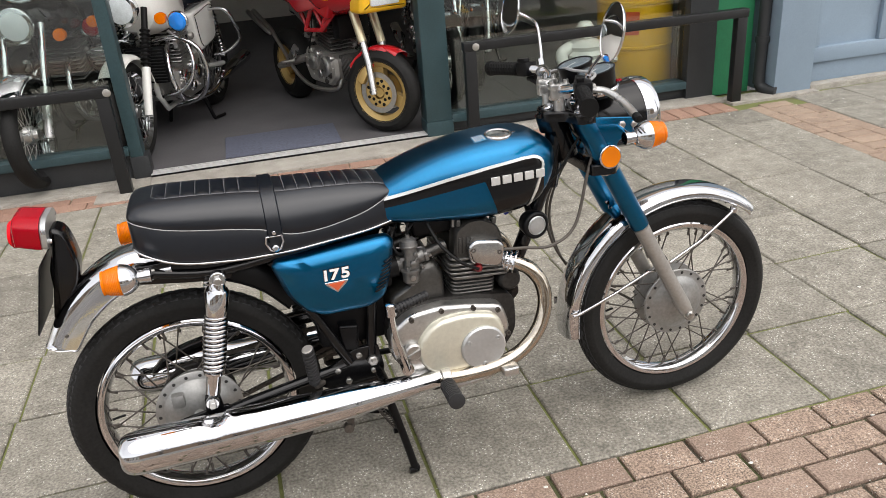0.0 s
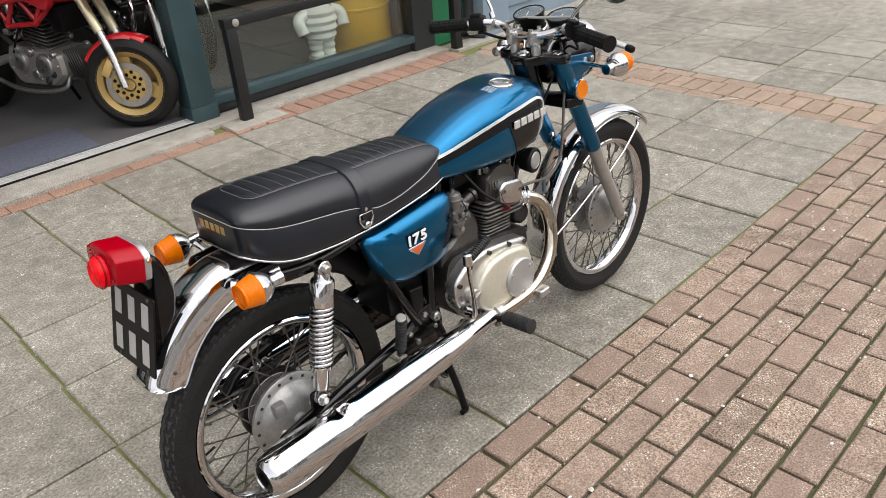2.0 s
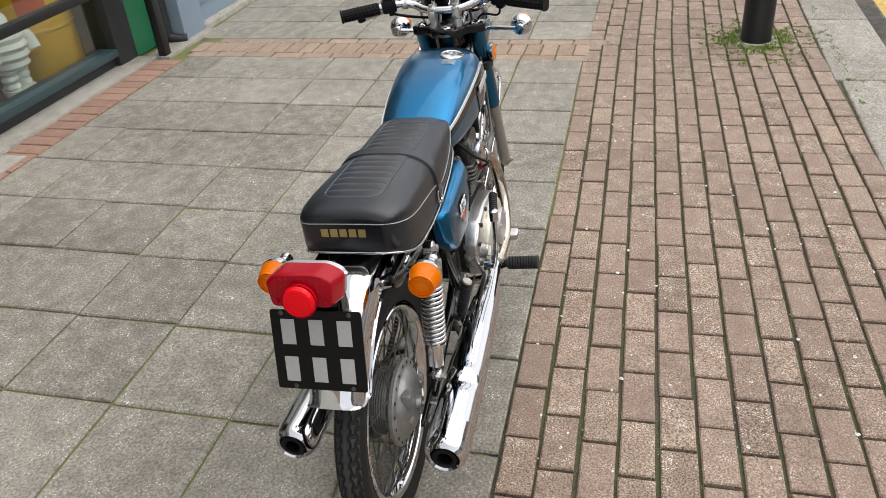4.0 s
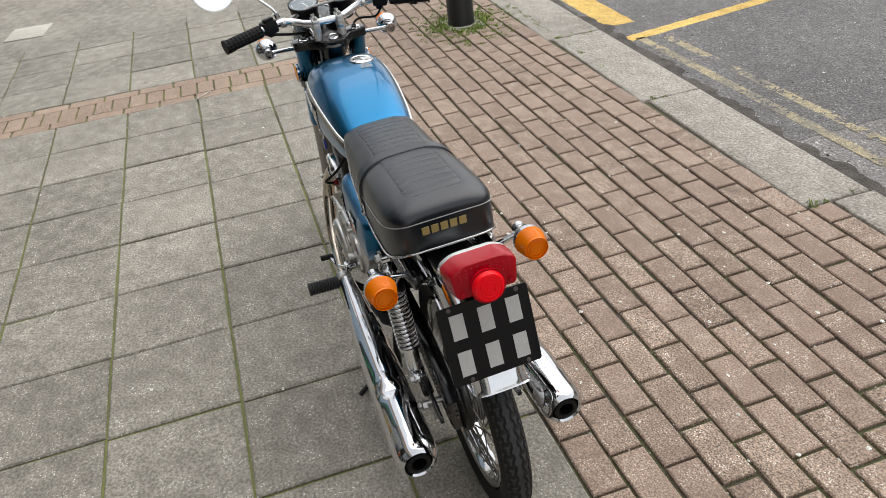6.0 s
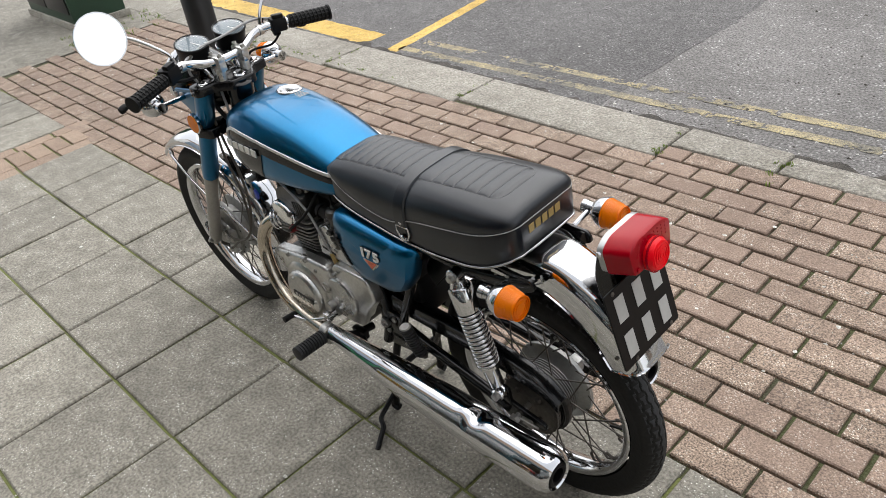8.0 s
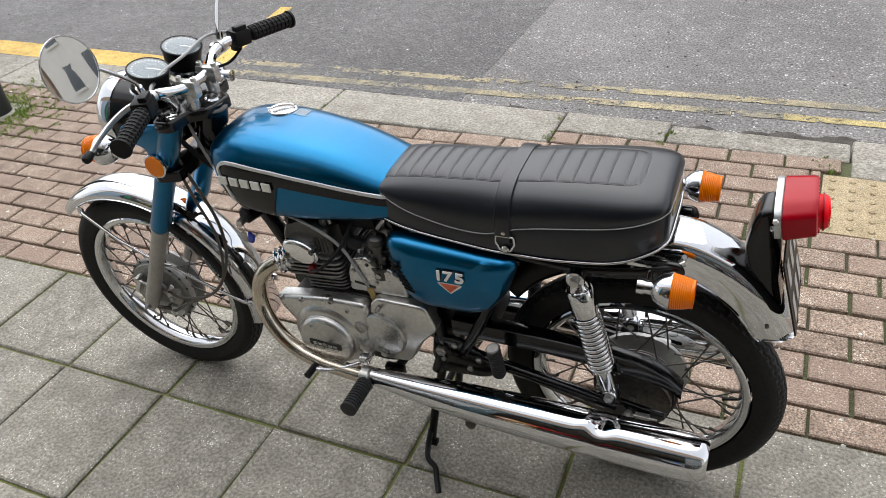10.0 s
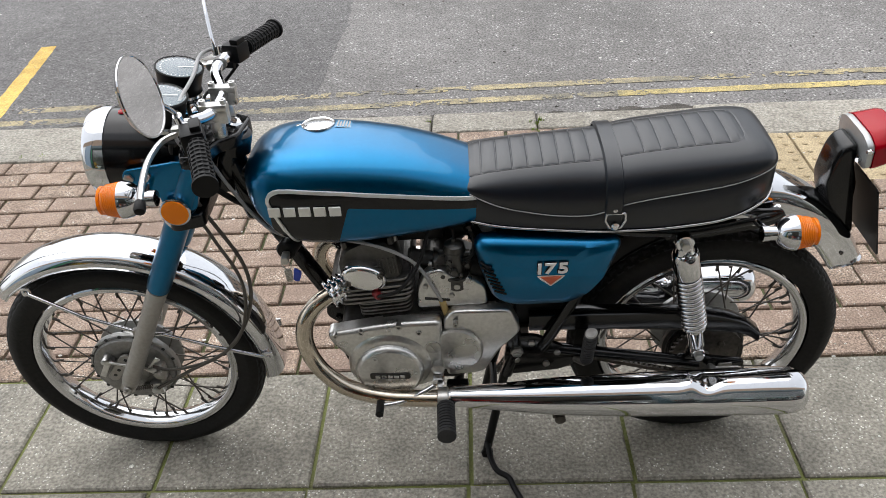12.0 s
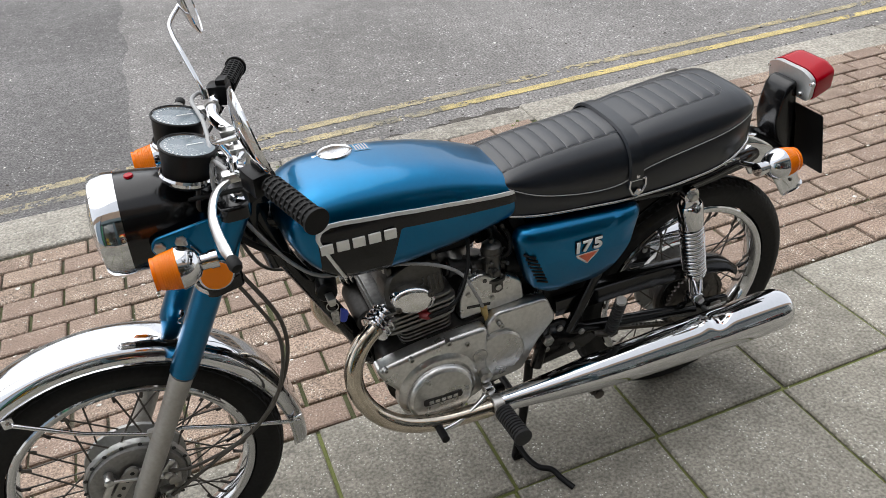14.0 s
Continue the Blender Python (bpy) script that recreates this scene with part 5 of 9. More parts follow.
def fork(s):
    y = s * 0.082
    bm = bmesh.new()
    zs = [0.270, 0.285, 0.315, 0.345, 0.42, 0.50, 0.565, 0.570]
    rs = [0.012, 0.017, 0.0205, 0.0195, 0.0195, 0.0195, 0.021, 0.021]
    tube(bm, [(fx(z), y, z) for z in zs], rs, 18)
    lathe(bm, [(0.016, -0.012), (0.017, 0.012)], (fx(0.29), y, 0.290), (0, 1, 0), 16)
    box(bm, (0.03, 0.014, 0.03), Matrix.Translation((fx(0.44) + 0.01, y - s * 0.008, 0.44)), 0.005)
    leg = part("fork_leg", bm, M_FORK, bike, "grey alloy fork leg")
    bm = bmesh.new()
    bolt(bm, (fx(0.29) - 0.002, y + s * 0.012, 0.292), (0, s, 0), 0.010, 0.012)
    rod(bm, (fx(0.29), y, 0.292), (fx(0.29), y + s * 0.028, 0.292), 0.005, 8)
    part("axle_nut", bm, M_STEEL, leg)
    bm = bmesh.new()
    rod(bm, (fx(0.56), y, 0.56), (fx(0.60), y, 0.60), 0.0165, 16)
    part("stanchion", bm, M_CHROME, leg, "chrome stanchion")
    bm = bmesh.new()
    tube(bm, [(fx(z), y, z) for z in (0.575, 0.590, 0.594, 0.742)], [0.0235, 0.0245, 0.0245, 0.0245], 20)
    tube(bm, [(fx(z), y, z) for z in (0.746, 0.752, 0.885)], [0.0245, 0.026, 0.026], 20)
    up = part("fork_shroud", bm, M_BLUE, bike, "blue painted fork shroud")
    bm = bmesh.new()
    o = [(fx(0.80) - 0.02, 0.775), (fx(0.88) - 0.01, 0.875), (fx(0.88) + 0.03, 0.882), (1.14, 0.868), (1.148, 0.852), (1.14, 0.835), (1.09, 0.815), (fx(0.78) + 0.028, 0.77)]
    slab(bm, rounded(o, 0.012), y + s * 0.012, y + s * 0.018, 0.002)
    part("lamp_ear", bm, M_BLUE, up)
    bm = lathe(bmesh.new(), [(0.026, -0.004), (0.027, 0.003), (0.027, 0.004)], (fx(0.744), y, 0.744), (-0.46, 0, 0.89), 20)
    part("clamp_band", bm, M_CHROME, up)
    part("ear_bolt", bolt(bmesh.new(), (1.134, y + s * 0.016, 0.852), (0, s, 0), 0.010, 0.008), M_STEEL, up)
    part("ear_bolt", bolt(bmesh.new(), (1.100, y + s * 0.016, 0.855), (0, s, 0), 0.010, 0.008), M_STEEL, up)
    bm = lathe(bmesh.new(), [(0.027, -0.004), (0.029, 0.0), (0.029, 0.007), (0.026, 0.009)], (1.062, s * 0.110, 0.784), (0.0, s, 0.05), 32)
    rf = part("reflector", bm, M_CHROME, up, "round orange reflector")
    part("lens", lathe(bmesh.new(), [(0.0265, 0.006), (0.025, 0.0105), (0.0, 0.012)], (1.062, s * 0.110, 0.784), (0.0, s, 0.05), 32), M_REFLECTOR, rf)
    rod_bm = rod(bmesh.new(), (fx(0.784), y, 0.784), (1.062, s * 0.110, 0.784), 0.006, 8)
    part("reflector_arm", rod_bm, M_CHROME, up)


both(fork)
HL = (1.181, 0.002, 0.856)
ha = Vector((1, 0, 0.05)).normalized()
bm = lathe(bmesh.new(), [(0.0, -0.165), (0.022, -0.162), (0.045, -0.150), (0.066, -0.120), (0.079, -0.080), (0.084, -0.035), (0.085, 0.0), (0.082, 0.002)], HL, ha, 48)
lamp = part("head_lamp", bm, M_BLACKPAINT, bike, "gloss black head lamp with a chrome rim")
bm = ring(bmesh.new(), [(0.084, -0.004), (0.0875, -0.003), (0.0885, 0.010), (0.086, 0.030), (0.081, 0.038), (0.077, 0.037), (0.078, 0.0)], HL, ha, 56)
part("rim", bm, M_CHROME, lamp, "chrome rim")
M_LAMPGLASS = glass("lamp_glass", (0.95, 0.95, 0.95), 0.02)
part("glass", lathe(bmesh.new(), [(0.079, 0.034), (0.06, 0.043), (0.03, 0.049), (0.0, 0.050)], HL, ha, 40), M_LAMPGLASS, lamp)
part("bowl", lathe(bmesh.new(), [(0.078, 0.030), (0.06, 0.008), (0.03, -0.012), (0.0, -0.018)], HL, ha, 40), M_CHROME, lamp)
part("warning_light", lathe(bmesh.new(), [(0.008, 0), (0.007, 0.003), (0, 0.004)], (1.150, 0.006, 0.9385), (0, 0, 1), 14), M_REDLENS, lamp, "small red warning light")

bm = bmesh.new()
slab(bm, rounded([(0.925, -0.035), (0.935, 0.035), (0.975, 0.06), (0.985, 0.112), (1.03, 0.112), (1.04, 0.07), (1.02, 0.0), (1.04, -0.07), (1.03, -0.112), (0.985, -0.112), (0.975, -0.06)], 0.014), 0.872, 0.897, 0.006, plane="xy")
lathe(bm, [(0.036, -0.03), (0.036, 0.010), (0.030, 0.014), (0, 0.014)], (0.958, 0, 0.878), (-0.3, 0, 1), 24)
bridge = part("top_bridge", bm, M_BLACKPAINT, bike, "black top bridge")
bm = bolt(bmesh.new(), (0.955, -0.004, 0.890), (-0.3, 0, 1), 0.017, 0.016)
lathe(bm, [(0.021, 0), (0.021, 0.004)], (0.955, -0.004, 0.889), (-0.3, 0, 1), 20)
part("stem_nut", bm, M_CHROME, bridge, "chrome nut")
for s in (1, -1):
    part("fork_bolt", bolt(bmesh.new(), (0.998, s * 0.083, 0.893), (-0.45, 0, 1), 0.014, 0.009), M_CHROME, bridge, "chrome bolt")
bm = bmesh.new()
tube(bm, [(0.955, 0, 0.90), (1.0, 0, 0.77)], 0.03, 18)
slab(bm, rounded([(1.02, -0.10), (1.02, 0.10), (1.075, 0.115), (1.10, 0.09), (1.07, 0.0), (1.10, -0.09), (1.075, -0.115)], 0.012), 0.738, 0.765, 0.005, plane="xy")
part("bottom_yoke", bm, M_BLACKPAINT, bike, "black bottom yoke and steering head")

# the sky's pale haze on the glass is put into the dial's colour
M_DIAL = surface("sky_hazed_dial_face", (0.115, 0.150, 0.175), rough=0.6, var=0.1, bump=0.0)


def dome(at, ax):
    """A low open dome of glass."""
    q = Vector((0, 0, 1)).rotation_difference(ax)
    prof = [(0.0415, 0.0016), (0.03, 0.0032), (0.02, 0.0040), (0.01, 0.0046), (0.0003, 0.0048)]
    return loft(bmesh.new(), [[at + q @ Vector((r * math.cos(2 * math.pi * k / 32), r * math.sin(2 * math.pi * k / 32), h)) for k in range(32)] for r, h in prof], False)


for s, tilt in ((1, 0), (-1, 0)):
    at, ax = Vector((1.050, s * 0.058 - 0.010, 0.988)), Vector((-0.24, 0, 1)).normalized()
    bm = lathe(bmesh.new(), [(0.0, -0.066), (0.032, -0.064), (0.037, -0.056), (0.0435, -0.004), (0.0445, 0.0), (0.0425, 0.002), (0.0415, 0.0), (0.040, -0.005), (0.0, -0.0055)], at, ax, 36)
    clock = part("gauge", bm, M_SATIN, bike, "round black-cased dial")
    part("bezel", ring(bmesh.new(), [(0.0425, -0.002), (0.0455, -0.002), (0.0455, 0.001), (0.0435, 0.0026), (0.0418, 0.0018)], at, ax, 36), M_SATIN, clock)
    part("base_ring", ring(bmesh.new(), [(0.037, -0.054), (0.043, -0.054), (0.0445, -0.048), (0.042, -0.044), (0.037, -0.048)], at, ax, 36), M_CHROME, clock, "chrome mounting ring")
    part("dial_glass", dome(at, ax), M_DIALGLASS, clock).visible_shadow = False
    q = Vector((0, 0, 1)).rotation_difference(ax).to_matrix().to_4x4()
    face = part("dial_face", lathe(bmesh.new(), [(0.0412, -0.0006), (0.0, -0.0003)], at, ax, 32), M_DIAL, clock)
    bm = bmesh.new()
    for k in range(22):
        a = radians(-130 + 260 * k / 21)
        long = k % 3 == 0
        box(bm, (0.0045 if long else 0.003, 0.0009, 0.0004), Matrix.Translation(at) @ q @ pose(0, 0, 0, 0, 0, math.degrees(a)) @ Matrix.Translation((0.034, 0, 0.0002)))
    part("dial_marks", bm, M_WHITE, clock)
    bm = bmesh.new()
    box(bm, (0.030, 0.0018, 0.0006), Matrix.Translation(at) @ q @ pose(0, 0, 0, 0, 0, 200) @ Matrix.Translation((0.012, 0, 0.0012)))
    part("needle", bm, M_WHITE, clock)
    rodb = bmesh.new()
    tube(rodb, curve_pts([at - ax * 0.045 + Vector((0, s * 0.02, 0)), (1.03, s * 0.05, 0.92), (1.01, s * 0.04, 0.885)], 4), 0.006, 8)
    part("gauge_arm", rodb, M_CHROME, clock)

# -- handlebar --
bm = bmesh.new()
tube(bm, curve_pts([(0.920, 0.290, 0.958), (0.942, 0.230, 0.963), (0.966, 0.165, 0.969), (0.990, 0.125, 0.966), (0.996, 0.095, 0.958), (0.980, 0.062, 0.949), (0.968, 0.03, 0.947),
                    (0.968, -0.03, 0.947), (0.980, -0.062, 0.951), (0.994, -0.098, 0.961), (0.985, -0.135, 0.970), (0.960, -0.19, 0.970), (0.942, -0.235, 0.966), (0.920, -0.292, 0.961)], 6), 0.0112, 14)
bar = part("handlebar", bm, M_CHROME, bike, "low chrome handlebar")


def bar_fittings(s):
    z = 0.003 if s < 0 else 0.0
    a, b = Vector((0.954, s * 0.193, 0.966 + z)), Vector((0.916, s * 0.304, 0.957 + z))
    d = (b - a).normalized()
    side = d.orthogonal().normalized()
    up, L = d.cross(side), (b - a).length
    rings = []
    for i in range(121):
        t = i / 120
        rib = ((t * 10.5) % 1) < 0.38
        if t < 0.03 or t > 0.94:
            rings.append([a + (b - a) * t + (side * math.cos(2 * math.pi * k / 48) + up * math.sin(2 * math.pi * k / 48)) * (0.0205 if t > 0.955 else 0.0165) for k in range(48)])
        else:
            rings.append([a + (b - a) * t + (side * math.cos(2 * math.pi * k / 48) + up * math.sin(2 * math.pi * k / 48)) * (0.0180 if rib or k % 4 == 0 else 0.0158) for k in range(48)])
    bm = loft(bmesh.new(), rings)
    part("grip", bm, M_RUBBER, bar, "ribbed black rubber grip")
    bm = bmesh.new()
    c = Vector((0.968, s * 0.168, 0.968 + z))
    m = Matrix.Translation(c) @ Vector((0, s, 0)).rotation_difference(d).to_matrix().to_4x4()
    box(bm, (0.040, 0.044, 0.038), m, 0.008)
    box(bm, (0.018, 0.030, 0.012), m @ Matrix.Translation((-0.008, 0, 0.022)), 0.003)
    box(bm, (0.022, 0.020, 0.020), m @ Matrix.Translation((0.012, -s * 0.005, -0.022)), 0.004)
    sw = part("switch_housing", bm, M_SATIN, bar, "black switch housing")
    bm = bmesh.new()
    pv = Vector((1.010, s * 0.130, 0.955 + z))
    tip = Vector((1.036, s * 0.290, 0.912 + z * 2))
    pts = curve_pts([pv, pv + Vector((0.022, s * 0.020, -0.004)), (1.046, s * 0.19, 0.938 + z), (1.045, s * 0.24, 0.924 + z), tip], 5)
    tube(bm, pts, [0.010] * 3 + [0.0098] * (len(pts) - 6) + [0.008, 0.007, 0.007], 12, flat=0.55)
    box(bm, (0.034, 0.022, 0.016), Matrix.Translation((1.0, s * 0.125, 0.960 + z)), 0.005)
    lathe(bm, [(0.0135, -0.006), (0.0135, 0.006)], (0.990, s * 0.122, 0.964 + z), (0, 1, 0), 14)
    lv = part("lever", bm, M_ALLOY, bar, "cast alloy lever")
    part("lever_tip", lathe(bmesh.new(), [(0.006, -0.018), (0.009, -0.014), (0.010, 0.0), (0.008, 0.006), (0.0, 0.008)], tip, pts[-1] - pts[-2], 12), M_RUBBER, lv, "black rubber tip")
    bm = bmesh.new()
    mc = Vector((0.978, s * 0.289, 1.104))
    n = Vector((-0.95, 0.0, 0.2) if s > 0 else (-0.95, 0.12, 0.2)).normalized()
    bs = Vector((0.996, s * 0.136, 0.985))
    tube(bm, curve_pts([bs, bs + Vector((0.004, s * 0.006, 0.02)), (1.012, s * 0.180, 1.045), (1.020, s * 0.215, 1.072), (1.018, s * 0.255, 1.083), mc - n * 0.014], 6), 0.0042, 10)
    lathe(bm, [(0.008, -0.006), (0.008, 0.010)], bs, (0, s * 0.3, 1), 12)
    lathe(bm, [(0.0, -0.016), (0.02, -0.014), (0.042, -0.009), (0.057, -0.003), (0.0605, 0.002), (0.060, 0.004), (0.0578, 0.004), (0.057, 0.001)], mc, n, 48)
    mir = part("mirror", bm, M_CHROME, bar, "round chrome mirror on a thin stem")
    part("mirror_glass", lathe(bmesh.new(), [(0.0582, 0.001), (0.0578, 0.0028), (0.0, 0.0031)], mc, n, 48), M_MIRROR, mir)
    bm = bmesh.new()
    y = s * 0.036
    box(bm, (0.050, 0.021, 0.030), Matrix.Translation((0.968, y, 0.938)), 0.006)
    box(bm, (0.052, 0.021, 0.014), Matrix.Translation((0.968, y, 0.955)), 0.005)
    rod(bm, (0.968, y, 0.89), (0.968, y, 0.93), 0.013, 14)
    for dx in (-0.019, 0.019):
        lathe(bm, [(0.006, -0.004), (0.006, 0.007), (0.003, 0.007), (0.003, 0.003)], (0.968 + dx, y, 0.962), (0, 0, 1), 12)
    part("clamp", bm, M_ALLOY, bar, "cast alloy bar clamp")


both(bar_fittings)


# -- side covers --
COVER = [(0.512, 0.672), (0.500, 0.688), (0.470, 0.690), (0.300, 0.678), (0.238, 0.678), (0.226, 0.664), (0.252, 0.585), (0.285, 0.540), (0.325, 0.520), (0.440, 0.520), (0.478, 0.540), (0.500, 0.610)]


def text_mesh(body, size, depth, m, material, name, parent, bevel=0.0, offset=0.0009):
    """Raised figures in the built-in typeface."""
    cu = bpy.data.curves.new(name, "FONT")
    cu.body, cu.size, cu.extrude, cu.bevel_depth = body, size, depth, bevel
    cu.offset = offset
    cu.align_x, cu.align_y, cu.shear = "CENTER", "CENTER", 0.03
    tmp = bpy.data.objects.new(name, cu)
    scene.collection.objects.link(tmp)
    bpy.context.view_layer.update()
    me = bpy.data.meshes.new_from_object(tmp)
    bpy.data.objects.remove(tmp)
    xs, ys = [v.co.x for v in me.vertices], [v.co.y for v in me.vertices]
    mid = Vector(((min(xs) + max(xs)) / 2, (min(ys) + max(ys)) / 2, 0))
    me.transform(m @ Matrix.Translation(-mid))
    me.materials.clear()
    me.materials.append(material)
    ob = new(name, me)
    ob.parent = parent.parent if parent.parent.parent else parent
    return ob


COVER_Y = ((1.0, 0.092), (1.0, 0.106), (0.985, 0.114), (0.955, 0.121), (0.90, 0.126), (0.70, 0.1295), (0.35, 0.131), (0.02, 0.131))


def cover_y(x, z):
    """How far out the side cover's face stands at a place on it."""
    o = rounded(COVER, 0.018, 4)
    u, v = x - 0.37, z - 0.61
    best = 0.0
    for i in range(len(o)):
        a, b = (o[i][0] - 0.37, o[i][1] - 0.61), (o[(i + 1) % len(o)][0] - 0.37, o[(i + 1) % len(o)][1] - 0.61)
        det = u * (b[1] - a[1]) - v * (b[0] - a[0])
        if abs(det) < 1e-9:
            continue
        q = (a[0] * (b[1] - a[1]) - a[1] * (b[0] - a[0])) / det
        e = (b[0] - a[0]) ** 2 + (b[1] - a[1]) ** 2
        w = ((u * q - a[0]) * (b[0] - a[0]) + (v * q - a[1]) * (b[1] - a[1])) / e
        if q > 0 and -0.01 <= w <= 1.01:
            best = 1 / q
    ks, ys = [k for k, y in COVER_Y][::-1], [y for k, y in COVER_Y][::-1]
    return float(np.interp(best, ks[:6] + [1.001], ys[:6] + [0.106])) + 0.006 * max(0, 1 - abs(v) / 0.1) * (1 if best < 0.95 else 0)


def side_cover(s):
    o = rounded(COVER, 0.018, 4)
    c = Vector((0.37, 0.61))
    rings = []
    for k, y in COVER_Y:
        r = []
        for u, v in o:
            du, dv = u - c.x, v - c.y
            top = max(0.0, dv) / 0.07
            kk = 1 - (1 - k) * (1.0 + 0.5 * top)
            r.append((c.x + du * max(0.01, kk), s * (y + (0.006 * (1 - abs(dv * kk) / 0.1) if k < 0.95 else 0)), c.y + dv * max(0.01, kk)))
        rings.append(r)
    cover = part("side_cover", loft(bmesh.new(), rings), M_BLUE, bike, "candy blue side cover with slots and a badge", 40)
    for k in range(8):
        z = 0.637 - 0.0100 * k
        x = 0.490 - 0.0040 * k
        turn = math.degrees(math.atan2(cover_y(x + 0.01, z) - cover_y(x - 0.01, z), 0.02))
        bm = box(bmesh.new(), (0.026, 0.007, 0.0042), Matrix.Translation((x, s * (cover_y(x, z) - 0.0008), z)) @ pose(0, 0, 0, 0, -18, s * turn), 0.001, 1)
        part("vent_slot", bm, M_SATIN, cover)
    bm = bmesh.new()
    by = cover_y(0.364, 0.625)
    slab(bm, rounded([(0.336, 0.611), (0.341, 0.603), (0.364, 0.583), (0.387, 0.603), (0.392, 0.611)], 0.003), s * 0.132, s * (by + 0.0022), 0.0006, 1)
    badge = part("badge", bm, M_CHROME, cover, "red and chrome badge")
    bm = bmesh.new()
    slab(bm, [(0.344, 0.608), (0.364, 0.588), (0.384, 0.608)], s * (by + 0.001), s * (by + 0.0034))
    part("badge_enamel", bm, M_RED_DECAL, badge, "orange-red enamel")
    for ch, dx in (("1", -0.0225), ("7", -0.0010), ("5", 0.0225)):
        for lift, depth, grow, mt, nm in ((0.0026, 0.0012, 0.0010, M_WHITE, "badge_number"), (0.0008, 0.0008, 0.0024, M_SATIN, "badge_outline")):
            m = pose(0.364 - s * dx, s * (by + lift), 0.629, 90, 0, 180 if s > 0 else 0) @ Matrix.Diagonal((1.18, 0.97, 1, 1))
            text_mesh(ch, 0.036, depth, m, mt, nm, badge, 0.0, grow)


both(side_cover)

# -- frame --
bm = bmesh.new()
rod(bm, (0.975, 0, 0.85), (0.945, 0, 0.70), 0.026, 14)
tube(bm, curve_pts([(0.962, 0, 0.76), (0.90, 0, 0.625), (0.83, 0, 0.47), (0.795, 0, 0.385)], 5), 0.019, 14)
tube(bm, curve_pts([(0.96, 0, 0.80), (0.85, 0, 0.77), (0.65, 0, 0.735), (0.52, 0, 0.70)], 5), 0.024, 12)
frame_main = part("frame", bm, M_BLACKPAINT, bike, "gloss black tubular frame")


def frame_side(s):
    bm = tube(bmesh.new(), curve_pts([(0.53, s * 0.05, 0.70), (0.40, s * 0.085, 0.698), (0.24, s * 0.094, 0.682), (0.10, s * 0.094, 0.672), (-0.03, s * 0.092, 0.694), (-0.07, s * 0.084, 0.70)], 5), 0.012, 10)
    part("seat_rail", bm, M_BLACKPAINT, frame_main)
    bm = tube(bmesh.new(), [(0.232, s * 0.094, 0.672), (0.372, s * 0.094, 0.372)], 0.0125, 12)
    part("rear_stay", bm, M_BLACKPAINT, frame_main)
    bm = tube(bmesh.new(), [(0.52, s * 0.06, 0.69), (0.45, s * 0.075, 0.54), (0.425, s * 0.085, 0.37), (0.45, s * 0.09, 0.29)], 0.014, 12)
    part("rear_down_tube", bm, M_BLACKPAINT, frame_main)
    bm = slab(bmesh.new(), rounded([(0.445, 0.405), (0.385, 0.405), (0.325, 0.368), (0.292, 0.322), (0.33, 0.300), (0.44, 0.290), (0.455, 0.34)], 0.012), s * 0.084, s * 0.094, 0.002)
    part("pivot_plate", bm, M_BLACKPAINT, frame_main)
    bm = slab(bmesh.new(), rounded([(0.02, 0.715), (-0.075, 0.712), (-0.085, 0.690), (-0.05, 0.672), (0.06, 0.655), (0.14, 0.648), (0.15, 0.690)], 0.01), s * 0.088, s * 0.095, 0.002)
    part("damper_plate", bm, M_BLACKPAINT, frame_main)
    bm = bmesh.new()
    bolt(bm, (0.427, s * 0.094, 0.367), (0, s, 0), 0.014, 0.014)
    rod(bm, (0.427, s * 0.094, 0.367), (0.427, s * 0.112, 0.367), 0.006, 8)
    part("frame_bolt", bm, M_STEEL, frame_main)
    for x, z in ((0.395, 0.386), (0.427, 0.338), (0.362, 0.322), (0.339, 0.356), (-0.02, 0.697), (0.008, 0.690), (0.06, 0.675)):
        part("frame_bolt", bolt(bmesh.new(), (x, s * 0.094, z), (0, s, 0), 0.008, 0.006), M_STEEL, frame_main)
    # swinging arm
    bm = bmesh.new()
    tube(bm, [(0.427, s * 0.075, 0.367), (0.30, s * 0.088, 0.352), (0.10, s * 0.096, 0.322), (0.03, s * 0.097, 0.306)], 0.0135, 12)
    slab(bm, rounded([(0.075, 0.335), (0.02, 0.330), (-0.07, 0.312), (-0.072, 0.296), (0.03, 0.282), (0.08, 0.300)], 0.008), s * 0.092, s * 0.101, 0.002)
    slab(bm, rounded([(0.065, 0.32), (0.058, 0.37), (0.025, 0.372), (0.02, 0.32)], 0.008), s * 0.094, s * 0.103, 0.002)
    part("swinging_arm", bm, M_BLACKPAINT, bike, "gloss black swinging arm")
    # damper
    top, low = Vector((0.110, s * 0.115, 0.662)), Vector((0.041, s * 0.112, 0.358))
    ax = (top - low).normalized()
    L = (top - low).length
    P = lambda t: low + ax * (L * t)
    bm = bmesh.new()
    tube(bm, [P(0.08), P(0.085), P(0.24), P(0.25)], [0.015, 0.0175, 0.0175, 0.0225], 20)
    tube(bm, [P(0.25), P(0.27)], 0.0245, 20)
    tube(bm, [P(0.73), P(0.735), P(0.91), P(0.925)], [0.0262, 0.0265, 0.0265, 0.023], 22)
    tube(bm, [P(0.92), P(0.935), P(0.97)], [0.021, 0.0185, 0.0165], 18)
    rod(bm, P(0.2), P(0.8), 0.011, 12)
    lathe(bm, [(0.016, -0.011), (0.018, -0.009), (0.018, 0.009), (0.016, 0.011)], top, (0, 1, 0), 20)
    lathe(bm, [(0.014, -0.011), (0.0155, -0.009), (0.0155, 0.009), (0.014, 0.011)], low, (0, 1, 0), 20)
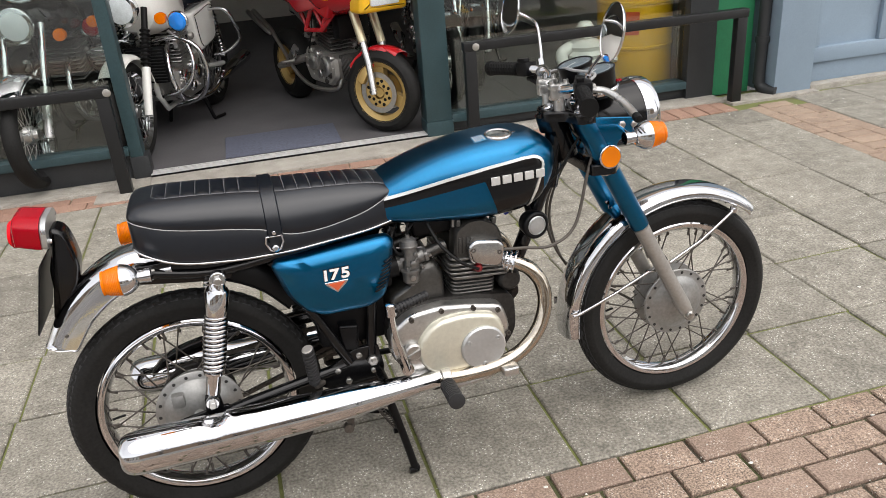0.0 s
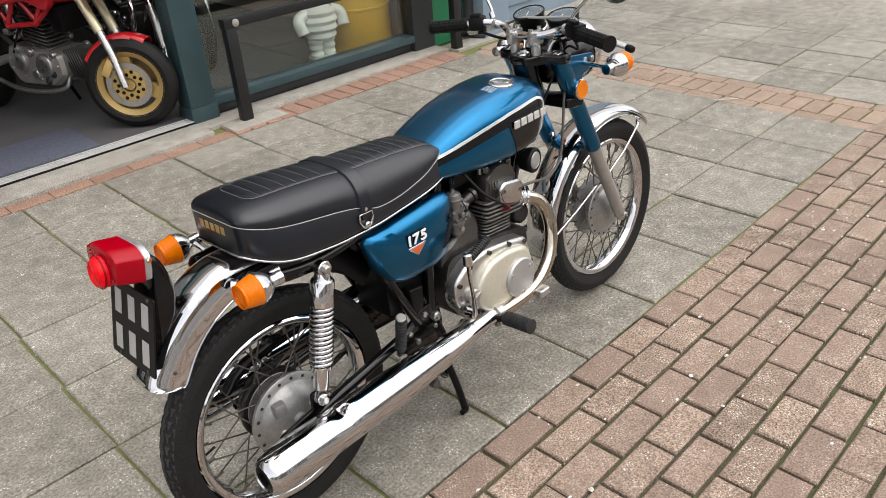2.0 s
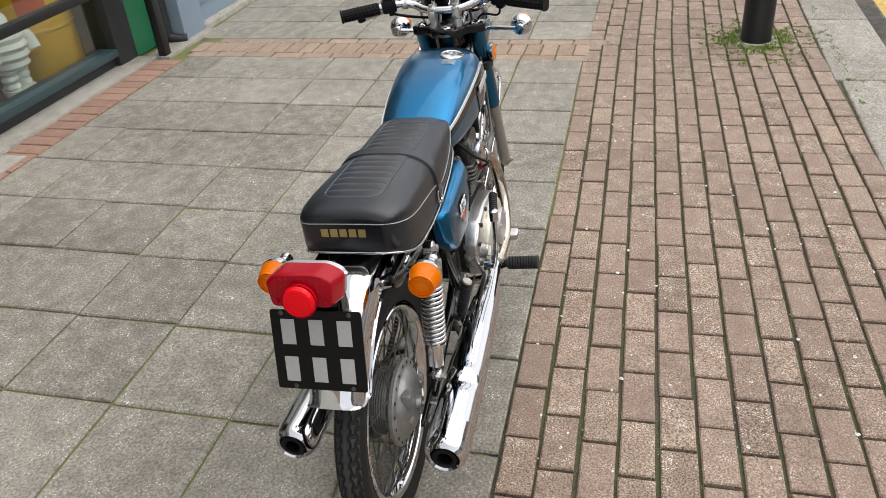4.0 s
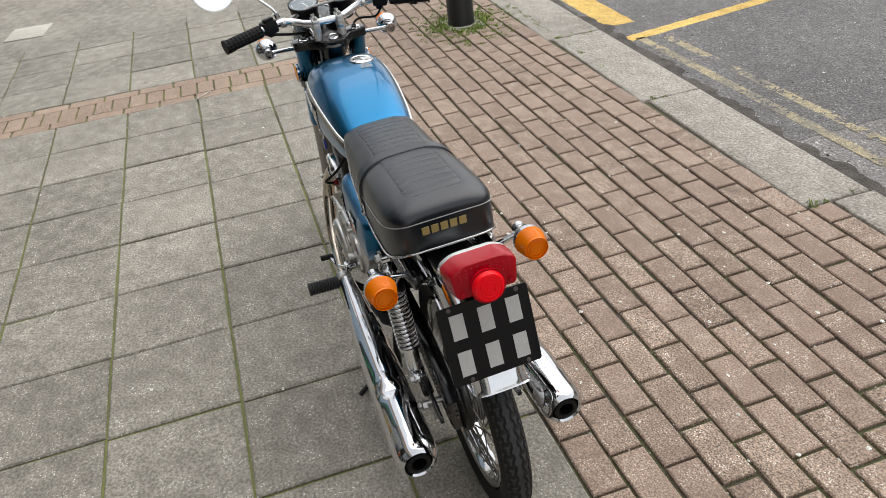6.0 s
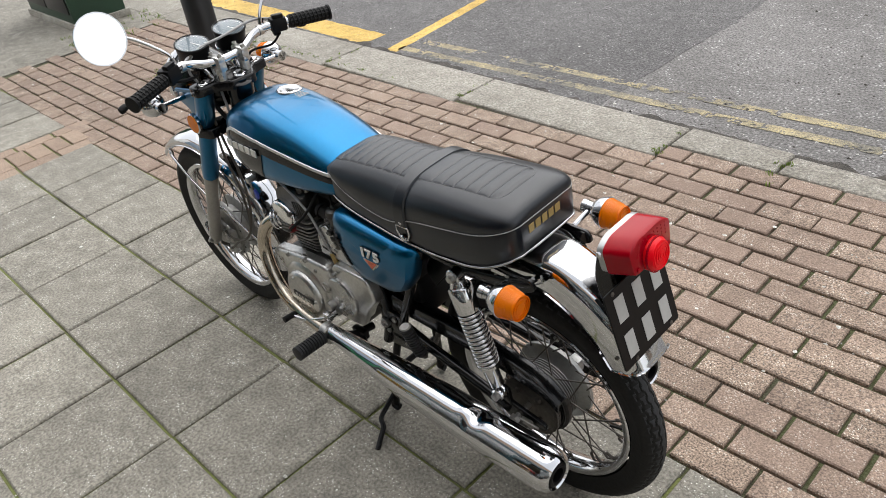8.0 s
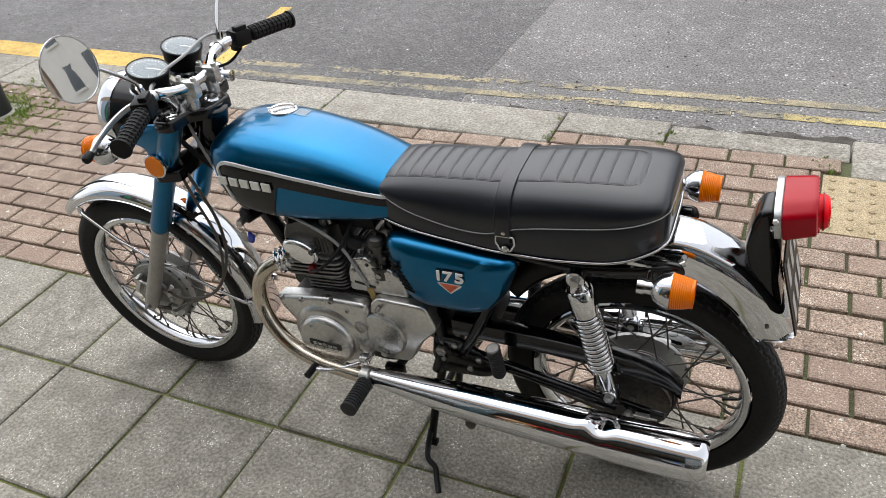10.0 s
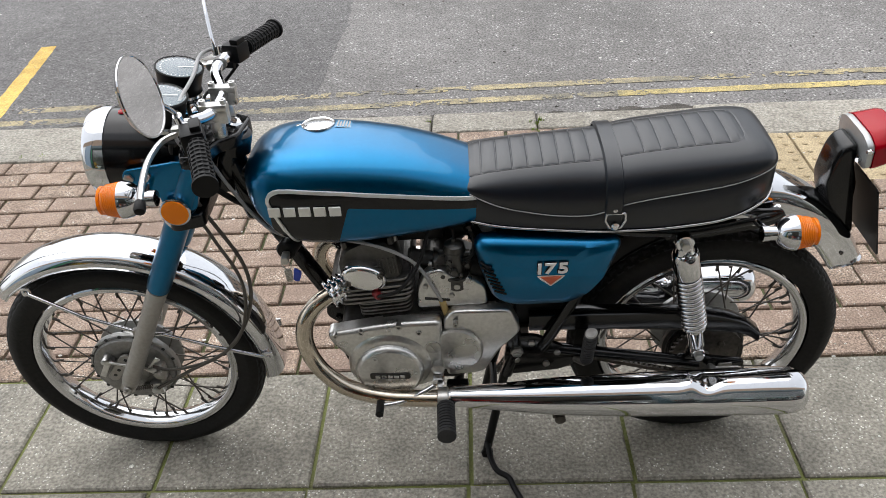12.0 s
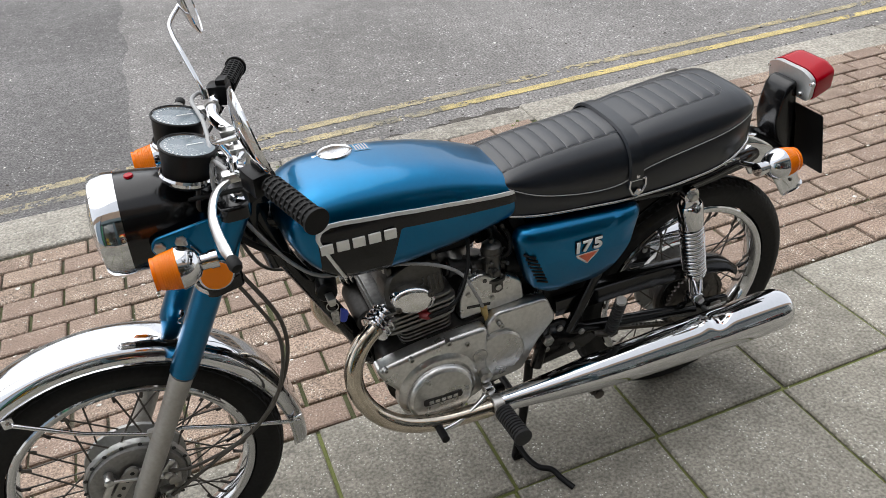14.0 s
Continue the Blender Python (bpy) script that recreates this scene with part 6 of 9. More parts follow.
    sh = part("shock_absorber", bm, M_CHROME, bike, "chrome shock absorber with an open spring")
    bm = bmesh.new()
    u = ax.orthogonal().normalized()
    v = ax.cross(u)
    pts = []
    for k in range(313):
        t = k / 312
        a = 2 * math.pi * 13 * t
        pts.append(P(0.275 + 0.455 * t) + (u * math.cos(a) + v * math.sin(a)) * 0.0228)
    tube(bm, pts, 0.0043, 10)
    part("spring", bm, M_CHROME, sh, "chrome coil spring")
    for q in (top, low):
        bm = bolt(bmesh.new(), q + Vector((0, s * 0.011, 0)), (0, s, 0), 0.010, 0.010)
        rod(bm, q + Vector((0, s * 0.014, 0)), q - Vector((0, s * 0.02, 0)), 0.008, 10)
        part("bolt", bm, M_STEEL, sh)
    # passenger footrest, folded up
    a, b = Vector((0.280, s * 0.122, 0.352)), Vector((0.276 + 0.003 * s, s * 0.150, 0.462))
    d = (b - a).normalized()
    bm = bmesh.new()
    pts, rs = [a], [0.0115]
    for k in range(10):
        for o, r in ((-0.0038, 0.0128), (-0.0026, 0.0160), (0.0026, 0.0160), (0.0038, 0.0128)):
            pts.append(a + (b - a) * (0.10 + 0.083 * k) + d * o)
            rs.append(r)
    tube(bm, pts + [b - d * 0.006, b - d * 0.001, b], rs + [0.0162, 0.0162, 0.014], 12, flat=0.85)
    pr = part("passenger_footrest", bm, M_PEG, bike, "ribbed black rubber footrest folded up")
    bm = bmesh.new()
    tube(bm, [(0.30, s * 0.095, 0.335), (0.283, s * 0.112, 0.338), a], 0.008, 8)
    part("hinge", bm, M_SPOKE, pr)
    part("end_cap", tube(bmesh.new(), [b, b + d * 0.003], [0.0145, 0.012], 14, flat=0.85), M_FORK, pr, "worn grey rubber end")
    # rider's footrest
    a, b = Vector((0.585, s * 0.193, 0.312)), Vector((0.582, s * 0.286, 0.319))
    d = (b - a).normalized()
    bm = bmesh.new()
    pts, rs = [a], [0.013]
    for k in range(10):
        for o, r in ((-0.0040, 0.0145), (-0.0026, 0.0195), (0.0022, 0.0195), (0.0036, 0.0145)):
            pts.append(a + (b - a) * (0.1 + 0.085 * k) + d * o)
            rs.append(r)
    tube(bm, pts + [b - d * 0.008, b - d * 0.001, b], rs + [0.0198, 0.0198, 0.017], 14)
    fr = part("footrest", bm, M_PEG, bike, "ribbed black rubber footrest")
    bm = bmesh.new()
    tube(bm, curve_pts([a, (0.580, s * 0.16, 0.296), (0.565, s * 0.12, 0.270), (0.555, s * 0.06, 0.262)], 4), 0.011, 10)
    part("arm", bm, M_SATIN, fr)


both(frame_side)

# -- chain guard, left --
bm = bmesh.new()
gp = curve_pts([(0.40, 0, 0.455), (0.25, 0, 0.452), (0.10, 0, 0.446), (0.0, 0, 0.432), (-0.06, 0, 0.410), (-0.098, 0, 0.378)], 6)
rings = []
for p in gp:
    rings.append([(p.x, 0.050, p.z - 0.012), (p.x, 0.050, p.z - 0.002), (p.x, 0.053, p.z), (p.x, 0.079, p.z), (p.x, 0.083, p.z - 0.003), (p.x, 0.0845, p.z - 0.010),
                  (p.x, 0.0845, p.z - 0.042 + max(0, -p.x) * 0.18), (p.x, 0.0825, p.z - 0.042 + max(0, -p.x) * 0.18), (p.x, 0.081, p.z - 0.006), (p.x, 0.054, p.z - 0.003)])
loft(bm, rings)
part("chain_guard", bm, M_BLACKPAINT, bike, "gloss black chain guard")

# -- silencers and pipes --
def exhaust(s):
    y0 = 0.178 if s > 0 else -0.163
    MUF = [(0.585, 0.312, 0.0195), (0.572, 0.312, 0.0215), (0.55, 0.311, 0.0225), (0.45, 0.307, 0.031), (0.36, 0.305, 0.0395), (0.26, 0.304, 0.0445), (0.16, 0.304, 0.047),
           (0.075, 0.304, 0.0485), (0.05, 0.304, 0.0482), (0.0, 0.304, 0.0495), (-0.08, 0.305, 0.0505), (-0.130, 0.305, 0.050), (-0.150, 0.305, 0.0475), (-0.163, 0.306, 0.041), (-0.168, 0.306, 0.034)]
    rings, xs = [], [p[0] for p in MUF]
    for i in range(111):
        x = 0.585 + (-0.168 - 0.585) * i / 110
        if i > 103:
            x = -0.118 - 0.05 * (i - 103) / 7
        z, r = np.interp(-x, [-q for q in xs], [q[1] for q in MUF]), np.interp(-x, [-q for q in xs], [q[2] for q in MUF])
        yy = y0 - s * 0.012 * (x - 0.2)
        ringp = []
        for k in range(40):
            a = 2 * math.pi * k / 40
            dent = 0.008 * math.exp(-((x - 0.040) / 0.020) ** 2) * max(0, math.cos(a - radians(90 - 8 * s))) ** 6
            crest = 0.004 * math.exp(-((x - 0.072) / 0.016) ** 2) * max(0, math.cos(a - radians(90 - 8 * s))) ** 8
            rr = r - dent + crest
            ringp.append((x, yy + rr * math.cos(a), z + rr * math.sin(a)))
        rings.append(ringp)
    for x, r in ((-0.164, 0.030), (-0.158, 0.028), (-0.10, 0.028)):
        rings.append([(x, y0 - s * 0.012 * (x - 0.2) + r * math.cos(2 * math.pi * k / 40), 0.306 + r * math.sin(2 * math.pi * k / 40)) for k in range(40)])
    muf = part("silencer", loft(bmesh.new(), rings, True), M_CHROME, bike, "long chrome silencer with dents", 25)
    ye = y0 + s * 0.0045
    bm = ring(bmesh.new(), [(0.0275, -0.09), (0.0275, 0.006), (0.021, 0.008), (0.017, 0.006), (0.016, -0.09)], (-0.160, ye, 0.306), (-1, 0, 0), 28)
    lathe(bm, [(0.016, -0.075), (0.0, -0.075)], (-0.160, ye, 0.306), (-1, 0, 0), 20)
    part("outlet", bm, M_SATIN, muf, "sooty outlet")
    bm = bmesh.new()
    box(bm, (0.018, 0.012, 0.032), Matrix.Translation((0.345, y0 - s * 0.006, 0.248)), 0.003)
    lathe(bm, [(0.014, -0.003), (0.014, 0.003)], (0.345, y0 - s * 0.006, 0.262), (0, 0, 1), 14)
    lathe(bm, [(0.012, -0.008), (0.012, 0.008)], (0.338, y0, 0.236), (0, 1, 0), 14)
    part("hanger", bm, M_SPOKE, muf)
    bm = bmesh.new()
    pts = curve_pts([(0.770, s * 0.078, 0.563), (0.808, s * 0.098, 0.553), (0.845, s * 0.114, 0.530), (0.868, s * 0.126, 0.488), (0.868, s * 0.138, 0.436), (0.842, s * 0.150, 0.381), (0.792, s * 0.160, 0.337), (0.72, s * 0.168, 0.315), (0.64, s * 0.174 if s > 0 else -0.168, 0.311), (0.575, y0, 0.312)], 7)
    tube(bm, pts, 0.0185, 20)
    pipe = part("exhaust_pipe", bm, M_CHROME_WORN, bike, "browned chrome exhaust pipe")
    d = Vector((0.85, s * 0.5, -0.25)).normalized()
    bm = bmesh.new()
    for k in range(4):
        lathe(bm, [(0.020, -0.0036), (0.0300, -0.0030), (0.0312, 0.0), (0.0300, 0.0030), (0.020, 0.0036)], Vector((0.780, s * 0.083, 0.561)) + d * (0.0115 * k), d, 24)
    lathe(bm, [(0.0235, 0), (0.0245, 0.004), (0.0245, 0.046), (0.020, 0.049)], Vector((0.770, s * 0.078, 0.563)), d, 20)
    part("finned_collar", bm, M_CHROME, pipe, "bright finned collar")
    bm = bmesh.new()
    lathe(bm, [(0.0225, -0.012), (0.025, -0.010), (0.025, 0.010), (0.0225, 0.012)], (0.59, y0, 0.312), (1, 0, 0), 22)
    box(bm, (0.016, 0.014, 0.024), Matrix.Translation((0.59, y0, 0.284)), 0.003)
    bolt(bm, (0.59, y0 + s * 0.007, 0.281), (0, s, 0), 0.006, 0.006)
    part("clamp", bm, M_STEEL, pipe)


both(exhaust)

# -- engine --
eng = part("crankcase", loft(bmesh.new(), [[(x, y, z) for x, z in rounded([(0.80, 0.47), (0.80, 0.37), (0.755, 0.312), (0.56, 0.300), (0.49, 0.335), (0.465, 0.42), (0.49, 0.500), (0.60, 0.50), (0.70, 0.49)], 0.025)] for y in (-0.105, -0.10, 0.10, 0.105)]), M_ALLOY_DARK, bike, "alloy twin-cylinder engine", 40)
bm = bmesh.new()
slab(bm, rounded([(0.826, 0.470), (0.815, 0.438), (0.782, 0.392), (0.765, 0.340), (0.72, 0.300), (0.64, 0.302), (0.589, 0.325), (0.583, 0.494), (0.678, 0.492), (0.74, 0.484)], 0.018), 0.10, 0.134, 0.011, 5)
lathe(bm, [(0.090, 0.120), (0.088, 0.134), (0.082, 0.139), (0.076, 0.1415), (0.074, 0.142)], (0.700, 0, 0.377), (0, 1, 0), 48)
left = part("left_cover", bm, M_ALLOY, eng, "cast alloy cover")
bm = lathe(bmesh.new(), [(0.073, 0.125), (0.073, 0.146), (0.070, 0.152), (0.064, 0.156), (0.061, 0.1555), (0.0, 0.157)], (0.700, 0, 0.370), (0, 1, 0), 56)
for a in (60, 180, 300):
    a = radians(a)
    lathe(bm, [(0.0055, 0.155), (0.0055, 0.158), (0.003, 0.158), (0.0028, 0.156)], (0.700 + 0.055 * math.cos(a), 0, 0.370 + 0.055 * math.sin(a)), (0, 1, 0), 10)
alt = part("alternator_cover", bm, M_ALLOY, left, "round alloy cover with a raised plate")
bm = bmesh.new()
slab(bm, rounded([(0.657, 0.355), (0.743, 0.358), (0.743, 0.376), (0.657, 0.373)], 0.007), 0.156, 0.1585, 0.001, 1)
part("nameplate", bm, M_ALLOY_DARK, alt)
maker_blocks(pose(0.700, 0.1590, 0.365, 0, -2, 0), 0.066, 0.009, M_ALLOY, alt, 0.001)
bm = bmesh.new()
slab(bm, rounded([(0.581, 0.484), (0.562, 0.510), (0.442, 0.508), (0.419, 0.447), (0.462, 0.398), (0.500, 0.328), (0.581, 0.320)], 0.014), 0.09, 0.121, 0.007, 4)
lathe(bm, [(0.060, 0.110), (0.060, 0.127), (0.056, 0.131), (0.0, 0.133)], (0.560, 0, 0.405), (0, 1, 0), 44)
part("sprocket_cover", bm, M_ALLOY, eng, "brushed alloy sprocket cover")
bm = bmesh.new()
for x, z, r in ((0.752, 0.474, 0.008), (0.672, 0.486, 0.009), (0.632, 0.468, 0.007), (0.622, 0.398, 0.006), (0.806, 0.468, 0.007), (0.765, 0.40, 0.006), (0.555, 0.486, 0.007)):
    part("cover_screw", lathe(bmesh.new(), [(r * 0.8, 0.124), (r * 0.8, 0.1375), (r * 0.42, 0.1375), (r * 0.4, 0.134)], (x, 0, z), (0, 1, 0), 12), M_STEEL, left)
lathe(bm, [(0.016, 0.128), (0.016, 0.137), (0.013, 0.139), (0, 0.139)], (0.605, 0, 0.425), (0, 1, 0), 18)
box(bm, (0.004, 0.005, 0.024), Matrix.Translation((0.605, 0.139, 0.425)) @ pose(0, 0, 0, 0, 30, 0), 0.001)
part("clutch_adjuster", bm, M_STEEL, left)
part("gear_shaft", lathe(bmesh.new(), [(0.014, 0.12), (0.014, 0.150), (0.010, 0.153), (0, 0.153)], (0.598, 0, 0.372), (0, 1, 0), 16), M_STEEL, left)
bm = bmesh.new()
slab(bm, rounded([(0.757, 0.465), (0.775, 0.400), (0.745, 0.335), (0.68, 0.292), (0.565, 0.294), (0.51, 0.320), (0.468, 0.385), (0.470, 0.45), (0.525, 0.487), (0.60, 0.494), (0.68, 0.482)], 0.02), -0.10, -0.142, 0.012, 4)
right = part("right_cover", bm, M_ALLOY, eng, "cast alloy clutch cover")
bm = bmesh.new()
slab(bm, rounded([(0.735, 0.455), (0.757, 0.40), (0.735, 0.335), (0.68, 0.303), (0.59, 0.305), (0.535, 0.350), (0.530, 0.415), (0.575, 0.463), (0.65, 0.472)], 0.045, 6), -0.14, -0.163, 0.014, 5)
part("cover_dome", bm, M_COVER, right, "yellowed lacquered dome")
bm = lathe(bmesh.new(), [(0.057, 0.155), (0.057, 0.168), (0.053, 0.172), (0.0, 0.173)], (0.692, 0, 0.374), (0, -1, 0), 44)
for a in (30, 150, 270):
    a = radians(a)
    lathe(bm, [(0.006, 0.172), (0.006, 0.175), (0.003, 0.175), (0.003, 0.173)], (0.692 + 0.043 * math.cos(a), 0, 0.374 + 0.043 * math.sin(a)), (0, -1, 0), 10)
part("round_cap", bm, M_SILVER, right, "round grey cap")
bm = bmesh.new()
for x, z in ((0.742, 0.455), (0.68, 0.473), (0.60, 0.483), (0.525, 0.475), (0.482, 0.440), (0.485, 0.375), (0.535, 0.310), (0.63, 0.300), (0.765, 0.385)):
    part("cover_screw", lathe(bmesh.new(), [(0.0065, 0.135), (0.0065, 0.147), (0.0038, 0.147), (0.0035, 0.144)], (x, 0, z), (0, -1, 0), 12), M_SPOKE, right)
lathe(bm, [(0.022, 0.14), (0.022, 0.155), (0.018, 0.159), (0.0, 0.160)], (0.520, 0, 0.395), (0, -1, 0), 20)
box(bm, (0.034, 0.008, 0.007), Matrix.Translation((0.520, -0.161, 0.395)) @ pose(0, 0, 0, 0, -25, 0), 0.002)
part("oil_filler", bm, M_STEEL, right)
# kick starter
bm = bmesh.new()
lathe(bm, [(0.015, -0.012), (0.015, 0.014)], (0.498, -0.162, 0.362), (0, 1, 0), 16)
tube(bm, curve_pts([(0.498, -0.172, 0.362), (0.486, -0.184, 0.42), (0.474, -0.190, 0.48), (0.470, -0.192, 0.540)], 4), [0.011] * 4 + [0.009] * 9, 10, flat=0.6)
lathe(bm, [(0.012, -0.016), (0.012, 0.012), (0.008, 0.015), (0, 0.015)], (0.470, -0.192, 0.540), (0, 0, 1), 14)
rod(bm, (0.470, -0.192, 0.535), (0.560, -0.176, 0.550), 0.006, 8)
kick = part("kick_starter", bm, M_CHROME, bike, "chrome kick starter with a rubber pedal")
bm = bmesh.new()
a, b = Vector((0.482, -0.190, 0.537)), Vector((0.562, -0.1755, 0.5505))
d = (b - a).normalized()
tube(bm, [a, b], 0.0095, 12)
for k in range(10):
    p = a + (b - a) * (0.05 + 0.1 * k)
    tube(bm, [p - d * 0.0022, p + d * 0.0022], 0.0115, 12)
part("pedal_rubber", bm, M_PEG, kick)

# cylinders and heads: finned blocks, leaning a little forward
LEAN = Matrix.Translation((0.697, 0, 0.470)) @ pose(0, 0, 0, 0, 5, 0)


def fin(bm, cx, hx, hy, z, t):
    slab(bm, rounded([(cx - hx, -hy), (cx + hx, -hy), (cx + hx, hy), (cx - hx, hy)], 0.02), z, z + t, 0.0008, 1, plane="xy")


# core coloured near black as the shade between the paler fins
bm = bmesh.new()
fin(bm, 0, 0.042, 0.086, -0.01, 0.09)
bm.transform(LEAN)
cyl = part("cylinder_block", bm, M_SOOTSHADE, bike, "blackened finned cylinders with shade-dark gaps")
for k in range(7):
    bm = bmesh.new()
    fin(bm, 0, 0.0565, 0.096, 0.002 + 0.0095 * k, 0.0034)
    bm.transform(LEAN)
    part("fin", bm, M_FINS, cyl)
# head core darkened likewise, for shade between its fins
bm = bmesh.new()
fin(bm, 0.006, 0.056, 0.094, 0.066, 0.100)
bm.transform(LEAN)
head = part("cylinder_head", bm, M_ALLOY_DARK, bike, "sooty finned cylinder head with shade-dark gaps")
for k in range(5):
    bm = bmesh.new()
    fin(bm, 0.012, 0.080 - 0.004 * (k == 4) - 0.006 * (k == 0), 0.113 - 0.006 * (k == 4), 0.069 + 0.0112 * k, 0.0046)
    bm.transform(LEAN)
    part("fin", bm, M_FINS, head)
bm = bmesh.new()
loft(bm, [[(x * k, y, z) for x, z in rounded([(-0.052, 0.118), (0.070, 0.118), (0.070, 0.166), (0.054, 0.196), (0.016, 0.209), (-0.018, 0.207), (-0.050, 0.186)], 0.012)] for y, k in ((-0.100, 0.9), (-0.094, 1), (-0.05, 1), (-0.045, 0.92), (0.045, 0.92), (0.05, 1), (0.094, 1), (0.100, 0.9))])
for y in (-0.085, -0.03, 0.03, 0.085):
    for x in (-0.04, 0.05):
        bolt(bm, (x, y, 0.195), (0, 0, 1), 0.008, 0.016)
bm.transform(LEAN)
rocker = part("rocker_cover", bm, M_CASE, eng, "grey alloy rocker cover")
for s in (1, -1):
    for k in range(4):
        bm = box(bmesh.new(), (0.0045, 0.006, 0.040), Matrix.Translation((-0.040 + 0.010 * k, s * 0.0995, 0.150)), 0.001, 1)
        bm.transform(LEAN)
        part("rocker_rib", bm, M_CASE, rocker)
    for x in (-0.046, 0.052):
        bm = lathe(bmesh.new(), [(0.007, 0.0), (0.007, 0.022), (0.0095, 0.022), (0.0095, 0.029), (0.005, 0.032), (0, 0.032)], (x, s * 0.070, 0.190), (0, 0, 1), 10)
        bm.transform(LEAN)
        part("rocker_nut", bm, M_STEEL, rocker)


def head_side(s):
    bm = bmesh.new()
    c = (0.730, 0.606)
    o = [(c[0] + 0.043 * math.cos(radians(a)) * (1 if abs(math.cos(radians(a))) > 0.3 else 1.0) + 0.006 * math.sin(radians(a)), c[1] + 0.032 * math.sin(radians(a)) + 0.004 * math.cos(radians(a))) for a in range(0, 360, 12)]
    if s < 0:
        o = rounded([(0.690, 0.578), (0.684, 0.622), (0.705, 0.638), (0.765, 0.628), (0.780, 0.610), (0.772, 0.566), (0.755, 0.558)], 0.014)
    slab(bm, o, s * 0.095, s * 0.124, 0.010, 4)
    cc = part("points_cover", bm, M_CAP if s > 0 else M_TRIM, eng, "polished oval cover" if s > 0 else "dull alloy cover")
    for dx, dz in ((0.033, -0.008), (-0.033, 0.008)):
        part("screw", lathe(bmesh.new(), [(0.006, 0.115), (0.006, 0.1255), (0.003, 0.1255), (0.003, 0.123)], (c[0] + dx, 0, c[1] + dz), (0, s, 0), 10), M_SPOKE, cc)
    bm = bmesh.new()
    rod(bm, (0.700, s * 0.092, 0.556), (0.712, s * 0.118, 0.562), 0.008, 10)
    part("plug_cap", lathe(bm, [(0.009, -0.012), (0.009, 0.010), (0.006, 0.016), (0, 0.016)], (0.711, s * 0.114, 0.562), (-0.4, s * 1, 0.25), 14), M_PLUG, eng, "dark red spark plug cap")
    bm = bmesh.new()
    tube(bm, curve_pts([(0.705, s * 0.128, 0.566), (0.66, s * 0.150, 0.60), (0.62, s * 0.120, 0.64), (0.60, s * 0.08, 0.69), (0.60, s * 0.04, 0.71)], 5), 0.0038, 8)
    part("plug_lead", bm, M_RUBBER, eng, "black plug lead")
    # carburettor: rubber joint, flange, body, mixing chamber, float bowl, jets and levers
    y, yo = s * 0.062, s * 0.082
    bm = bmesh.new()
    rod(bm, (0.645, y, 0.617), (0.585, y, 0.603), 0.016, 16)
    lathe(bm, [(0.020, -0.004), (0.020, 0.004)], (0.636, y, 0.615), (1, 0, 0.22), 16)
    # the left stub is coloured darker than the right
    part("inlet_stub", bm, M_SOOTSHADE if s > 0 else M_CASE, eng, "dark inlet stub")
    bm = bmesh.new()
    slab(bm, rounded([(-0.026, -0.010), (-0.026, 0.010), (0.0, 0.022), (0.026, 0.010), (0.026, -0.010), (0.0, -0.022)], 0.006), -0.004, 0.004, 0.001, plane="yz")
    bm.transform(Matrix.Translation((0.592, y, 0.605)) @ pose(0, 0, 0, 0, -12, 0))
    rod(bm, (0.590, y, 0.604), (0.500, y, 0.586), 0.020, 18)
    box(bm, (0.034, 0.040, 0.046), Matrix.Translation((0.552, yo - s * 0.008, 0.600)), 0.005)
    lathe(bm, [(0.0190, -0.020), (0.0180, 0.030), (0.0215, 0.031), (0.0215, 0.041), (0.0205, 0.044), (0.0195, 0.050), (0.012, 0.055), (0.0055, 0.056), (0.0050, 0.064), (0.0, 0.064)], (0.550, yo, 0.606), (0, 0, 1), 20)
    ring(bm, [(0.0212, 0.0325), (0.0226, 0.0345), (0.0226, 0.0375), (0.0212, 0.0395)], (0.550, yo, 0.606), (0, 0, 1), 20)
    lathe(bm, [(0.0, -0.058), (0.0085, -0.058), (0.0085, -0.051), (0.016, -0.050), (0.0205, -0.045), (0.0205, -0.022), (0.0240, -0.021), (0.0240, -0.015), (0.017, -0.013)], (0.548, yo + s * 0.004, 0.598), (0, 0, 1), 20)
    rod(bm, (0.552, yo, 0.603), (0.552, yo + s * 0.026, 0.603), 0.0075, 12)
    bolt(bm, (0.552, yo + s * 0.024, 0.603), (0, s, 0), 0.0085, 0.007)
    rod(bm, (0.532, yo + s * 0.010, 0.614), (0.526, yo + s * 0.024, 0.618), 0.0045, 8)
    rod(bm, (0.572, yo + s * 0.010, 0.590), (0.576, yo + s * 0.022, 0.588), 0.0045, 8)
    bolt(bm, (0.560, yo + s * 0.016, 0.624), (0, s, 0), 0.0045, 0.006)
    bolt(bm, (0.538, yo + s * 0.016, 0.590), (0, s, 0), 0.004, 0.006)
    rod(bm, (0.536, yo + s * 0.020, 0.580), (0.566, yo + s * 0.022, 0.618), 0.0022, 6)
    rod(bm, (0.520, yo, 0.640), (0.580, yo + s * 0.004, 0.632), 0.0022, 6)
    # the left carburettor is coloured darker than the right
    part("carburettor", bm, M_CARB if s < 0 else M_CASE, eng, "grey die-cast carburettor with a round float bowl")
    for k in (-0.019, 0.019):
        part("flange_bolt", bolt(bmesh.new(), (0.597, y + k, 0.606), (1, 0, 0.2), 0.005, 0.007), M_STEEL, eng)
    part("bowl_screw", lathe(bmesh.new(), [(0.0, 0.0), (0.0065, 0.0), (0.0065, 0.003), (0.003, 0.004), (0, 0.0035)], (0.548, yo + s * 0.0245, 0.566), (0, s, 0), 12), M_STEEL, eng)
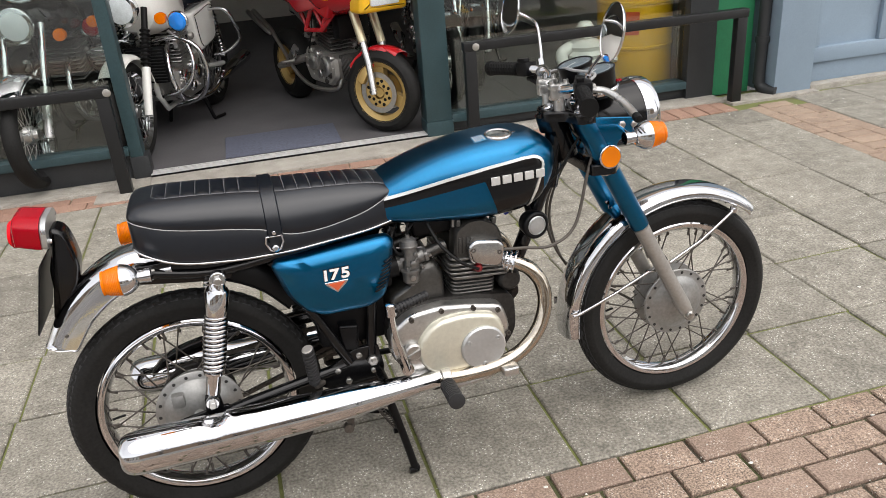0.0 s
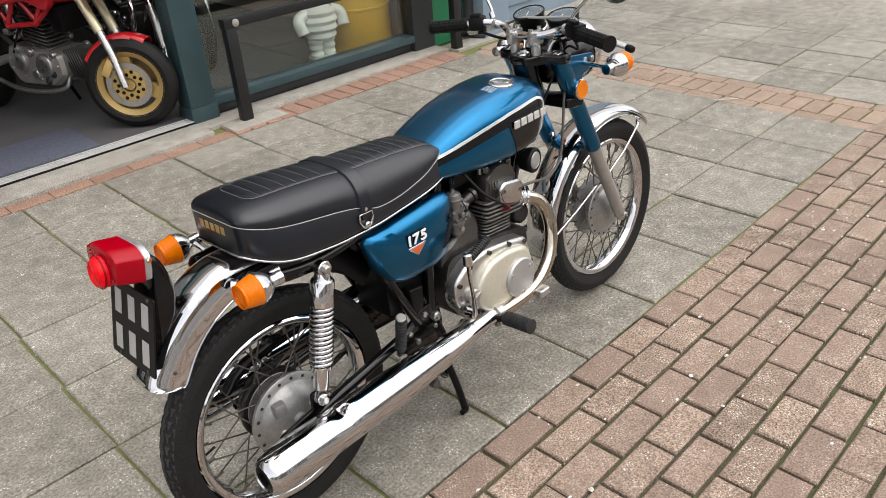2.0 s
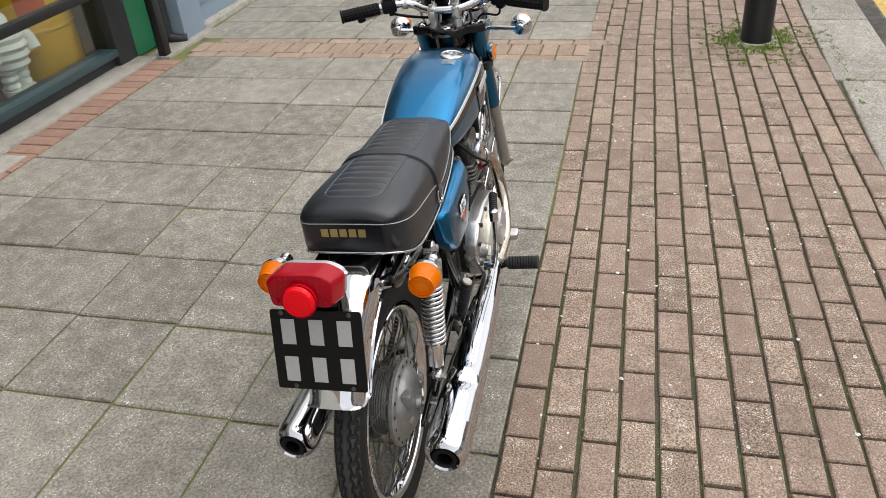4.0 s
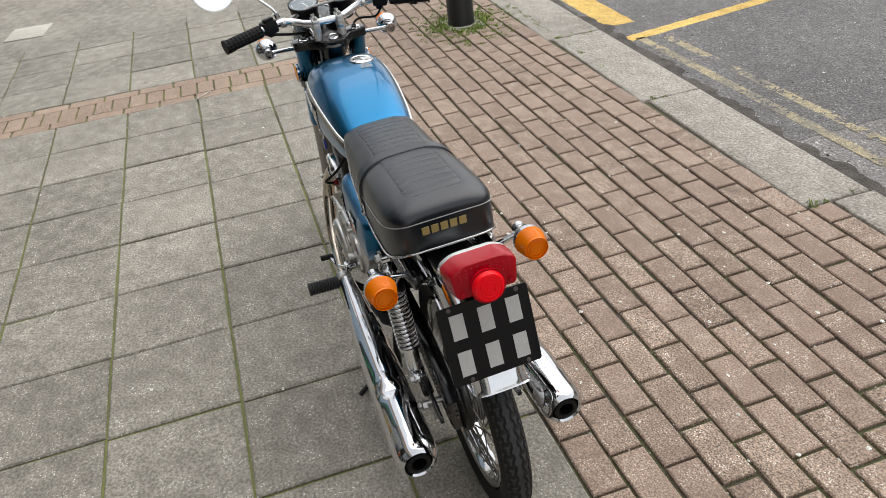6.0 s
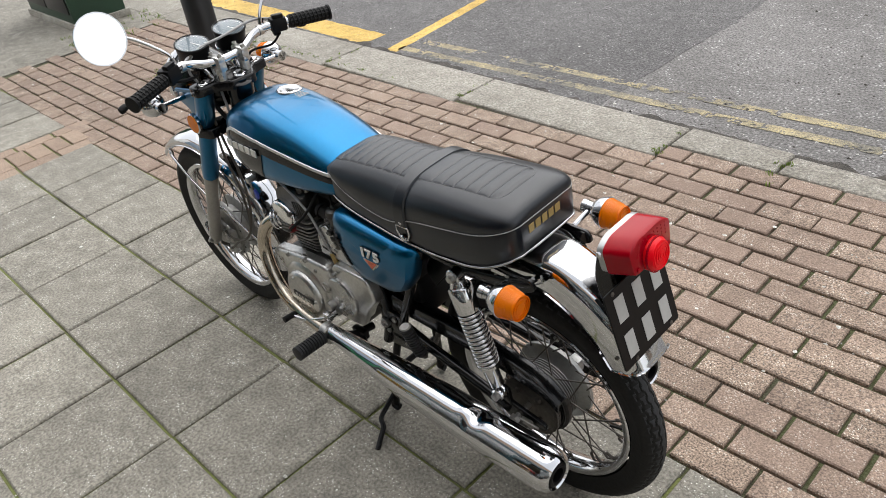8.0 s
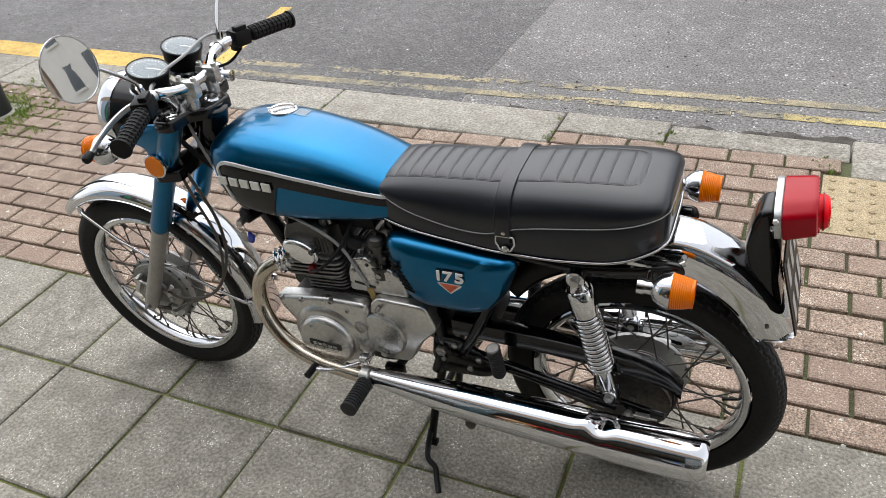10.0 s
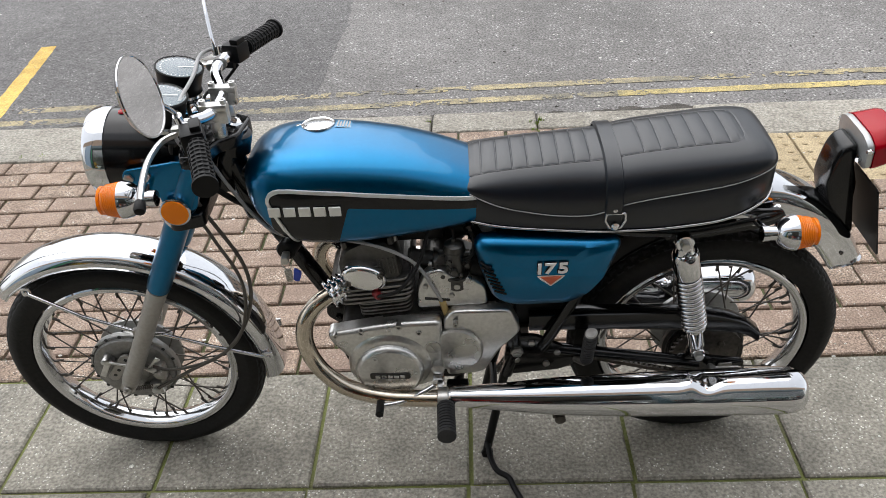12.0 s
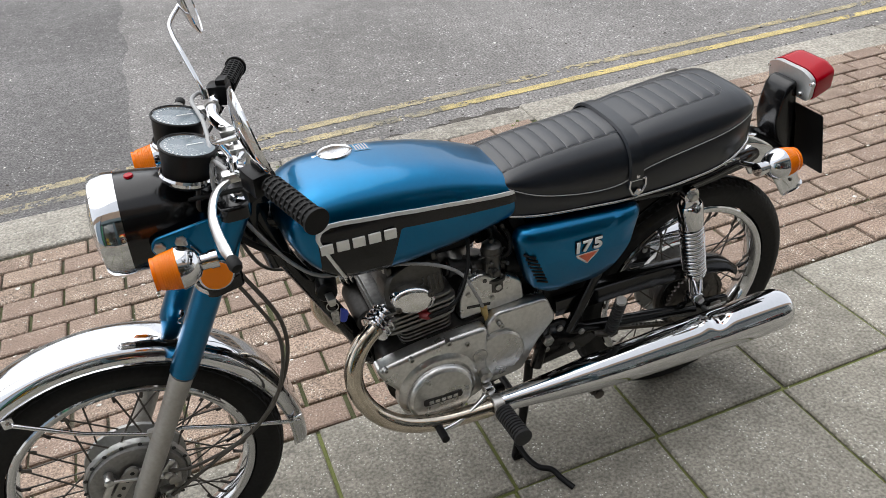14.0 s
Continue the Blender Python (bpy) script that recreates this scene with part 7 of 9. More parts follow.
    part("throttle_cable", tube(bmesh.new(), curve_pts([(0.550, yo, 0.665), (0.552, yo - s * 0.002, 0.690), (0.575, s * 0.060, 0.722)], 5), 0.0028, 8), M_RUBBER, eng, "black throttle cable")
    part("fuel_hose", tube(bmesh.new(), curve_pts([(0.535, yo + s * 0.006, 0.622), (0.516, yo + s * 0.012, 0.636), (0.512, yo - s * 0.004, 0.668), (0.540, s * 0.050, 0.705)], 5), 0.0042, 8), M_RUBBER, eng, "black fuel hose")
    bm = bmesh.new()
    rod(bm, (0.52, y, 0.59), (0.47, y, 0.585), 0.028, 16)
    part("intake_hose", bm, M_RUBBER, eng)


both(head_side)
bm = bmesh.new()
box(bm, (0.17, 0.165, 0.15), Matrix.Translation((0.385, 0, 0.60)), 0.02)
box(bm, (0.06, 0.15, 0.09), Matrix.Translation((0.475, 0, 0.585)), 0.012)
part("air_box", bm, M_SATIN, bike, "black air box and battery case")
part("ignition_coil", box(bmesh.new(), (0.19, 0.11, 0.045), Matrix.Translation((0.665, 0, 0.668)), 0.012), M_SATIN, bike, "black ignition coils under the tank")
part("relay", slab(bmesh.new(), rounded([(0.356, 0.474), (0.404, 0.467), (0.399, 0.400), (0.362, 0.404)], 0.006), -0.045, -0.095, 0.006), M_SATIN, bike, "square black relay")
bm = bmesh.new()
o = rounded([(0.630, 0.470), (0.628, 0.560), (0.606, 0.592), (0.580, 0.588), (0.536, 0.540), (0.492, 0.520), (0.476, 0.470)], 0.016)
loft(bm, [[(0.55 + (x - 0.55) * k, y, 0.47 + (z - 0.47) * k) for x, z in o] for y, k in ((-0.092, 0.86), (-0.086, 0.96), (-0.076, 1.0), (0.082, 1.0), (0.092, 0.96), (0.098, 0.88))])
case = part("upper_case", bm, M_CASE, eng, "grey cast alloy upper case")
part("case_cover", slab(bmesh.new(), rounded([(0.632, 0.505), (0.628, 0.560), (0.610, 0.600), (0.578, 0.607), (0.556, 0.588), (0.520, 0.582), (0.492, 0.560), (0.486, 0.510)], 0.010), 0.080, 0.102, 0.006, 3), M_ALLOY, case, "bright cast alloy case side")
# added block that closes the see-through gap with black
part("gap_block", box(bmesh.new(), (0.17, 0.13, 0.13), Matrix.Translation((0.395, 0, 0.470)), 0.015), M_SATIN, bike, "black block filling the gap behind the engine")
for x, z in ((0.612, 0.566), (0.500, 0.497), (0.560, 0.540)):
    part("case_bolt", bolt(bmesh.new(), (x, 0.101, z), (0, 1, 0), 0.006, 0.006), M_STEEL, case)
part("case_rib", box(bmesh.new(), (0.052, 0.004, 0.007), Matrix.Translation((0.590, 0.1015, 0.530)) @ pose(0, 0, 0, 0, -8, 0), 0.001, 1), M_SOOTSHADE, case)
bm = bmesh.new()
lathe(bm, [(0.022, -0.066), (0.028, -0.060), (0.03, -0.050), (0.03, 0.056), (0.026, 0.06)], (0.795, -0.035, 0.505), (0, 1, 0), 20)
part("starter_motor", bm, M_ALLOY_DARK, eng)
bm = bmesh.new()
slab(bm, rounded([(0.79, 0.49), (0.835, 0.478), (0.842, 0.43), (0.80, 0.39), (0.775, 0.40), (0.775, 0.47)], 0.012), -0.03, 0.03, 0.003)
for s in (1, -1):
    for x, z in ((0.825, 0.468), (0.815, 0.425)):
        bolt(bm, (x, s * 0.03, z), (0, s, 0), 0.008, 0.006)
part("engine_mount", bm, M_BLACKPAINT, bike)

# gear lever and brake pedal
bm = bmesh.new()
lathe(bm, [(0.012, -0.014), (0.012, 0.014)], (0.598, 0.150, 0.345), (0, 1, 0), 14)
box(bm, (0.022, 0.018, 0.026), Matrix.Translation((0.600, 0.158, 0.345)), 0.004)
tube(bm, curve_pts([(0.602, 0.160, 0.340), (0.630, 0.172, 0.330), (0.675, 0.185, 0.316), (0.715, 0.192, 0.314), (0.724, 0.190, 0.316)], 5), 0.0058, 10)
gear = part("gear_lever", bm, M_CHROME, bike, "chrome gear lever with a rubber tip")
part("toe_rubber", rod(bmesh.new(), (0.724, 0.186, 0.316), (0.724, 0.222, 0.319), 0.0085, 14), M_RUBBER, gear)
bm = bmesh.new()
tube(bm, curve_pts([(0.545, -0.10, 0.268), (0.58, -0.13, 0.268), (0.64, -0.150, 0.275), (0.70, -0.163, 0.290), (0.742, -0.170, 0.310)], 5), 0.007, 10)
slab(bm, rounded([(0.728, -0.158), (0.728, -0.206), (0.770, -0.206), (0.770, -0.158)], 0.010), 0.302, 0.321, 0.005, plane="xy")
part("brake_pedal", bm, M_ALLOY, bike, "dull bright brake pedal")
bm = bmesh.new()
tube(bm, [(0.52, -0.11, 0.31), (0.30, -0.118, 0.285), (0.02, -0.118, 0.245)], 0.003, 8)
tube(bm, [(0.02, -0.118, 0.245), (-0.02, -0.112, 0.25)], 0.006, 8)
part("brake_rod", bm, M_STEEL, bike)

# centre stand and prop
bm = bmesh.new()
for s in (1, -1):
    tube(bm, curve_pts([(0.45, s * 0.06, 0.275), (0.465, s * 0.075, 0.20), (0.485, s * 0.088, 0.10), (0.500, s * 0.092, 0.018)], 4), 0.0105, 10)
    tube(bm, curve_pts([(0.500, s * 0.092, 0.022), (0.505, s * 0.094, 0.010), (0.485, s * 0.094, 0.010)], 3), 0.011, 8, flat=0.7)
rod(bm, (0.475, 0.082, 0.15), (0.475, -0.082, 0.15), 0.009, 10)
tube(bm, curve_pts([(0.498, 0.092, 0.055), (0.492, 0.130, 0.040), (0.478, 0.165, 0.036), (0.452, 0.182, 0.032), (0.440, 0.205, 0.022), (0.423, 0.236, 0.012)], 5), 0.0072, 8)
stand = part("centre_stand", bm, M_SATIN, bike, "black centre stand let down")
bm = bmesh.new()
pts = [Vector((0.40, -0.055, 0.26)) + Vector((0.07, -0.005, -0.13)) * t + Vector((math.cos(t * 120) * 0.008, math.sin(t * 120) * 0.008, 0)) for t in [k / 160 for k in range(161)]]
tube(bm, pts, 0.0018, 5)
part("stand_spring", bm, M_SPOKE, stand)
bm = bmesh.new()
tube(bm, curve_pts([(0.555, 0.105, 0.262), (0.50, 0.125, 0.255), (0.42, 0.142, 0.247), (0.355, 0.158, 0.238), (0.335, 0.170, 0.232)], 5), 0.0085, 10)
box(bm, (0.05, 0.02, 0.03), Matrix.Translation((0.56, 0.10, 0.265)), 0.006)
part("side_stand", bm, M_SATIN, bike, "black side stand folded up")

# horn, lock, key
bm = lathe(bmesh.new(), [(0.018, -0.045), (0.030, -0.038), (0.034, -0.018), (0.036, -0.004), (0.034, 0.0), (0.030, 0.002), (0.024, 0.0005), (0.0, 0.0)], (0.876, -0.088, 0.632), (0.15, -1, 0), 32)
horn = part("horn", bm, M_SATIN, bike, "round black horn with a bright grille")
part("horn_face", lathe(bmesh.new(), [(0.0245, 0.0), (0.0245, 0.0015), (0.022, 0.003), (0.0205, 0.0015), (0.020, 0.003), (0.0, 0.0050)], (0.876, -0.088, 0.632), (0.15, -1, 0), 32), M_SILVER, horn)
part("horn_arm", rod(bmesh.new(), (0.876, -0.05, 0.64), (0.885, 0.0, 0.66), 0.008, 8), M_SATIN, horn)
bm = lathe(bmesh.new(), [(0.020, -0.03), (0.020, 0.010), (0.016, 0.014), (0.0, 0.014)], (0.882, 0.072, 0.655), (0.2, 1, 0.1), 20)
rod(bm, (0.882, 0.05, 0.655), (0.885, 0.0, 0.67), 0.01, 8)
lock = part("ignition_lock", bm, M_SATIN, bike, "black ignition lock with its key in")
bm = bmesh.new()
slab(bm, rounded([(0.876, 0.645), (0.888, 0.645), (0.890, 0.660), (0.874, 0.660)], 0.004), 0.088, 0.112, 0.001)
ring(bm, [(0.010, -0.0008), (0.0116, -0.0008), (0.0116, 0.0008), (0.010, 0.0008)], (0.882, 0.106, 0.640), (0.3, 1, 0), 24)
part("key", bm, M_STEEL, lock, "steel key on a ring")
M_TAGBLUE = surface("blue_key_tag", (0.02, 0.05, 0.38), rough=0.35, var=0.1, bump=0.02)
bm = bmesh.new()
slab(bm, rounded([(0.868, 0.632), (0.874, 0.602), (0.862, 0.598), (0.854, 0.620)], 0.005), 0.104, 0.110, 0.001)
part("key_tag", bm, M_TAGBLUE, lock, "blue plastic key tag")
bm = bmesh.new()
slab(bm, rounded([(0.888, 0.630), (0.886, 0.600), (0.874, 0.600), (0.873, 0.630)], 0.003), 0.108, 0.111, 0.0006)
part("key_tag", bm, M_CEMENT, lock, "pale key tag")

# -- cables --
CABLES = [
    ("brake_cable", [(1.00, 0.118, 0.955), (1.03, 0.06, 0.97), (1.06, 0.02, 0.93), (1.07, 0.05, 0.80), (1.02, 0.085, 0.70), (0.985, 0.09, 0.58), (1.02, 0.085, 0.44), (1.10, 0.080, 0.36), (1.20, 0.075, 0.325), (1.25, 0.068, 0.33)], 0.0036, M_CABLE),
    ("speedometer_cable", [(1.05, 0.056, 0.925), (1.06, 0.06, 0.86), (1.03, 0.07, 0.76), (0.975, 0.08, 0.62), (0.99, 0.083, 0.50), (1.06, 0.082, 0.39), (1.16, 0.078, 0.325), (1.265, 0.062, 0.25)], 0.0040, M_CABLE),
    ("clutch_cable", [(0.996, 0.122, 0.955), (1.02, 0.08, 0.968), (1.03, 0.03, 0.93), (0.98, 0.045, 0.80), (0.90, 0.075, 0.70), (0.80, 0.085, 0.688), (0.70, 0.10, 0.672), (0.63, 0.105, 0.63), (0.595, 0.105, 0.56), (0.580, 0.102, 0.52)], 0.0036, M_PIPING),
    ("throttle_cable", [(0.968, -0.165, 0.945), (1.0, -0.15, 0.915), (1.03, -0.09, 0.905), (1.0, -0.06, 0.82), (0.91, -0.06, 0.72), (0.75, -0.05, 0.70), (0.60, -0.06, 0.70), (0.55, -0.085, 0.68)], 0.0033, M_RUBBER),
    ("tachometer_cable", [(1.05, -0.056, 0.925), (1.05, -0.07, 0.84), (1.01, -0.09, 0.73), (0.97, -0.105, 0.62), (0.90, -0.118, 0.585), (0.82, -0.12, 0.595), (0.765, -0.115, 0.600)], 0.0040, M_CABLE),
    ("wiring", [(1.08, 0.03, 0.88), (1.03, 0.055, 0.83), (0.98, 0.05, 0.77), (0.93, 0.05, 0.73), (0.90, 0.06, 0.68)], 0.0060, M_RUBBER),
    ("wiring", [(0.97, 0.165, 0.945), (0.985, 0.12, 0.93), (1.02, 0.09, 0.915), (1.06, 0.06, 0.90), (1.10, 0.03, 0.88)], 0.0042, M_RUBBER),
    ("throttle_cable", [(0.985, -0.165, 0.985), (1.02, -0.12, 0.99), (1.015, -0.03, 0.985), (1.02, 0.06, 0.975), (1.03, 0.09, 0.93), (1.02, 0.06, 0.86)], 0.0036, M_PIPING)]
for name, pts, r, mt in CABLES:
    part(name, tube(bmesh.new(), curve_pts(pts, 7), r, 8), mt, bike, "thin grey cable" if mt is M_PIPING else "black cable")
bm = bmesh.new()
rod(bm, (0.580, 0.102, 0.525), (0.574, 0.100, 0.488), 0.0075, 10)
part("cable_adjuster", bm, M_GOLD, bike, "brass cable adjuster")


# ---- bikes on show inside the shop ----
M_SHOWRED = surface("glossy_red_paint", (0.52, 0.012, 0.018), rough=0.25, var=0.06, bump=0.0, coat=0.8)
M_SHOWYELLOW = surface("glossy_yellow_paint", (0.75, 0.42, 0.015), rough=0.3, var=0.08, bump=0.0, coat=0.6)
M_SHOWWHITE = surface("ivory_white_paint", (0.78, 0.78, 0.74), rough=0.3, var=0.06, bump=0.0, coat=0.6)
M_GOLDWHEEL = surface("gold_painted_alloy", (0.50, 0.345, 0.125), rough=0.35, metal=0.35, var=0.12, bump=0.02)
M_IVORY = surface("pale_gold_fork_alloy", (0.58, 0.52, 0.36), rough=0.3, metal=0.6, var=0.1, bump=0.02)
M_SHOWBLUE = surface("clear_blue_glass", (0.015, 0.24, 0.80), rough=0.1, var=0.05, bump=0.0, coat=1.0)
M_SHOWTEAL = surface("faded_teal_paint", (0.03, 0.16, 0.16), rough=0.4, var=0.1, bump=0.0, coat=0.4)
M_SHOWGREY = surface("silver_grey_paint", (0.30, 0.31, 0.32), rough=0.35, metal=0.4, var=0.1, bump=0.0, coat=0.5)
M_CLEARLAMP = surface("pale_lamp_glass", (0.62, 0.66, 0.68), rough=0.12, var=0.15, scale=40, bump=0.1, coat=1.0)


def show_wheel(parent, name, at, R, w, rim_mat, spoked, turn=0.0, disc=False):
    hub = part(name, lathe(bmesh.new(), [(0.0, -0.05), (0.03, -0.05), (0.035, -0.03), (0.05, -0.02), (0.05, 0.02), (0.035, 0.03), (0.03, 0.05), (0.0, 0.05)], (0, 0, 0), (0, 1, 0), 24), rim_mat if not spoked else M_ALLOY, parent)
    hub.location, hub.rotation_euler = at, (0, 0, radians(turn))
    r0 = R - w * 0.72
    part("tyre", ring(bmesh.new(), [(r0, -w * 0.42), (r0 + w * 0.3, -w * 0.52), (R - w * 0.16, -w * 0.40), (R - 0.004, -w * 0.18), (R, 0), (R - 0.004, w * 0.18), (R - w * 0.16, w * 0.40), (r0 + w * 0.3, w * 0.52), (r0, w * 0.42)], (0, 0, 0), (0, 1, 0), 64), M_TYRE, hub)
    part("rim", ring(bmesh.new(), [(r0 - 0.03, -w * 0.25), (r0 + 0.006, -w * 0.44), (r0 + 0.006, w * 0.44), (r0 - 0.03, w * 0.25), (r0 - 0.035, 0)], (0, 0, 0), (0, 1, 0), 56), rim_mat, hub)
    if spoked:
        me = finish(rod(bmesh.new(), (0.045, 0.02, 0), ((r0 - 0.03) * math.cos(0.4), 0, (r0 - 0.03) * math.sin(0.4)), 0.002, 6), "spoke", M_STEEL)
        for k in range(24):
            o = new("spoke", me)
            o.parent = hub
            o.rotation_euler = (math.pi * (k % 2), radians(15 * k), 0)
    else:
        for k in range(3):
            bm = bmesh.new()
            slab(bm, [(0.03, -0.028), (r0 - 0.02, -0.040), (r0 - 0.02, 0.040), (0.03, 0.028)], -0.022, 0.022)
            bm.transform(Matrix.Rotation(radians(120 * k + 25), 4, "Y"))
            part("spoke", bm, rim_mat, hub)
    if disc:
        for s in (-1, 1):
            bm = bmesh.new()
            y = s * 0.055
            ring(bm, [(0.094, -0.0025), (0.126, -0.0025), (0.126, 0.0025), (0.094, 0.0025)], (0, y, 0), (0, 1, 0), 48)
            d = part("brake_disc", bm, M_STEEL, hub, "drilled steel disc")
            bm = bmesh.new()
            ring(bm, [(0.040, -0.002), (0.093, -0.002), (0.093, 0.002), (0.040, 0.002)], (0, y, 0), (0, 1, 0), 40)
            part("disc_carrier", bm, M_GOLDWHEEL, hub)
            for k in range(16):
                a = 2 * math.pi * k / 16
                bm = bmesh.new()
                lathe(bm, [(0.010, 0.0), (0.010, 0.004), (0, 0.0042)], ((0.078 if k % 2 else 0.058) * math.cos(a), y + s * 0.001, (0.078 if k % 2 else 0.058) * math.sin(a)), (0, s, 0), 12)
                part("carrier_hole", bm, M_SATIN, hub)
    return hub


def show_bike(m, label, paint, rim, spoked=True, turn=0.0, disc=False, sport=False, name="motorcycle"):
    t = thing(name, label, "motorcycle", m, "bikes in the shop")
    R = 0.258 if sport else 0.30
    fxs = 1.36 if not sport else 1.315
    rot = Matrix.Translation((1.08, 0, 0.78)) @ Matrix.Rotation(radians(turn), 4, Vector((-0.42, 0, 0.907))) @ Matrix.Translation((-1.08, 0, -0.78))
    fw = rot @ Vector((fxs, 0, R))
    show_wheel(t, "front_wheel", fw, R, 0.105 if sport else 0.09, rim, spoked, turn, disc)
    show_wheel(t, "rear_wheel", (0, 0, R), R, 0.16 if sport else 0.11, rim, spoked)
    for s in (1, -1):
        bm = bmesh.new()
        tube(bm, [(fxs, s * 0.10, R - 0.02), (fxs - 0.05, s * 0.10, 0.42), (fxs - 0.10, s * 0.10, 0.54)], [0.020, 0.021, 0.021] if sport else [0.024, 0.026, 0.026], 14)
        bm.transform(rot)
        leg = part("fork_leg", bm, M_SHOWWHITE if paint is M_SHOWWHITE else M_ALLOY, t)
        bm = tube(bmesh.new(), [(fxs - 0.10, s * 0.10, 0.54), (fxs - 0.25, s * 0.10, 0.86)], 0.027 if sport else 0.019, 12)
        if paint is M_SHOWWHITE:
            for k in range(9):
                z = 0.56 + 0.022 * k
                lathe(bm, [(0.026, -0.007), (0.032, 0.0), (0.026, 0.007)], (fxs - 0.11 - 0.0103 * k, s * 0.10, z), (-0.42, 0, 0.9), 14)
        bm.transform(rot)
        part("stanchion", bm, M_RUBBER if paint is M_SHOWWHITE else M_IVORY if sport else M_CHROME, leg)
    g = []
    for k in range(25):
        a = radians(50 + 110 * k / 24) if not sport else radians(62 + 88 * k / 24)
        r = R + (0.018 if sport else 0.035)
        g.append((fxs + r * math.cos(a), R + r * math.sin(a), fxs, R))
    bm = guard(g, 0.062 if sport else 0.065, 0.03)
    bm.transform(rot)
    fender = part("front_mudguard", bm, paint if not spoked or paint is M_SHOWWHITE else M_CHROME, t)
    for s in (1, -1) if sport else ():
        bm = slab(bmesh.new(), rounded([(fxs - 0.22, 0.36), (fxs - 0.14, 0.46), (fxs + 0.02, 0.525), (fxs + 0.06, 0.50), (fxs - 0.02, 0.46), (fxs - 0.06, 0.34), (fxs - 0.10, 0.335), (fxs - 0.11, 0.42)], 0.012), s * 0.062, s * 0.072, 0.003)
        bm.transform(rot)
        part("side_panel", bm, paint, fender)
    bm = bmesh.new()
    rings = []
    sink = 0.05 if paint is M_SHOWWHITE else 0.0
    for x, w, lo, hi in ((0.52, 0.07, 0.78, 0.84), (0.57, 0.13, 0.74 - sink, 0.90), (0.72, 0.16, 0.72 - sink, 0.95), (0.92, 0.16, 0.72 - sink, 0.97), (1.03, 0.12, 0.76 - sink, 0.95), (1.07, 0.05, 0.82, 0.92)):
        rings.append([(x, w * math.copysign(abs(math.cos(2 * math.pi * k / 28)) ** 0.8, math.cos(2 * math.pi * k / 28)), (lo + hi) / 2 + (hi - lo) / 2 * math.copysign(abs(math.sin(2 * math.pi * k / 28)) ** 0.8, math.sin(2 * math.pi * k / 28))) for k in range(28)])
    part("fuel_tank", loft(bmesh.new(), rings), paint, t)
    bm = bmesh.new()
    slab(bm, rounded([(0.58, 0.80), (0.58, 0.74), (0.0, 0.77), (-0.15, 0.82), (-0.15, 0.86), (0.2, 0.86), (0.45, 0.81)], 0.03), -0.13, 0.13, 0.03, 3)
    part("seat", bm, M_VINYL, t)
    hi_z = 0.46 if sport else 0.50
    w = 0.12 if sport else 0.14
    eng = part("engine", loft(bmesh.new(), [[(0.70 + (x - 0.70) * k, y, 0.36 + (z - 0.36) * k) for x, z in rounded([(0.93, hi_z - 0.04), (0.93, 0.30), (0.83, 0.23), (0.52, 0.23), (0.44, 0.34), (0.50, hi_z)], 0.03)] for y, k in ((-w, 0.9), (-w + 0.02, 1), (w - 0.02, 1), (w, 0.9))]), M_FORK if sport else M_ALLOY if paint is M_SHOWWHITE else M_ALLOY_DARK, t)
    for k in range(9):
        bm = bmesh.new()
        box(bm, (0.20 - 0.004 * k, 0.28 if not sport else 0.17, 0.007), Matrix.Translation((0.72, 0, hi_z + 0.022 * k)) @ pose(0, 0, 0, 0, 12, 0), 0.002, 1)
        part("fin", bm, M_ALLOY if paint is M_SHOWWHITE else M_FINS, eng)
    if sport:
        for k in range(7):
            part("fin", box(bmesh.new(), (0.007, 0.16, 0.16), Matrix.Translation((0.93 + 0.02 * k, 0, 0.36)) @ pose(0, 0, 0, 0, -15, 0), 0.002, 1), M_CASE, eng)
    bm = box(bmesh.new(), (0.13, 0.20 if not sport else 0.12, 0.24), Matrix.Translation((0.725, 0, hi_z + 0.09)), 0.02)
    part("cylinder", bm, M_ALLOY_DARK, eng)
    rc = random.Random(int(abs(m.translation.x) * 1000))
    for s in (1, -1):
        for x, z, r, h in ((0.80, 0.36, 0.066, 0.03), (0.60, 0.37, 0.052, 0.024), (0.70, 0.30, 0.030, 0.020), (0.70, 0.43, 0.026, 0.026), (0.88, 0.42, 0.020, 0.02)):
            part("engine_cover", lathe(bmesh.new(), [(r, -0.01), (r, h * 0.7), (r * 0.86, h), (r * 0.5, h * 1.08), (0, h * 1.1)], (x, s * (w - 0.004), z), (0, s, 0), 26), M_CHROME if not sport else M_ALLOY, eng)
        for k in range(9):
            a = 2 * math.pi * k / 9
            part("cover_bolt", bolt(bmesh.new(), (0.69 + 0.20 * math.cos(a), s * (w - 0.004), 0.355 + 0.085 * math.sin(a)), (0, s, 0), 0.008, 0.01), M_STEEL, eng)
        part("carburettor", lathe(bmesh.new(), [(0.0, -0.05), (0.022, -0.048), (0.024, 0.0), (0.018, 0.01), (0.018, 0.05), (0, 0.052)], (0.58, s * 0.08, hi_z + 0.12), (0, 0, 1), 16), M_ALLOY, eng)
        part("hose", tube(bmesh.new(), curve_pts([(0.6, s * 0.09, 0.66), (0.68 + rc.uniform(-.05, .05), s * 0.15, 0.58), (0.62, s * 0.14, 0.48), (0.55, s * 0.12, 0.42)], 5), 0.006, 8), M_RUBBER, eng)
        ye = 0.15 if sport else 0.20
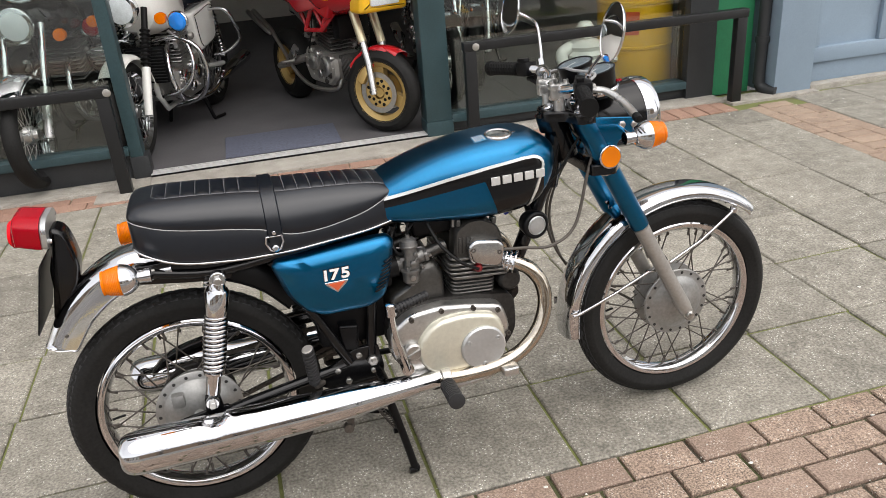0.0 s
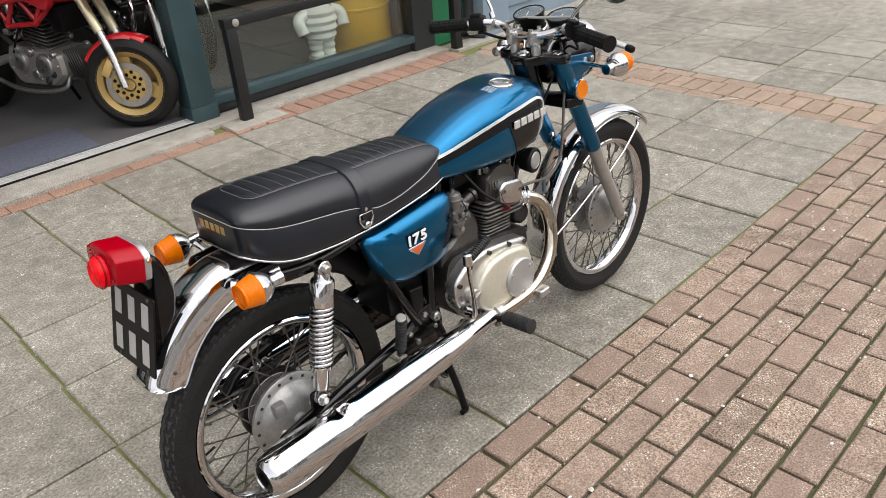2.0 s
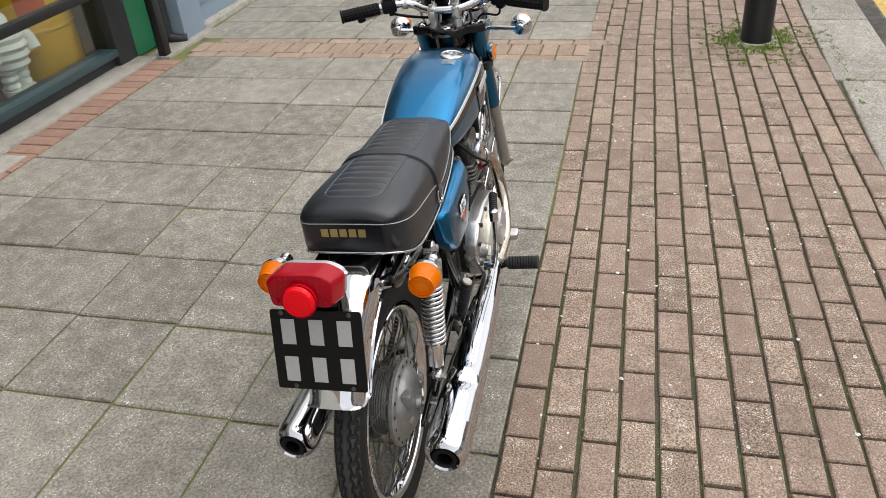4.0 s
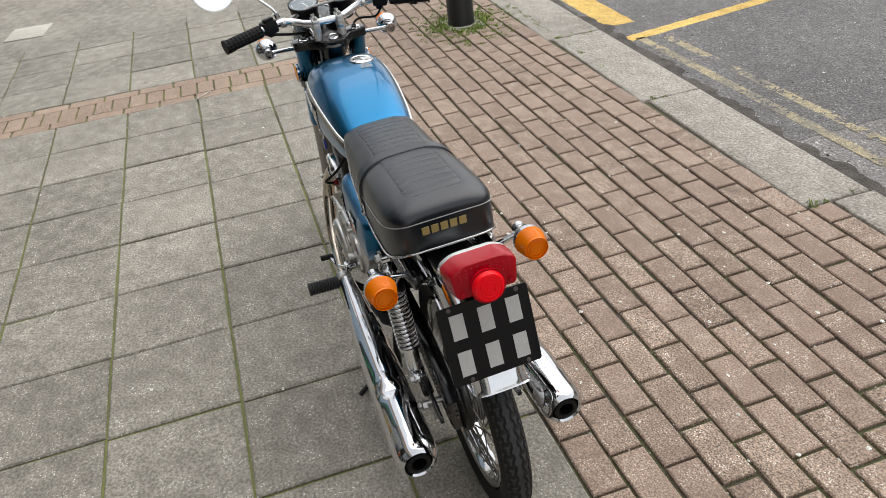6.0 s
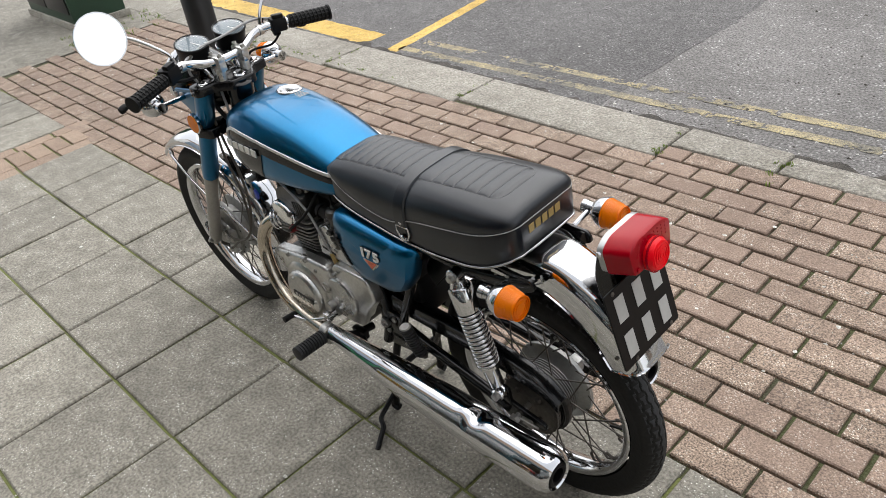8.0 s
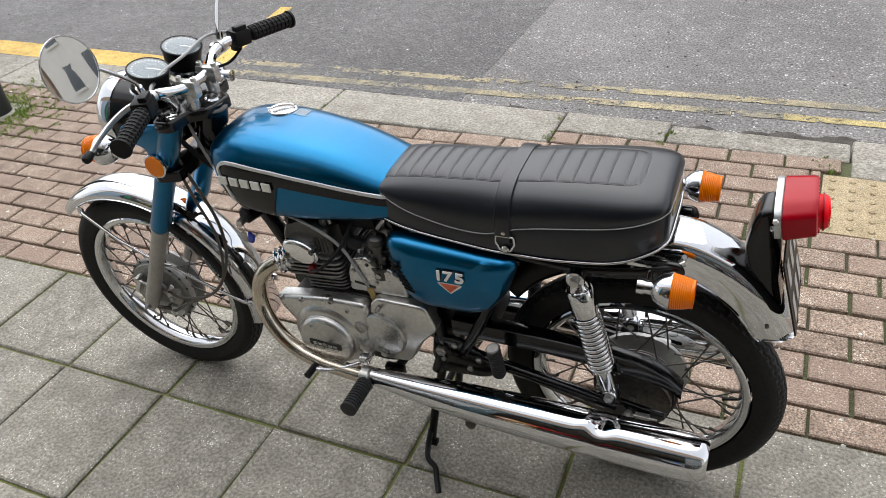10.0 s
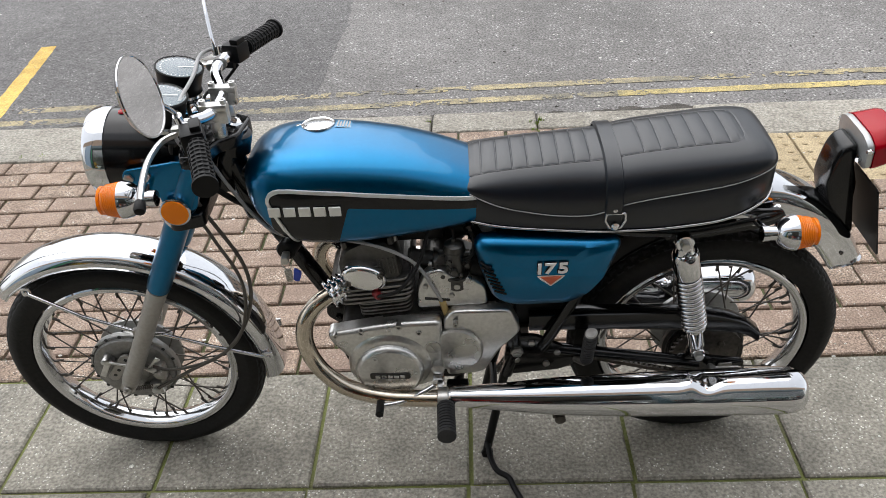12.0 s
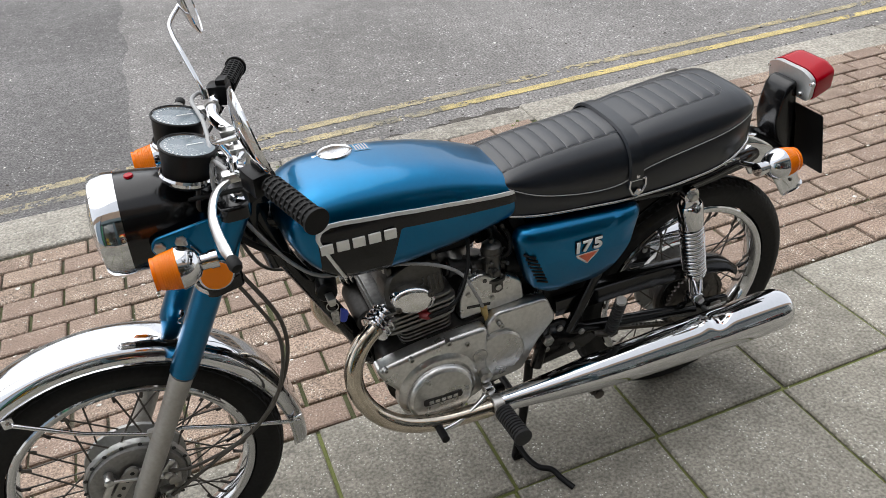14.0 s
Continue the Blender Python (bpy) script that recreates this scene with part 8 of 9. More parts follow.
        if sport:   # pipes tucked under the engine, slim silencers rising at the rear
            pts = curve_pts([(0.90, s * 0.06, 0.30), (0.86, s * 0.10, 0.215), (0.60, s * 0.14, 0.20), (0.38, s * 0.15, 0.26), (0.16, s * 0.14, 0.40), (0.02, s * 0.14, 0.50)], 6)
            part("exhaust_pipe", tube(bmesh.new(), pts, 0.014, 14), M_STEEL, t)
            for k in (0, 1):
                part("silencer", tube(bmesh.new(), [(0.03, s * (0.135 + 0.03 * k), 0.50), (-0.01, s * (0.14 + 0.035 * k), 0.525), (-0.24, s * (0.15 + 0.045 * k), 0.625), (-0.27, s * (0.15 + 0.045 * k), 0.638)], [0.010, 0.017, 0.019, 0.016], 16), M_STEEL, t)
            part("footrest_hanger", slab(bmesh.new(), rounded([(0.46, 0.44), (0.40, 0.47), (0.30, 0.40), (0.20, 0.30), (0.26, 0.29), (0.36, 0.34)], 0.012), s * 0.150, s * 0.158, 0.002), M_ALLOY, t)
            part("footrest", rod(bmesh.new(), (0.34, s * 0.155, 0.345), (0.33, s * 0.235, 0.345), 0.011, 10), M_STEEL, t)
            part("caliper", box(bmesh.new(), (0.05, 0.035, 0.10), rot @ Matrix.Translation((fxs - 0.085, s * 0.088, R + 0.085)) @ pose(0, 0, 0, 0, 30, 0), 0.01), M_GOLDWHEEL, t)
        else:
            pts = curve_pts([(0.80, s * 0.07, hi_z + 0.10), (0.92, s * 0.10, hi_z + 0.05), (0.97, s * 0.12, 0.40), (0.90, s * 0.15, 0.26), (0.60, s * ye, 0.22), (0.3, s * ye, 0.26)], 6)
            part("exhaust_pipe", tube(bmesh.new(), pts, 0.019, 14), M_CHROME, t)
            part("silencer", tube(bmesh.new(), [(0.34, s * ye, 0.26), (0.25, s * ye, 0.28), (-0.25, s * ye, 0.30), (-0.30, s * ye, 0.30)], [0.020, 0.042, 0.046, 0.032], 18), M_CHROME, t)
        for k in range(9):   # small castings, unions and brackets on the engine's flank
            x, z, d = rc.uniform(0.50, 0.92), rc.uniform(0.26, hi_z + 0.14), rc.uniform(0.012, 0.026)
            if k % 3:
                bm = lathe(bmesh.new(), [(d, -0.012), (d, 0.010), (d * 0.7, 0.016), (d * 0.3, 0.022), (0, 0.022)], (x, s * (w - 0.004), z), (rc.uniform(-0.3, 0.3), s, rc.uniform(-0.3, 0.3)), 14)
            else:
                bm = box(bmesh.new(), (2.2 * d, 0.03, 1.4 * d), Matrix.Translation((x, s * (w - 0.006), z)) @ pose(0, 0, 0, 0, rc.uniform(-40, 40), 0), 0.004)
            part("casting", bm, (M_ALLOY, M_FORK, M_ALLOY_DARK)[k % 3], eng)
        if sport:   # a single hidden spring leg
            continue
        shock = part("shock_absorber", tube(bmesh.new(), [(0.02, s * 0.13, 0.36), (0.10, s * 0.13, 0.72)], 0.016, 14), M_CHROME, t)
        pts = [Vector((0.03, s * 0.13, 0.40)) + Vector((0.065, 0, 0.26)) * (k / 120) + Vector((math.cos(k * 0.55), math.sin(k * 0.55), 0)) * 0.026 for k in range(121)]
        part("spring", tube(bmesh.new(), pts, 0.005, 6), M_CHROME, shock)
    fr = bmesh.new()
    for s in (1, -1):
        tube(fr, [(1.05, 0, 0.84), (0.55, s * 0.1, 0.74), (-0.1, s * 0.1, 0.76)], 0.016, 12)
        if not sport:
            tube(fr, [(0.0, s * 0.11, 0.30), (0.42, s * 0.10, 0.36), (0.55, s * 0.1, 0.74)], 0.018, 12)
    if sport:   # alloy swinging arm and the black box before the engine
        for s in (1, -1):
            part("swinging_arm", tube(bmesh.new(), [(0.0, s * 0.115, 0.26), (0.24, s * 0.115, 0.32), (0.48, s * 0.10, 0.38)], [0.024, 0.030, 0.026], 12), M_FORK, t)
        part("oil_cooler", box(bmesh.new(), (0.10, 0.22, 0.15), Matrix.Translation((0.97, 0, 0.62)), 0.02), M_SATIN, t)
        part("belt_cover", lathe(bmesh.new(), [(0.0, 0.0), (0.062, 0.0), (0.062, 0.020), (0.054, 0.028), (0.0, 0.030)], (0.80, 0.11, 0.56), (0, 1, 0), 24), M_CASE, t)
    else:
        tube(fr, [(1.05, 0, 0.86), (0.98, 0, 0.60), (0.95, 0, 0.30), (0.85, 0, 0.19), (0.4, 0, 0.20)], 0.018, 12)
    part("frame", fr, M_SHOWRED if sport else M_SHOWWHITE if paint is M_SHOWWHITE else M_BLACKPAINT, t)
    bm = tube(bmesh.new(), curve_pts([(0.92, 0.38, 1.02), (1.02, 0.22, 1.06), (1.06, 0.06, 0.98), (1.06, -0.06, 0.98), (1.02, -0.22, 1.06), (0.92, -0.38, 1.02)], 5), 0.012, 10)
    bm.transform(rot)
    part("handlebar", bm, M_CHROME, t)
    bm = lathe(bmesh.new(), [(0.0, -0.12), (0.05, -0.11), (0.09, -0.04), (0.095, 0.0), (0.098, 0.02), (0.09, 0.025)], (1.20, 0, 0.86), (1, 0, 0), 32)
    if not sport:
        bm.transform(rot)
        hl = part("head_lamp", bm, M_CHROME, t)
        bm = lathe(bmesh.new(), [(0.088, 0.02), (0.05, 0.035), (0.0, 0.04)], (1.20, 0, 0.86), (1, 0, 0), 32)
        bm.transform(rot)
        part("lens", bm, M_CLEARLAMP, hl)
        for s in (1, -1):
            bm = lathe(bmesh.new(), [(0.0, -0.03), (0.03, -0.02), (0.035, 0.0), (0.033, 0.025), (0, 0.03)], (1.14, s * 0.20, 0.80), (1, 0, 0), 20)
            bm.transform(rot)
            part("indicator", bm, M_AMBER, t)
    if sport:
        part("side_stand", tube(bmesh.new(), [(0.56, 0.13, 0.24), (0.50, 0.26, 0.012)], 0.012, 10), M_SATIN, t)
        return t
    st = rod(bmesh.new(), (0.515, 0.112, 0.2), (0.515, -0.112, 0.2), 0.010, 8)
    for s in (1, -1):
        tube(st, [(0.52, s * 0.10, 0.24), (0.50, s * 0.16, 0.02)], 0.014, 10)
        tube(st, [(0.50, s * 0.16, 0.016), (0.40, s * 0.20, 0.016)], 0.012, 10)
    part("centre_stand", st, M_SATIN, t)
    return t


FLOOR = 0.028
sportbike = show_bike(pose(0.04, 4.44, FLOOR, 0, 0, -70), "red and yellow sports motorcycle with gold wheels on the carpet", M_SHOWRED, M_GOLDWHEEL, False, 27, True, True)
bm = bmesh.new()
rings = []
for x, w, lo, hi in ((0.80, 0.20, 0.72, 0.98), (0.95, 0.225, 0.69, 1.02), (1.10, 0.215, 0.71, 1.06), (1.25, 0.19, 0.74, 1.06), (1.36, 0.15, 0.76, 0.98), (1.40, 0.12, 0.78, 0.94)):
    rings.append([(x, w * math.copysign(abs(math.cos(2 * math.pi * k / 28)) ** 0.7, math.cos(2 * math.pi * k / 28)), (lo + hi) / 2 + (hi - lo) / 2 * math.copysign(abs(math.sin(2 * math.pi * k / 28)) ** 0.7, math.sin(2 * math.pi * k / 28))) for k in range(28)])
fairing = part("fairing", loft(bmesh.new(), rings), M_SHOWRED, sportbike, "red fairing with a yellow nose")
part("nose_panel", slab(bmesh.new(), rounded([(-0.165, 0.74), (0.165, 0.74), (0.14, 0.96), (-0.14, 0.96)], 0.03), 1.30, 1.425, 0.03, 4, plane="yz"), M_SHOWYELLOW, fairing, "yellow nose panel round the lamp")
part("head_lamp", box(bmesh.new(), (0.03, 0.19, 0.115), Matrix.Translation((1.425, 0, 0.835)), 0.012), M_CLEARLAMP, fairing, "square clear head lamp")
for s in (1, -1):
    part("indicator", box(bmesh.new(), (0.07, 0.03, 0.05), Matrix.Translation((1.15, s * 0.245, 0.84)), 0.012), M_AMBER, fairing)
    for a, b in (((1.02, 0.84), (0.86, 0.60)), ((0.86, 0.60), (0.74, 0.78)), ((0.74, 0.78), (0.62, 0.58)), ((0.62, 0.58), (0.52, 0.76)), ((1.02, 0.72), (0.86, 0.60)), ((0.86, 0.60), (0.62, 0.58))):
        part("frame_tube", rod(bmesh.new(), (a[0], s * 0.13, a[1]), (b[0], s * 0.15, b[1]), 0.015, 12), M_SHOWRED, sportbike)
    part("side_fairing", slab(bmesh.new(), rounded([(1.14, 0.84), (1.02, 0.68), (0.86, 0.735), (0.60, 0.690), (0.40, 0.80), (0.46, 0.87), (0.90, 0.90)], 0.03), s * 0.155, s * 0.195, 0.015), M_SHOWRED, fairing)
    part("tail_fairing", slab(bmesh.new(), rounded([(0.45, 0.86), (0.5, 0.72), (0.2, 0.78), (-0.25, 0.92), (-0.28, 0.98), (0.1, 0.90)], 0.03), s * 0.12, s * 0.17, 0.02), M_SHOWRED, sportbike)

tourer = show_bike(pose(-0.58, 4.60, FLOOR, 0, 0, -108.5), "white touring motorcycle with chrome crash bars on its stand", M_SHOWWHITE, M_CHROME, True, 4)
for s in (1, -1):
    part("crash_bar", tube(bmesh.new(), curve_pts([(0.98, s * 0.06, 0.64), (1.00, s * 0.22, 0.66), (1.00, s * 0.34, 0.58), (0.98, s * 0.36, 0.42), (0.95, s * 0.28, 0.28), (0.92, s * 0.10, 0.22)], 6), 0.014, 12), M_CHROME, tourer, "chrome crash bar")
    part("crash_bar", tube(bmesh.new(), curve_pts([(0.25, s * 0.14, 0.72), (0.28, s * 0.28, 0.72), (0.25, s * 0.33, 0.63), (0.18, s * 0.33, 0.50), (0.2, s * 0.24, 0.42), (0.22, s * 0.14, 0.40)], 6), 0.013, 12), M_CHROME, tourer, "chrome rear crash bar")
    bm = lathe(bmesh.new(), [(0.0, -0.06), (0.04, -0.055), (0.06, -0.02), (0.063, 0.0), (0.058, 0.006)], (1.06, s * 0.27, 0.76), (1, 0, 0), 28)
    spot = part("spot_lamp", bm, M_CHROME, tourer, "blue spot lamp")
    part("lens", lathe(bmesh.new(), [(0.058, 0.0), (0.045, 0.02), (0.0, 0.03)], (1.06, s * 0.27, 0.76), (1, 0, 0), 28), M_SHOWBLUE if s > 0 else M_REDLENS, spot)
    part("side_cover", slab(bmesh.new(), rounded([(0.58, 0.74), (0.16, 0.77), (0.18, 0.52), (0.50, 0.48)], 0.04), s * 0.11, s * 0.17, 0.02), M_SHOWWHITE, tourer)

# siren, cooler and belt guard on the tourer, luggage rack rails
siren = part("siren", lathe(bmesh.new(), [(0.0, -0.09), (0.045, -0.085), (0.066, -0.05), (0.070, 0.0), (0.064, 0.008)], (1.05, -0.27, 0.585), (1, 0, 0), 28), M_CHROME, tourer, "round chrome siren with slots")
for k in range(5):
    part("slot", box(bmesh.new(), (0.010, 0.10 - 0.016 * abs(k - 2), 0.010), Matrix.Translation((1.062, -0.27, 0.541 + 0.022 * k)), 0.003), M_SILVER, siren)
cooler = part("oil_cooler", box(bmesh.new(), (0.035, 0.24, 0.22), Matrix.Translation((1.00, 0, 0.50)), 0.006), M_SATIN, tourer, "black finned oil cooler")
for k in range(11):
    part("cooler_fin", box(bmesh.new(), (0.012, 0.23, 0.005), Matrix.Translation((1.022, 0, 0.405 + 0.019 * k)), 0.001, 1), M_PEG, cooler)
for s in (1, -1):
    part("engine_bar", tube(bmesh.new(), curve_pts([(1.00, s * 0.05, 0.30), (0.99, s * 0.20, 0.34), (0.96, s * 0.27, 0.46), (0.92, s * 0.24, 0.60), (0.88, s * 0.12, 0.68)], 6), 0.012, 12), M_CHROME, tourer, "inner chrome bar")
    part("seat_trim", tube(bmesh.new(), curve_pts([(0.56, s * 0.155, 0.795), (0.30, s * 0.16, 0.785), (0.05, s * 0.15, 0.80), (-0.12, s * 0.13, 0.84)], 5), 0.005, 8), M_CHROME, tourer)
    part("cover_line", tube(bmesh.new(), curve_pts([(0.54, s * 0.176, 0.72), (0.20, s * 0.176, 0.745), (0.21, s * 0.176, 0.55), (0.48, s * 0.176, 0.51), (0.54, s * 0.176, 0.71)], 4), 0.0025, 6), M_BLACKPAINT, tourer)

for x, y, a, lab, pt in ((-1.75, 4.35, -100, "old teal motorcycle behind the shop window", M_SHOWTEAL), (-2.35, 4.3, -95, "old silver motorcycle behind the shop window", M_SHOWGREY), (-2.95, 4.3, -98, "old red motorcycle behind the shop window", M_SHOWRED),
                         (-1.2, 4.4, -104, "old black motorcycle behind the shop window", M_BLACKPAINT), (1.75, 5.2, -110, "old silver motorcycle behind the shop window", M_SHOWGREY), (1.15, 5.0, -96, "old black motorcycle behind the shop window", M_BLACKPAINT),
                         (-0.9, 6.8, -100, "dark motorcycle deep inside the shop", M_BLACKPAINT), (0.5, 7.0, -80, "red motorcycle deep inside the shop", M_SHOWRED)):
    show_bike(pose(x, y, FLOOR, 0, 0, a), lab, pt, M_CHROME, True, 8)

# -- window display --
bm = bmesh.new()
lathe(bm, [(0.0, 0.0), (0.253, 0.0), (0.258, 0.01), (0.253, 0.29), (0.260, 0.295), (0.260, 0.31), (0.253, 0.315), (0.253, 0.58), (0.260, 0.585), (0.260, 0.60), (0.253, 0.605), (0.253, 0.86), (0.258, 0.88), (0.243, 0.88), (0.238, 0.865), (0.0, 0.865)], (2.31, 3.47, FLOOR), (0, 0, 1), 48)
drum = tagged(part("oil_drum", bm, M_SHOWYELLOW), "bright yellow steel oil drum in the shop window", "drum")
bm = bmesh.new()
g = []
for i in range(13):
    a = radians(-150 + 40 * i / 12)
    g.append([bm.verts.new((2.31 + 0.2565 * math.cos(a), 3.47 + 0.2565 * math.sin(a), z)) for z in (0.42, 0.57)])
for i in range(12):
    bm.faces.new((g[i][0], g[i + 1][0], g[i + 1][1], g[i][1]))
part("drum_label", bm, M_RED_DECAL, drum, "plain red patch")
bm = bmesh.new()
prof = [(0.0, 0.0), (0.045, 0.0), (0.055, 0.02), (0.045, 0.045), (0.058, 0.07), (0.048, 0.095), (0.062, 0.12), (0.05, 0.145)]
for s in (1, -1):
    lathe(bm, prof + [(0.06, 0.16), (0.0, 0.17)], (1.79 + s * 0.055, 3.34, FLOOR), (0, 0, 1), 24)
lathe(bm, [(0.09, 0.13), (0.125, 0.155), (0.115, 0.185), (0.14, 0.215), (0.125, 0.245), (0.145, 0.275), (0.125, 0.305), (0.135, 0.335), (0.10, 0.365), (0.06, 0.38), (0.0, 0.385)], (1.79, 3.34, FLOOR), (0, 0, 1), 32)
lathe(bm, [(0.0, 0.38), (0.05, 0.385), (0.075, 0.42), (0.07, 0.46), (0.04, 0.50), (0.0, 0.505)], (1.79, 3.34, FLOOR), (0, 0, 1), 28)
for s in (1, -1):
    tube(bm, curve_pts([(1.79 + s * 0.11, 3.34, FLOOR + 0.33), (1.79 + s * 0.19, 3.32, FLOOR + 0.29), (1.79 + s * 0.185, 3.28, FLOOR + 0.20)], 5), 0.045, 14)
bm.transform(Matrix.Translation((1.87, 3.30, FLOOR + 0.06)) @ Matrix.Scale(0.90, 4) @ Matrix.Translation((-1.79, -3.34, -FLOOR)))
lathe(bm, [(0.0, 0.0), (0.10, 0.0), (0.10, 0.06), (0.0, 0.062)], (1.87, 3.30, FLOOR), (0, 0, 1), 24)
tagged(part("statue", bm, M_SHOWWHITE), "plain white rounded plaster statue in the shop window", "statue")

# ---- street furniture ----
bm = lathe(bmesh.new(), [(0.0, -0.05), (0.092, -0.05), (0.092, 0.0), (0.088, 0.02), (0.086, 1.2), (0.07, 1.25), (0.055, 1.35), (0.05, 5.5), (0.0, 5.5)], (3.105, -0.955, 0.0), (0, 0, 1), 28)
post = tagged(part("lamp_post", bm, M_BLACKRAIL), "black painted steel lamp post set in the paving", "lamp post")
setting(cuboid("post_footing", 2.98, 3.23, -1.08, -0.84, -0.05, 0.002, M_CEMENT, None, "", 0.004), "cement patch round the lamp post", "footing")
cab = tagged(thing("utility_cabinet", "dark green metal street cabinet on the footway", "cabinet"))
part("body", box(bmesh.new(), (1.0, 0.42, 1.15), Matrix.Translation((5.45, -1.0, 0.615)), 0.012), surface("dark_green_cabinet_paint", (0.018, 0.05, 0.028), rough=0.5, var=0.25, scale=5, bump=0.08), cab)
part("plinth", box(bmesh.new(), (1.04, 0.46, 0.06), Matrix.Translation((5.45, -1.0, 0.02)), 0.006), M_CEMENT, cab)
for s in (-0.24, 0.24):
    d = part("door", box(bmesh.new(), (0.46, 0.012, 1.0), Matrix.Translation((5.45 + s, -0.785, 0.62)), 0.005), M_BLACKRAIL, cab)
setting(cuboid("footway_patch", 4.47, 14.0, -1.385, 2.84, -0.05, -0.004, M_SLAB), "smooth grey footway beyond the paving", "pavement")

# tactile slabs at the crossing
tac = setting(thing("tactile_paving", "buff blister paving slabs by the kerb", "paving"), "buff blister paving slabs by the kerb", "paving")
for i in range(2):
    for j in range(1):
        bm = bmesh.new()
        cx0, cy0 = -1.08 - 0.405 * i, -1.176
        box(bm, (0.395, 0.383, 0.05), Matrix.Translation((cx0, cy0, -0.026)), 0.003)
        for a in range(6):
            for b in range(6):
                lathe(bm, [(0.0125, 0.0), (0.010, 0.004), (0.006, 0.005), (0, 0.005)], (cx0 - 0.165 + 0.066 * a, cy0 - 0.155 + 0.062 * b, -0.001), (0, 0, 1), 10)
        part("tactile_slab", bm, M_TACTILE, tac)

# bare street tree across the road, seen mirrored in the tank
tree = tagged(thing("tree", "bare leafless street tree across the road", "tree"))
rt = random.Random(9)
bm = bmesh.new()


def limb(p, d, r, depth):
    pts, rs = [p], [r]
    n = 5
    for i in range(n):
        d = (d + Vector((rt.uniform(-0.22, 0.22), rt.uniform(-0.22, 0.22), rt.uniform(-0.06, 0.16)))).normalized()
        p = p + d * (0.34 if depth < 2 else 0.24)
        pts.append(p)
        rs.append(r * (1 - 0.5 * (i + 1) / n))
    tube(bm, pts, rs, 8 if depth < 2 else 5)
    if depth < 4:
        for k in range(3 if depth else 5):
            q = pts[rt.randint(2, n)] if depth else pts[-1] - Vector((0, 0, 0.3 * k * 0.4))
            nd = (d + Vector((rt.uniform(-1, 1), rt.uniform(-1, 1), rt.uniform(-0.1, 0.6)))).normalized()
            limb(q, nd, rs[-1] * 0.8, depth + 1)


part("trunk", tube(bmesh.new(), [(-1.6, -11.2, 0.0), (-1.58, -11.2, 1.2), (-1.62, -11.15, 2.6)], [0.24, 0.17, 0.14], 14), M_BARK, tree)
limb(Vector((-1.62, -11.15, 2.5)), Vector((0, 0.05, 1)), 0.14, 0)
part("crown", bm, M_BARK, tree, "bare spreading branches")

# grass tufts round the lamp post and in the joints
bm = bmesh.new()
rg = random.Random(3)


def tuft(x, y, n, h, spread):
    for k in range(n):
        a, r = rg.uniform(0, 2 * math.pi), spread * rg.random() ** 0.6
        bx, by = x + r * math.cos(a), y + r * math.sin(a)
        l, b, w = h * rg.uniform(0.5, 1.2), rg.uniform(0, 2 * math.pi), 0.0022
        lean = Vector((math.cos(b), math.sin(b), 0)) * l * rg.uniform(0.2, 0.8)
        s = Vector((-math.sin(b), math.cos(b), 0)) * w
        p0, p1, p2 = Vector((bx, by, -0.01)), Vector((bx, by, l * 0.6)) + lean * 0.4, Vector((bx, by, l)) + lean
        v = [bm.verts.new(q) for q in (p0 - s, p0 + s, p1 + s * 0.8, p1 - s * 0.8, p2)]
        bm.faces.new((v[0], v[1], v[2], v[3]))
        bm.faces.new((v[3], v[2], v[4]))


for k in range(70):
    a = rg.uniform(0, 2 * math.pi)
    tuft(3.105 + 0.14 * math.cos(a) * rg.uniform(0.8, 1.7), -0.955 + 0.13 * math.sin(a) * rg.uniform(0.8, 1.8), 12, 0.022, 0.03)
for k in range(420):
    a, r = rg.uniform(0, 2 * math.pi), 0.10 + 0.30 * rg.random() ** 1.6
    tuft(3.105 + 1.25 * r * math.cos(a), -0.955 + r * math.sin(a), 9, 0.007, 0.016)
for x in (-0.28, 0.18, 1.344, 2.45, -0.88):
    for k in range(7):
        tuft(x + rg.uniform(-0.03, 0.03), -1.385 - rg.random() ** 2 * 0.2, 9, 0.007, 0.014)
for k in range(60):
    tuft(rg.uniform(1.8, 4.2), -1.37 + rg.uniform(-0.01, 0.02), 6, 0.008, 0.015)
for k in range(40):
    tuft(rg.uniform(4.4, 5.0), rg.uniform(-1.35, -0.6), 8, 0.016, 0.03)
tagged(part("grass", bm, M_LEAFGREEN), "short green grass and moss in the paving joints", "grass", kind="stuff")

# ---- paving, piece by piece ----
rng = random.Random(4)


def paver_mesh(name, lx, ly, material, h=0.03, ch=0.004, tilt=0.0):
    """One block with a chamfered top, its top face at z = 0."""
    v, f = [], []
    for (dx, z) in ((0, -h), (0, -ch), (ch, 0)):
        x, y = lx / 2 - dx, ly / 2 - dx
        v += [(-x, -y, z), (x, -y, z), (x, y, z), (-x, y, z)]
    for a in (0, 4):
        for i in range(4):
            f.append((a + i, a + (i + 1) % 4, a + 4 + (i + 1) % 4, a + 4 + i))
    f.append((8, 9, 10, 11))
    me = bpy.data.meshes.new(name)
    me.from_pydata(v, [], f)
    me.materials.append(material)
    return me


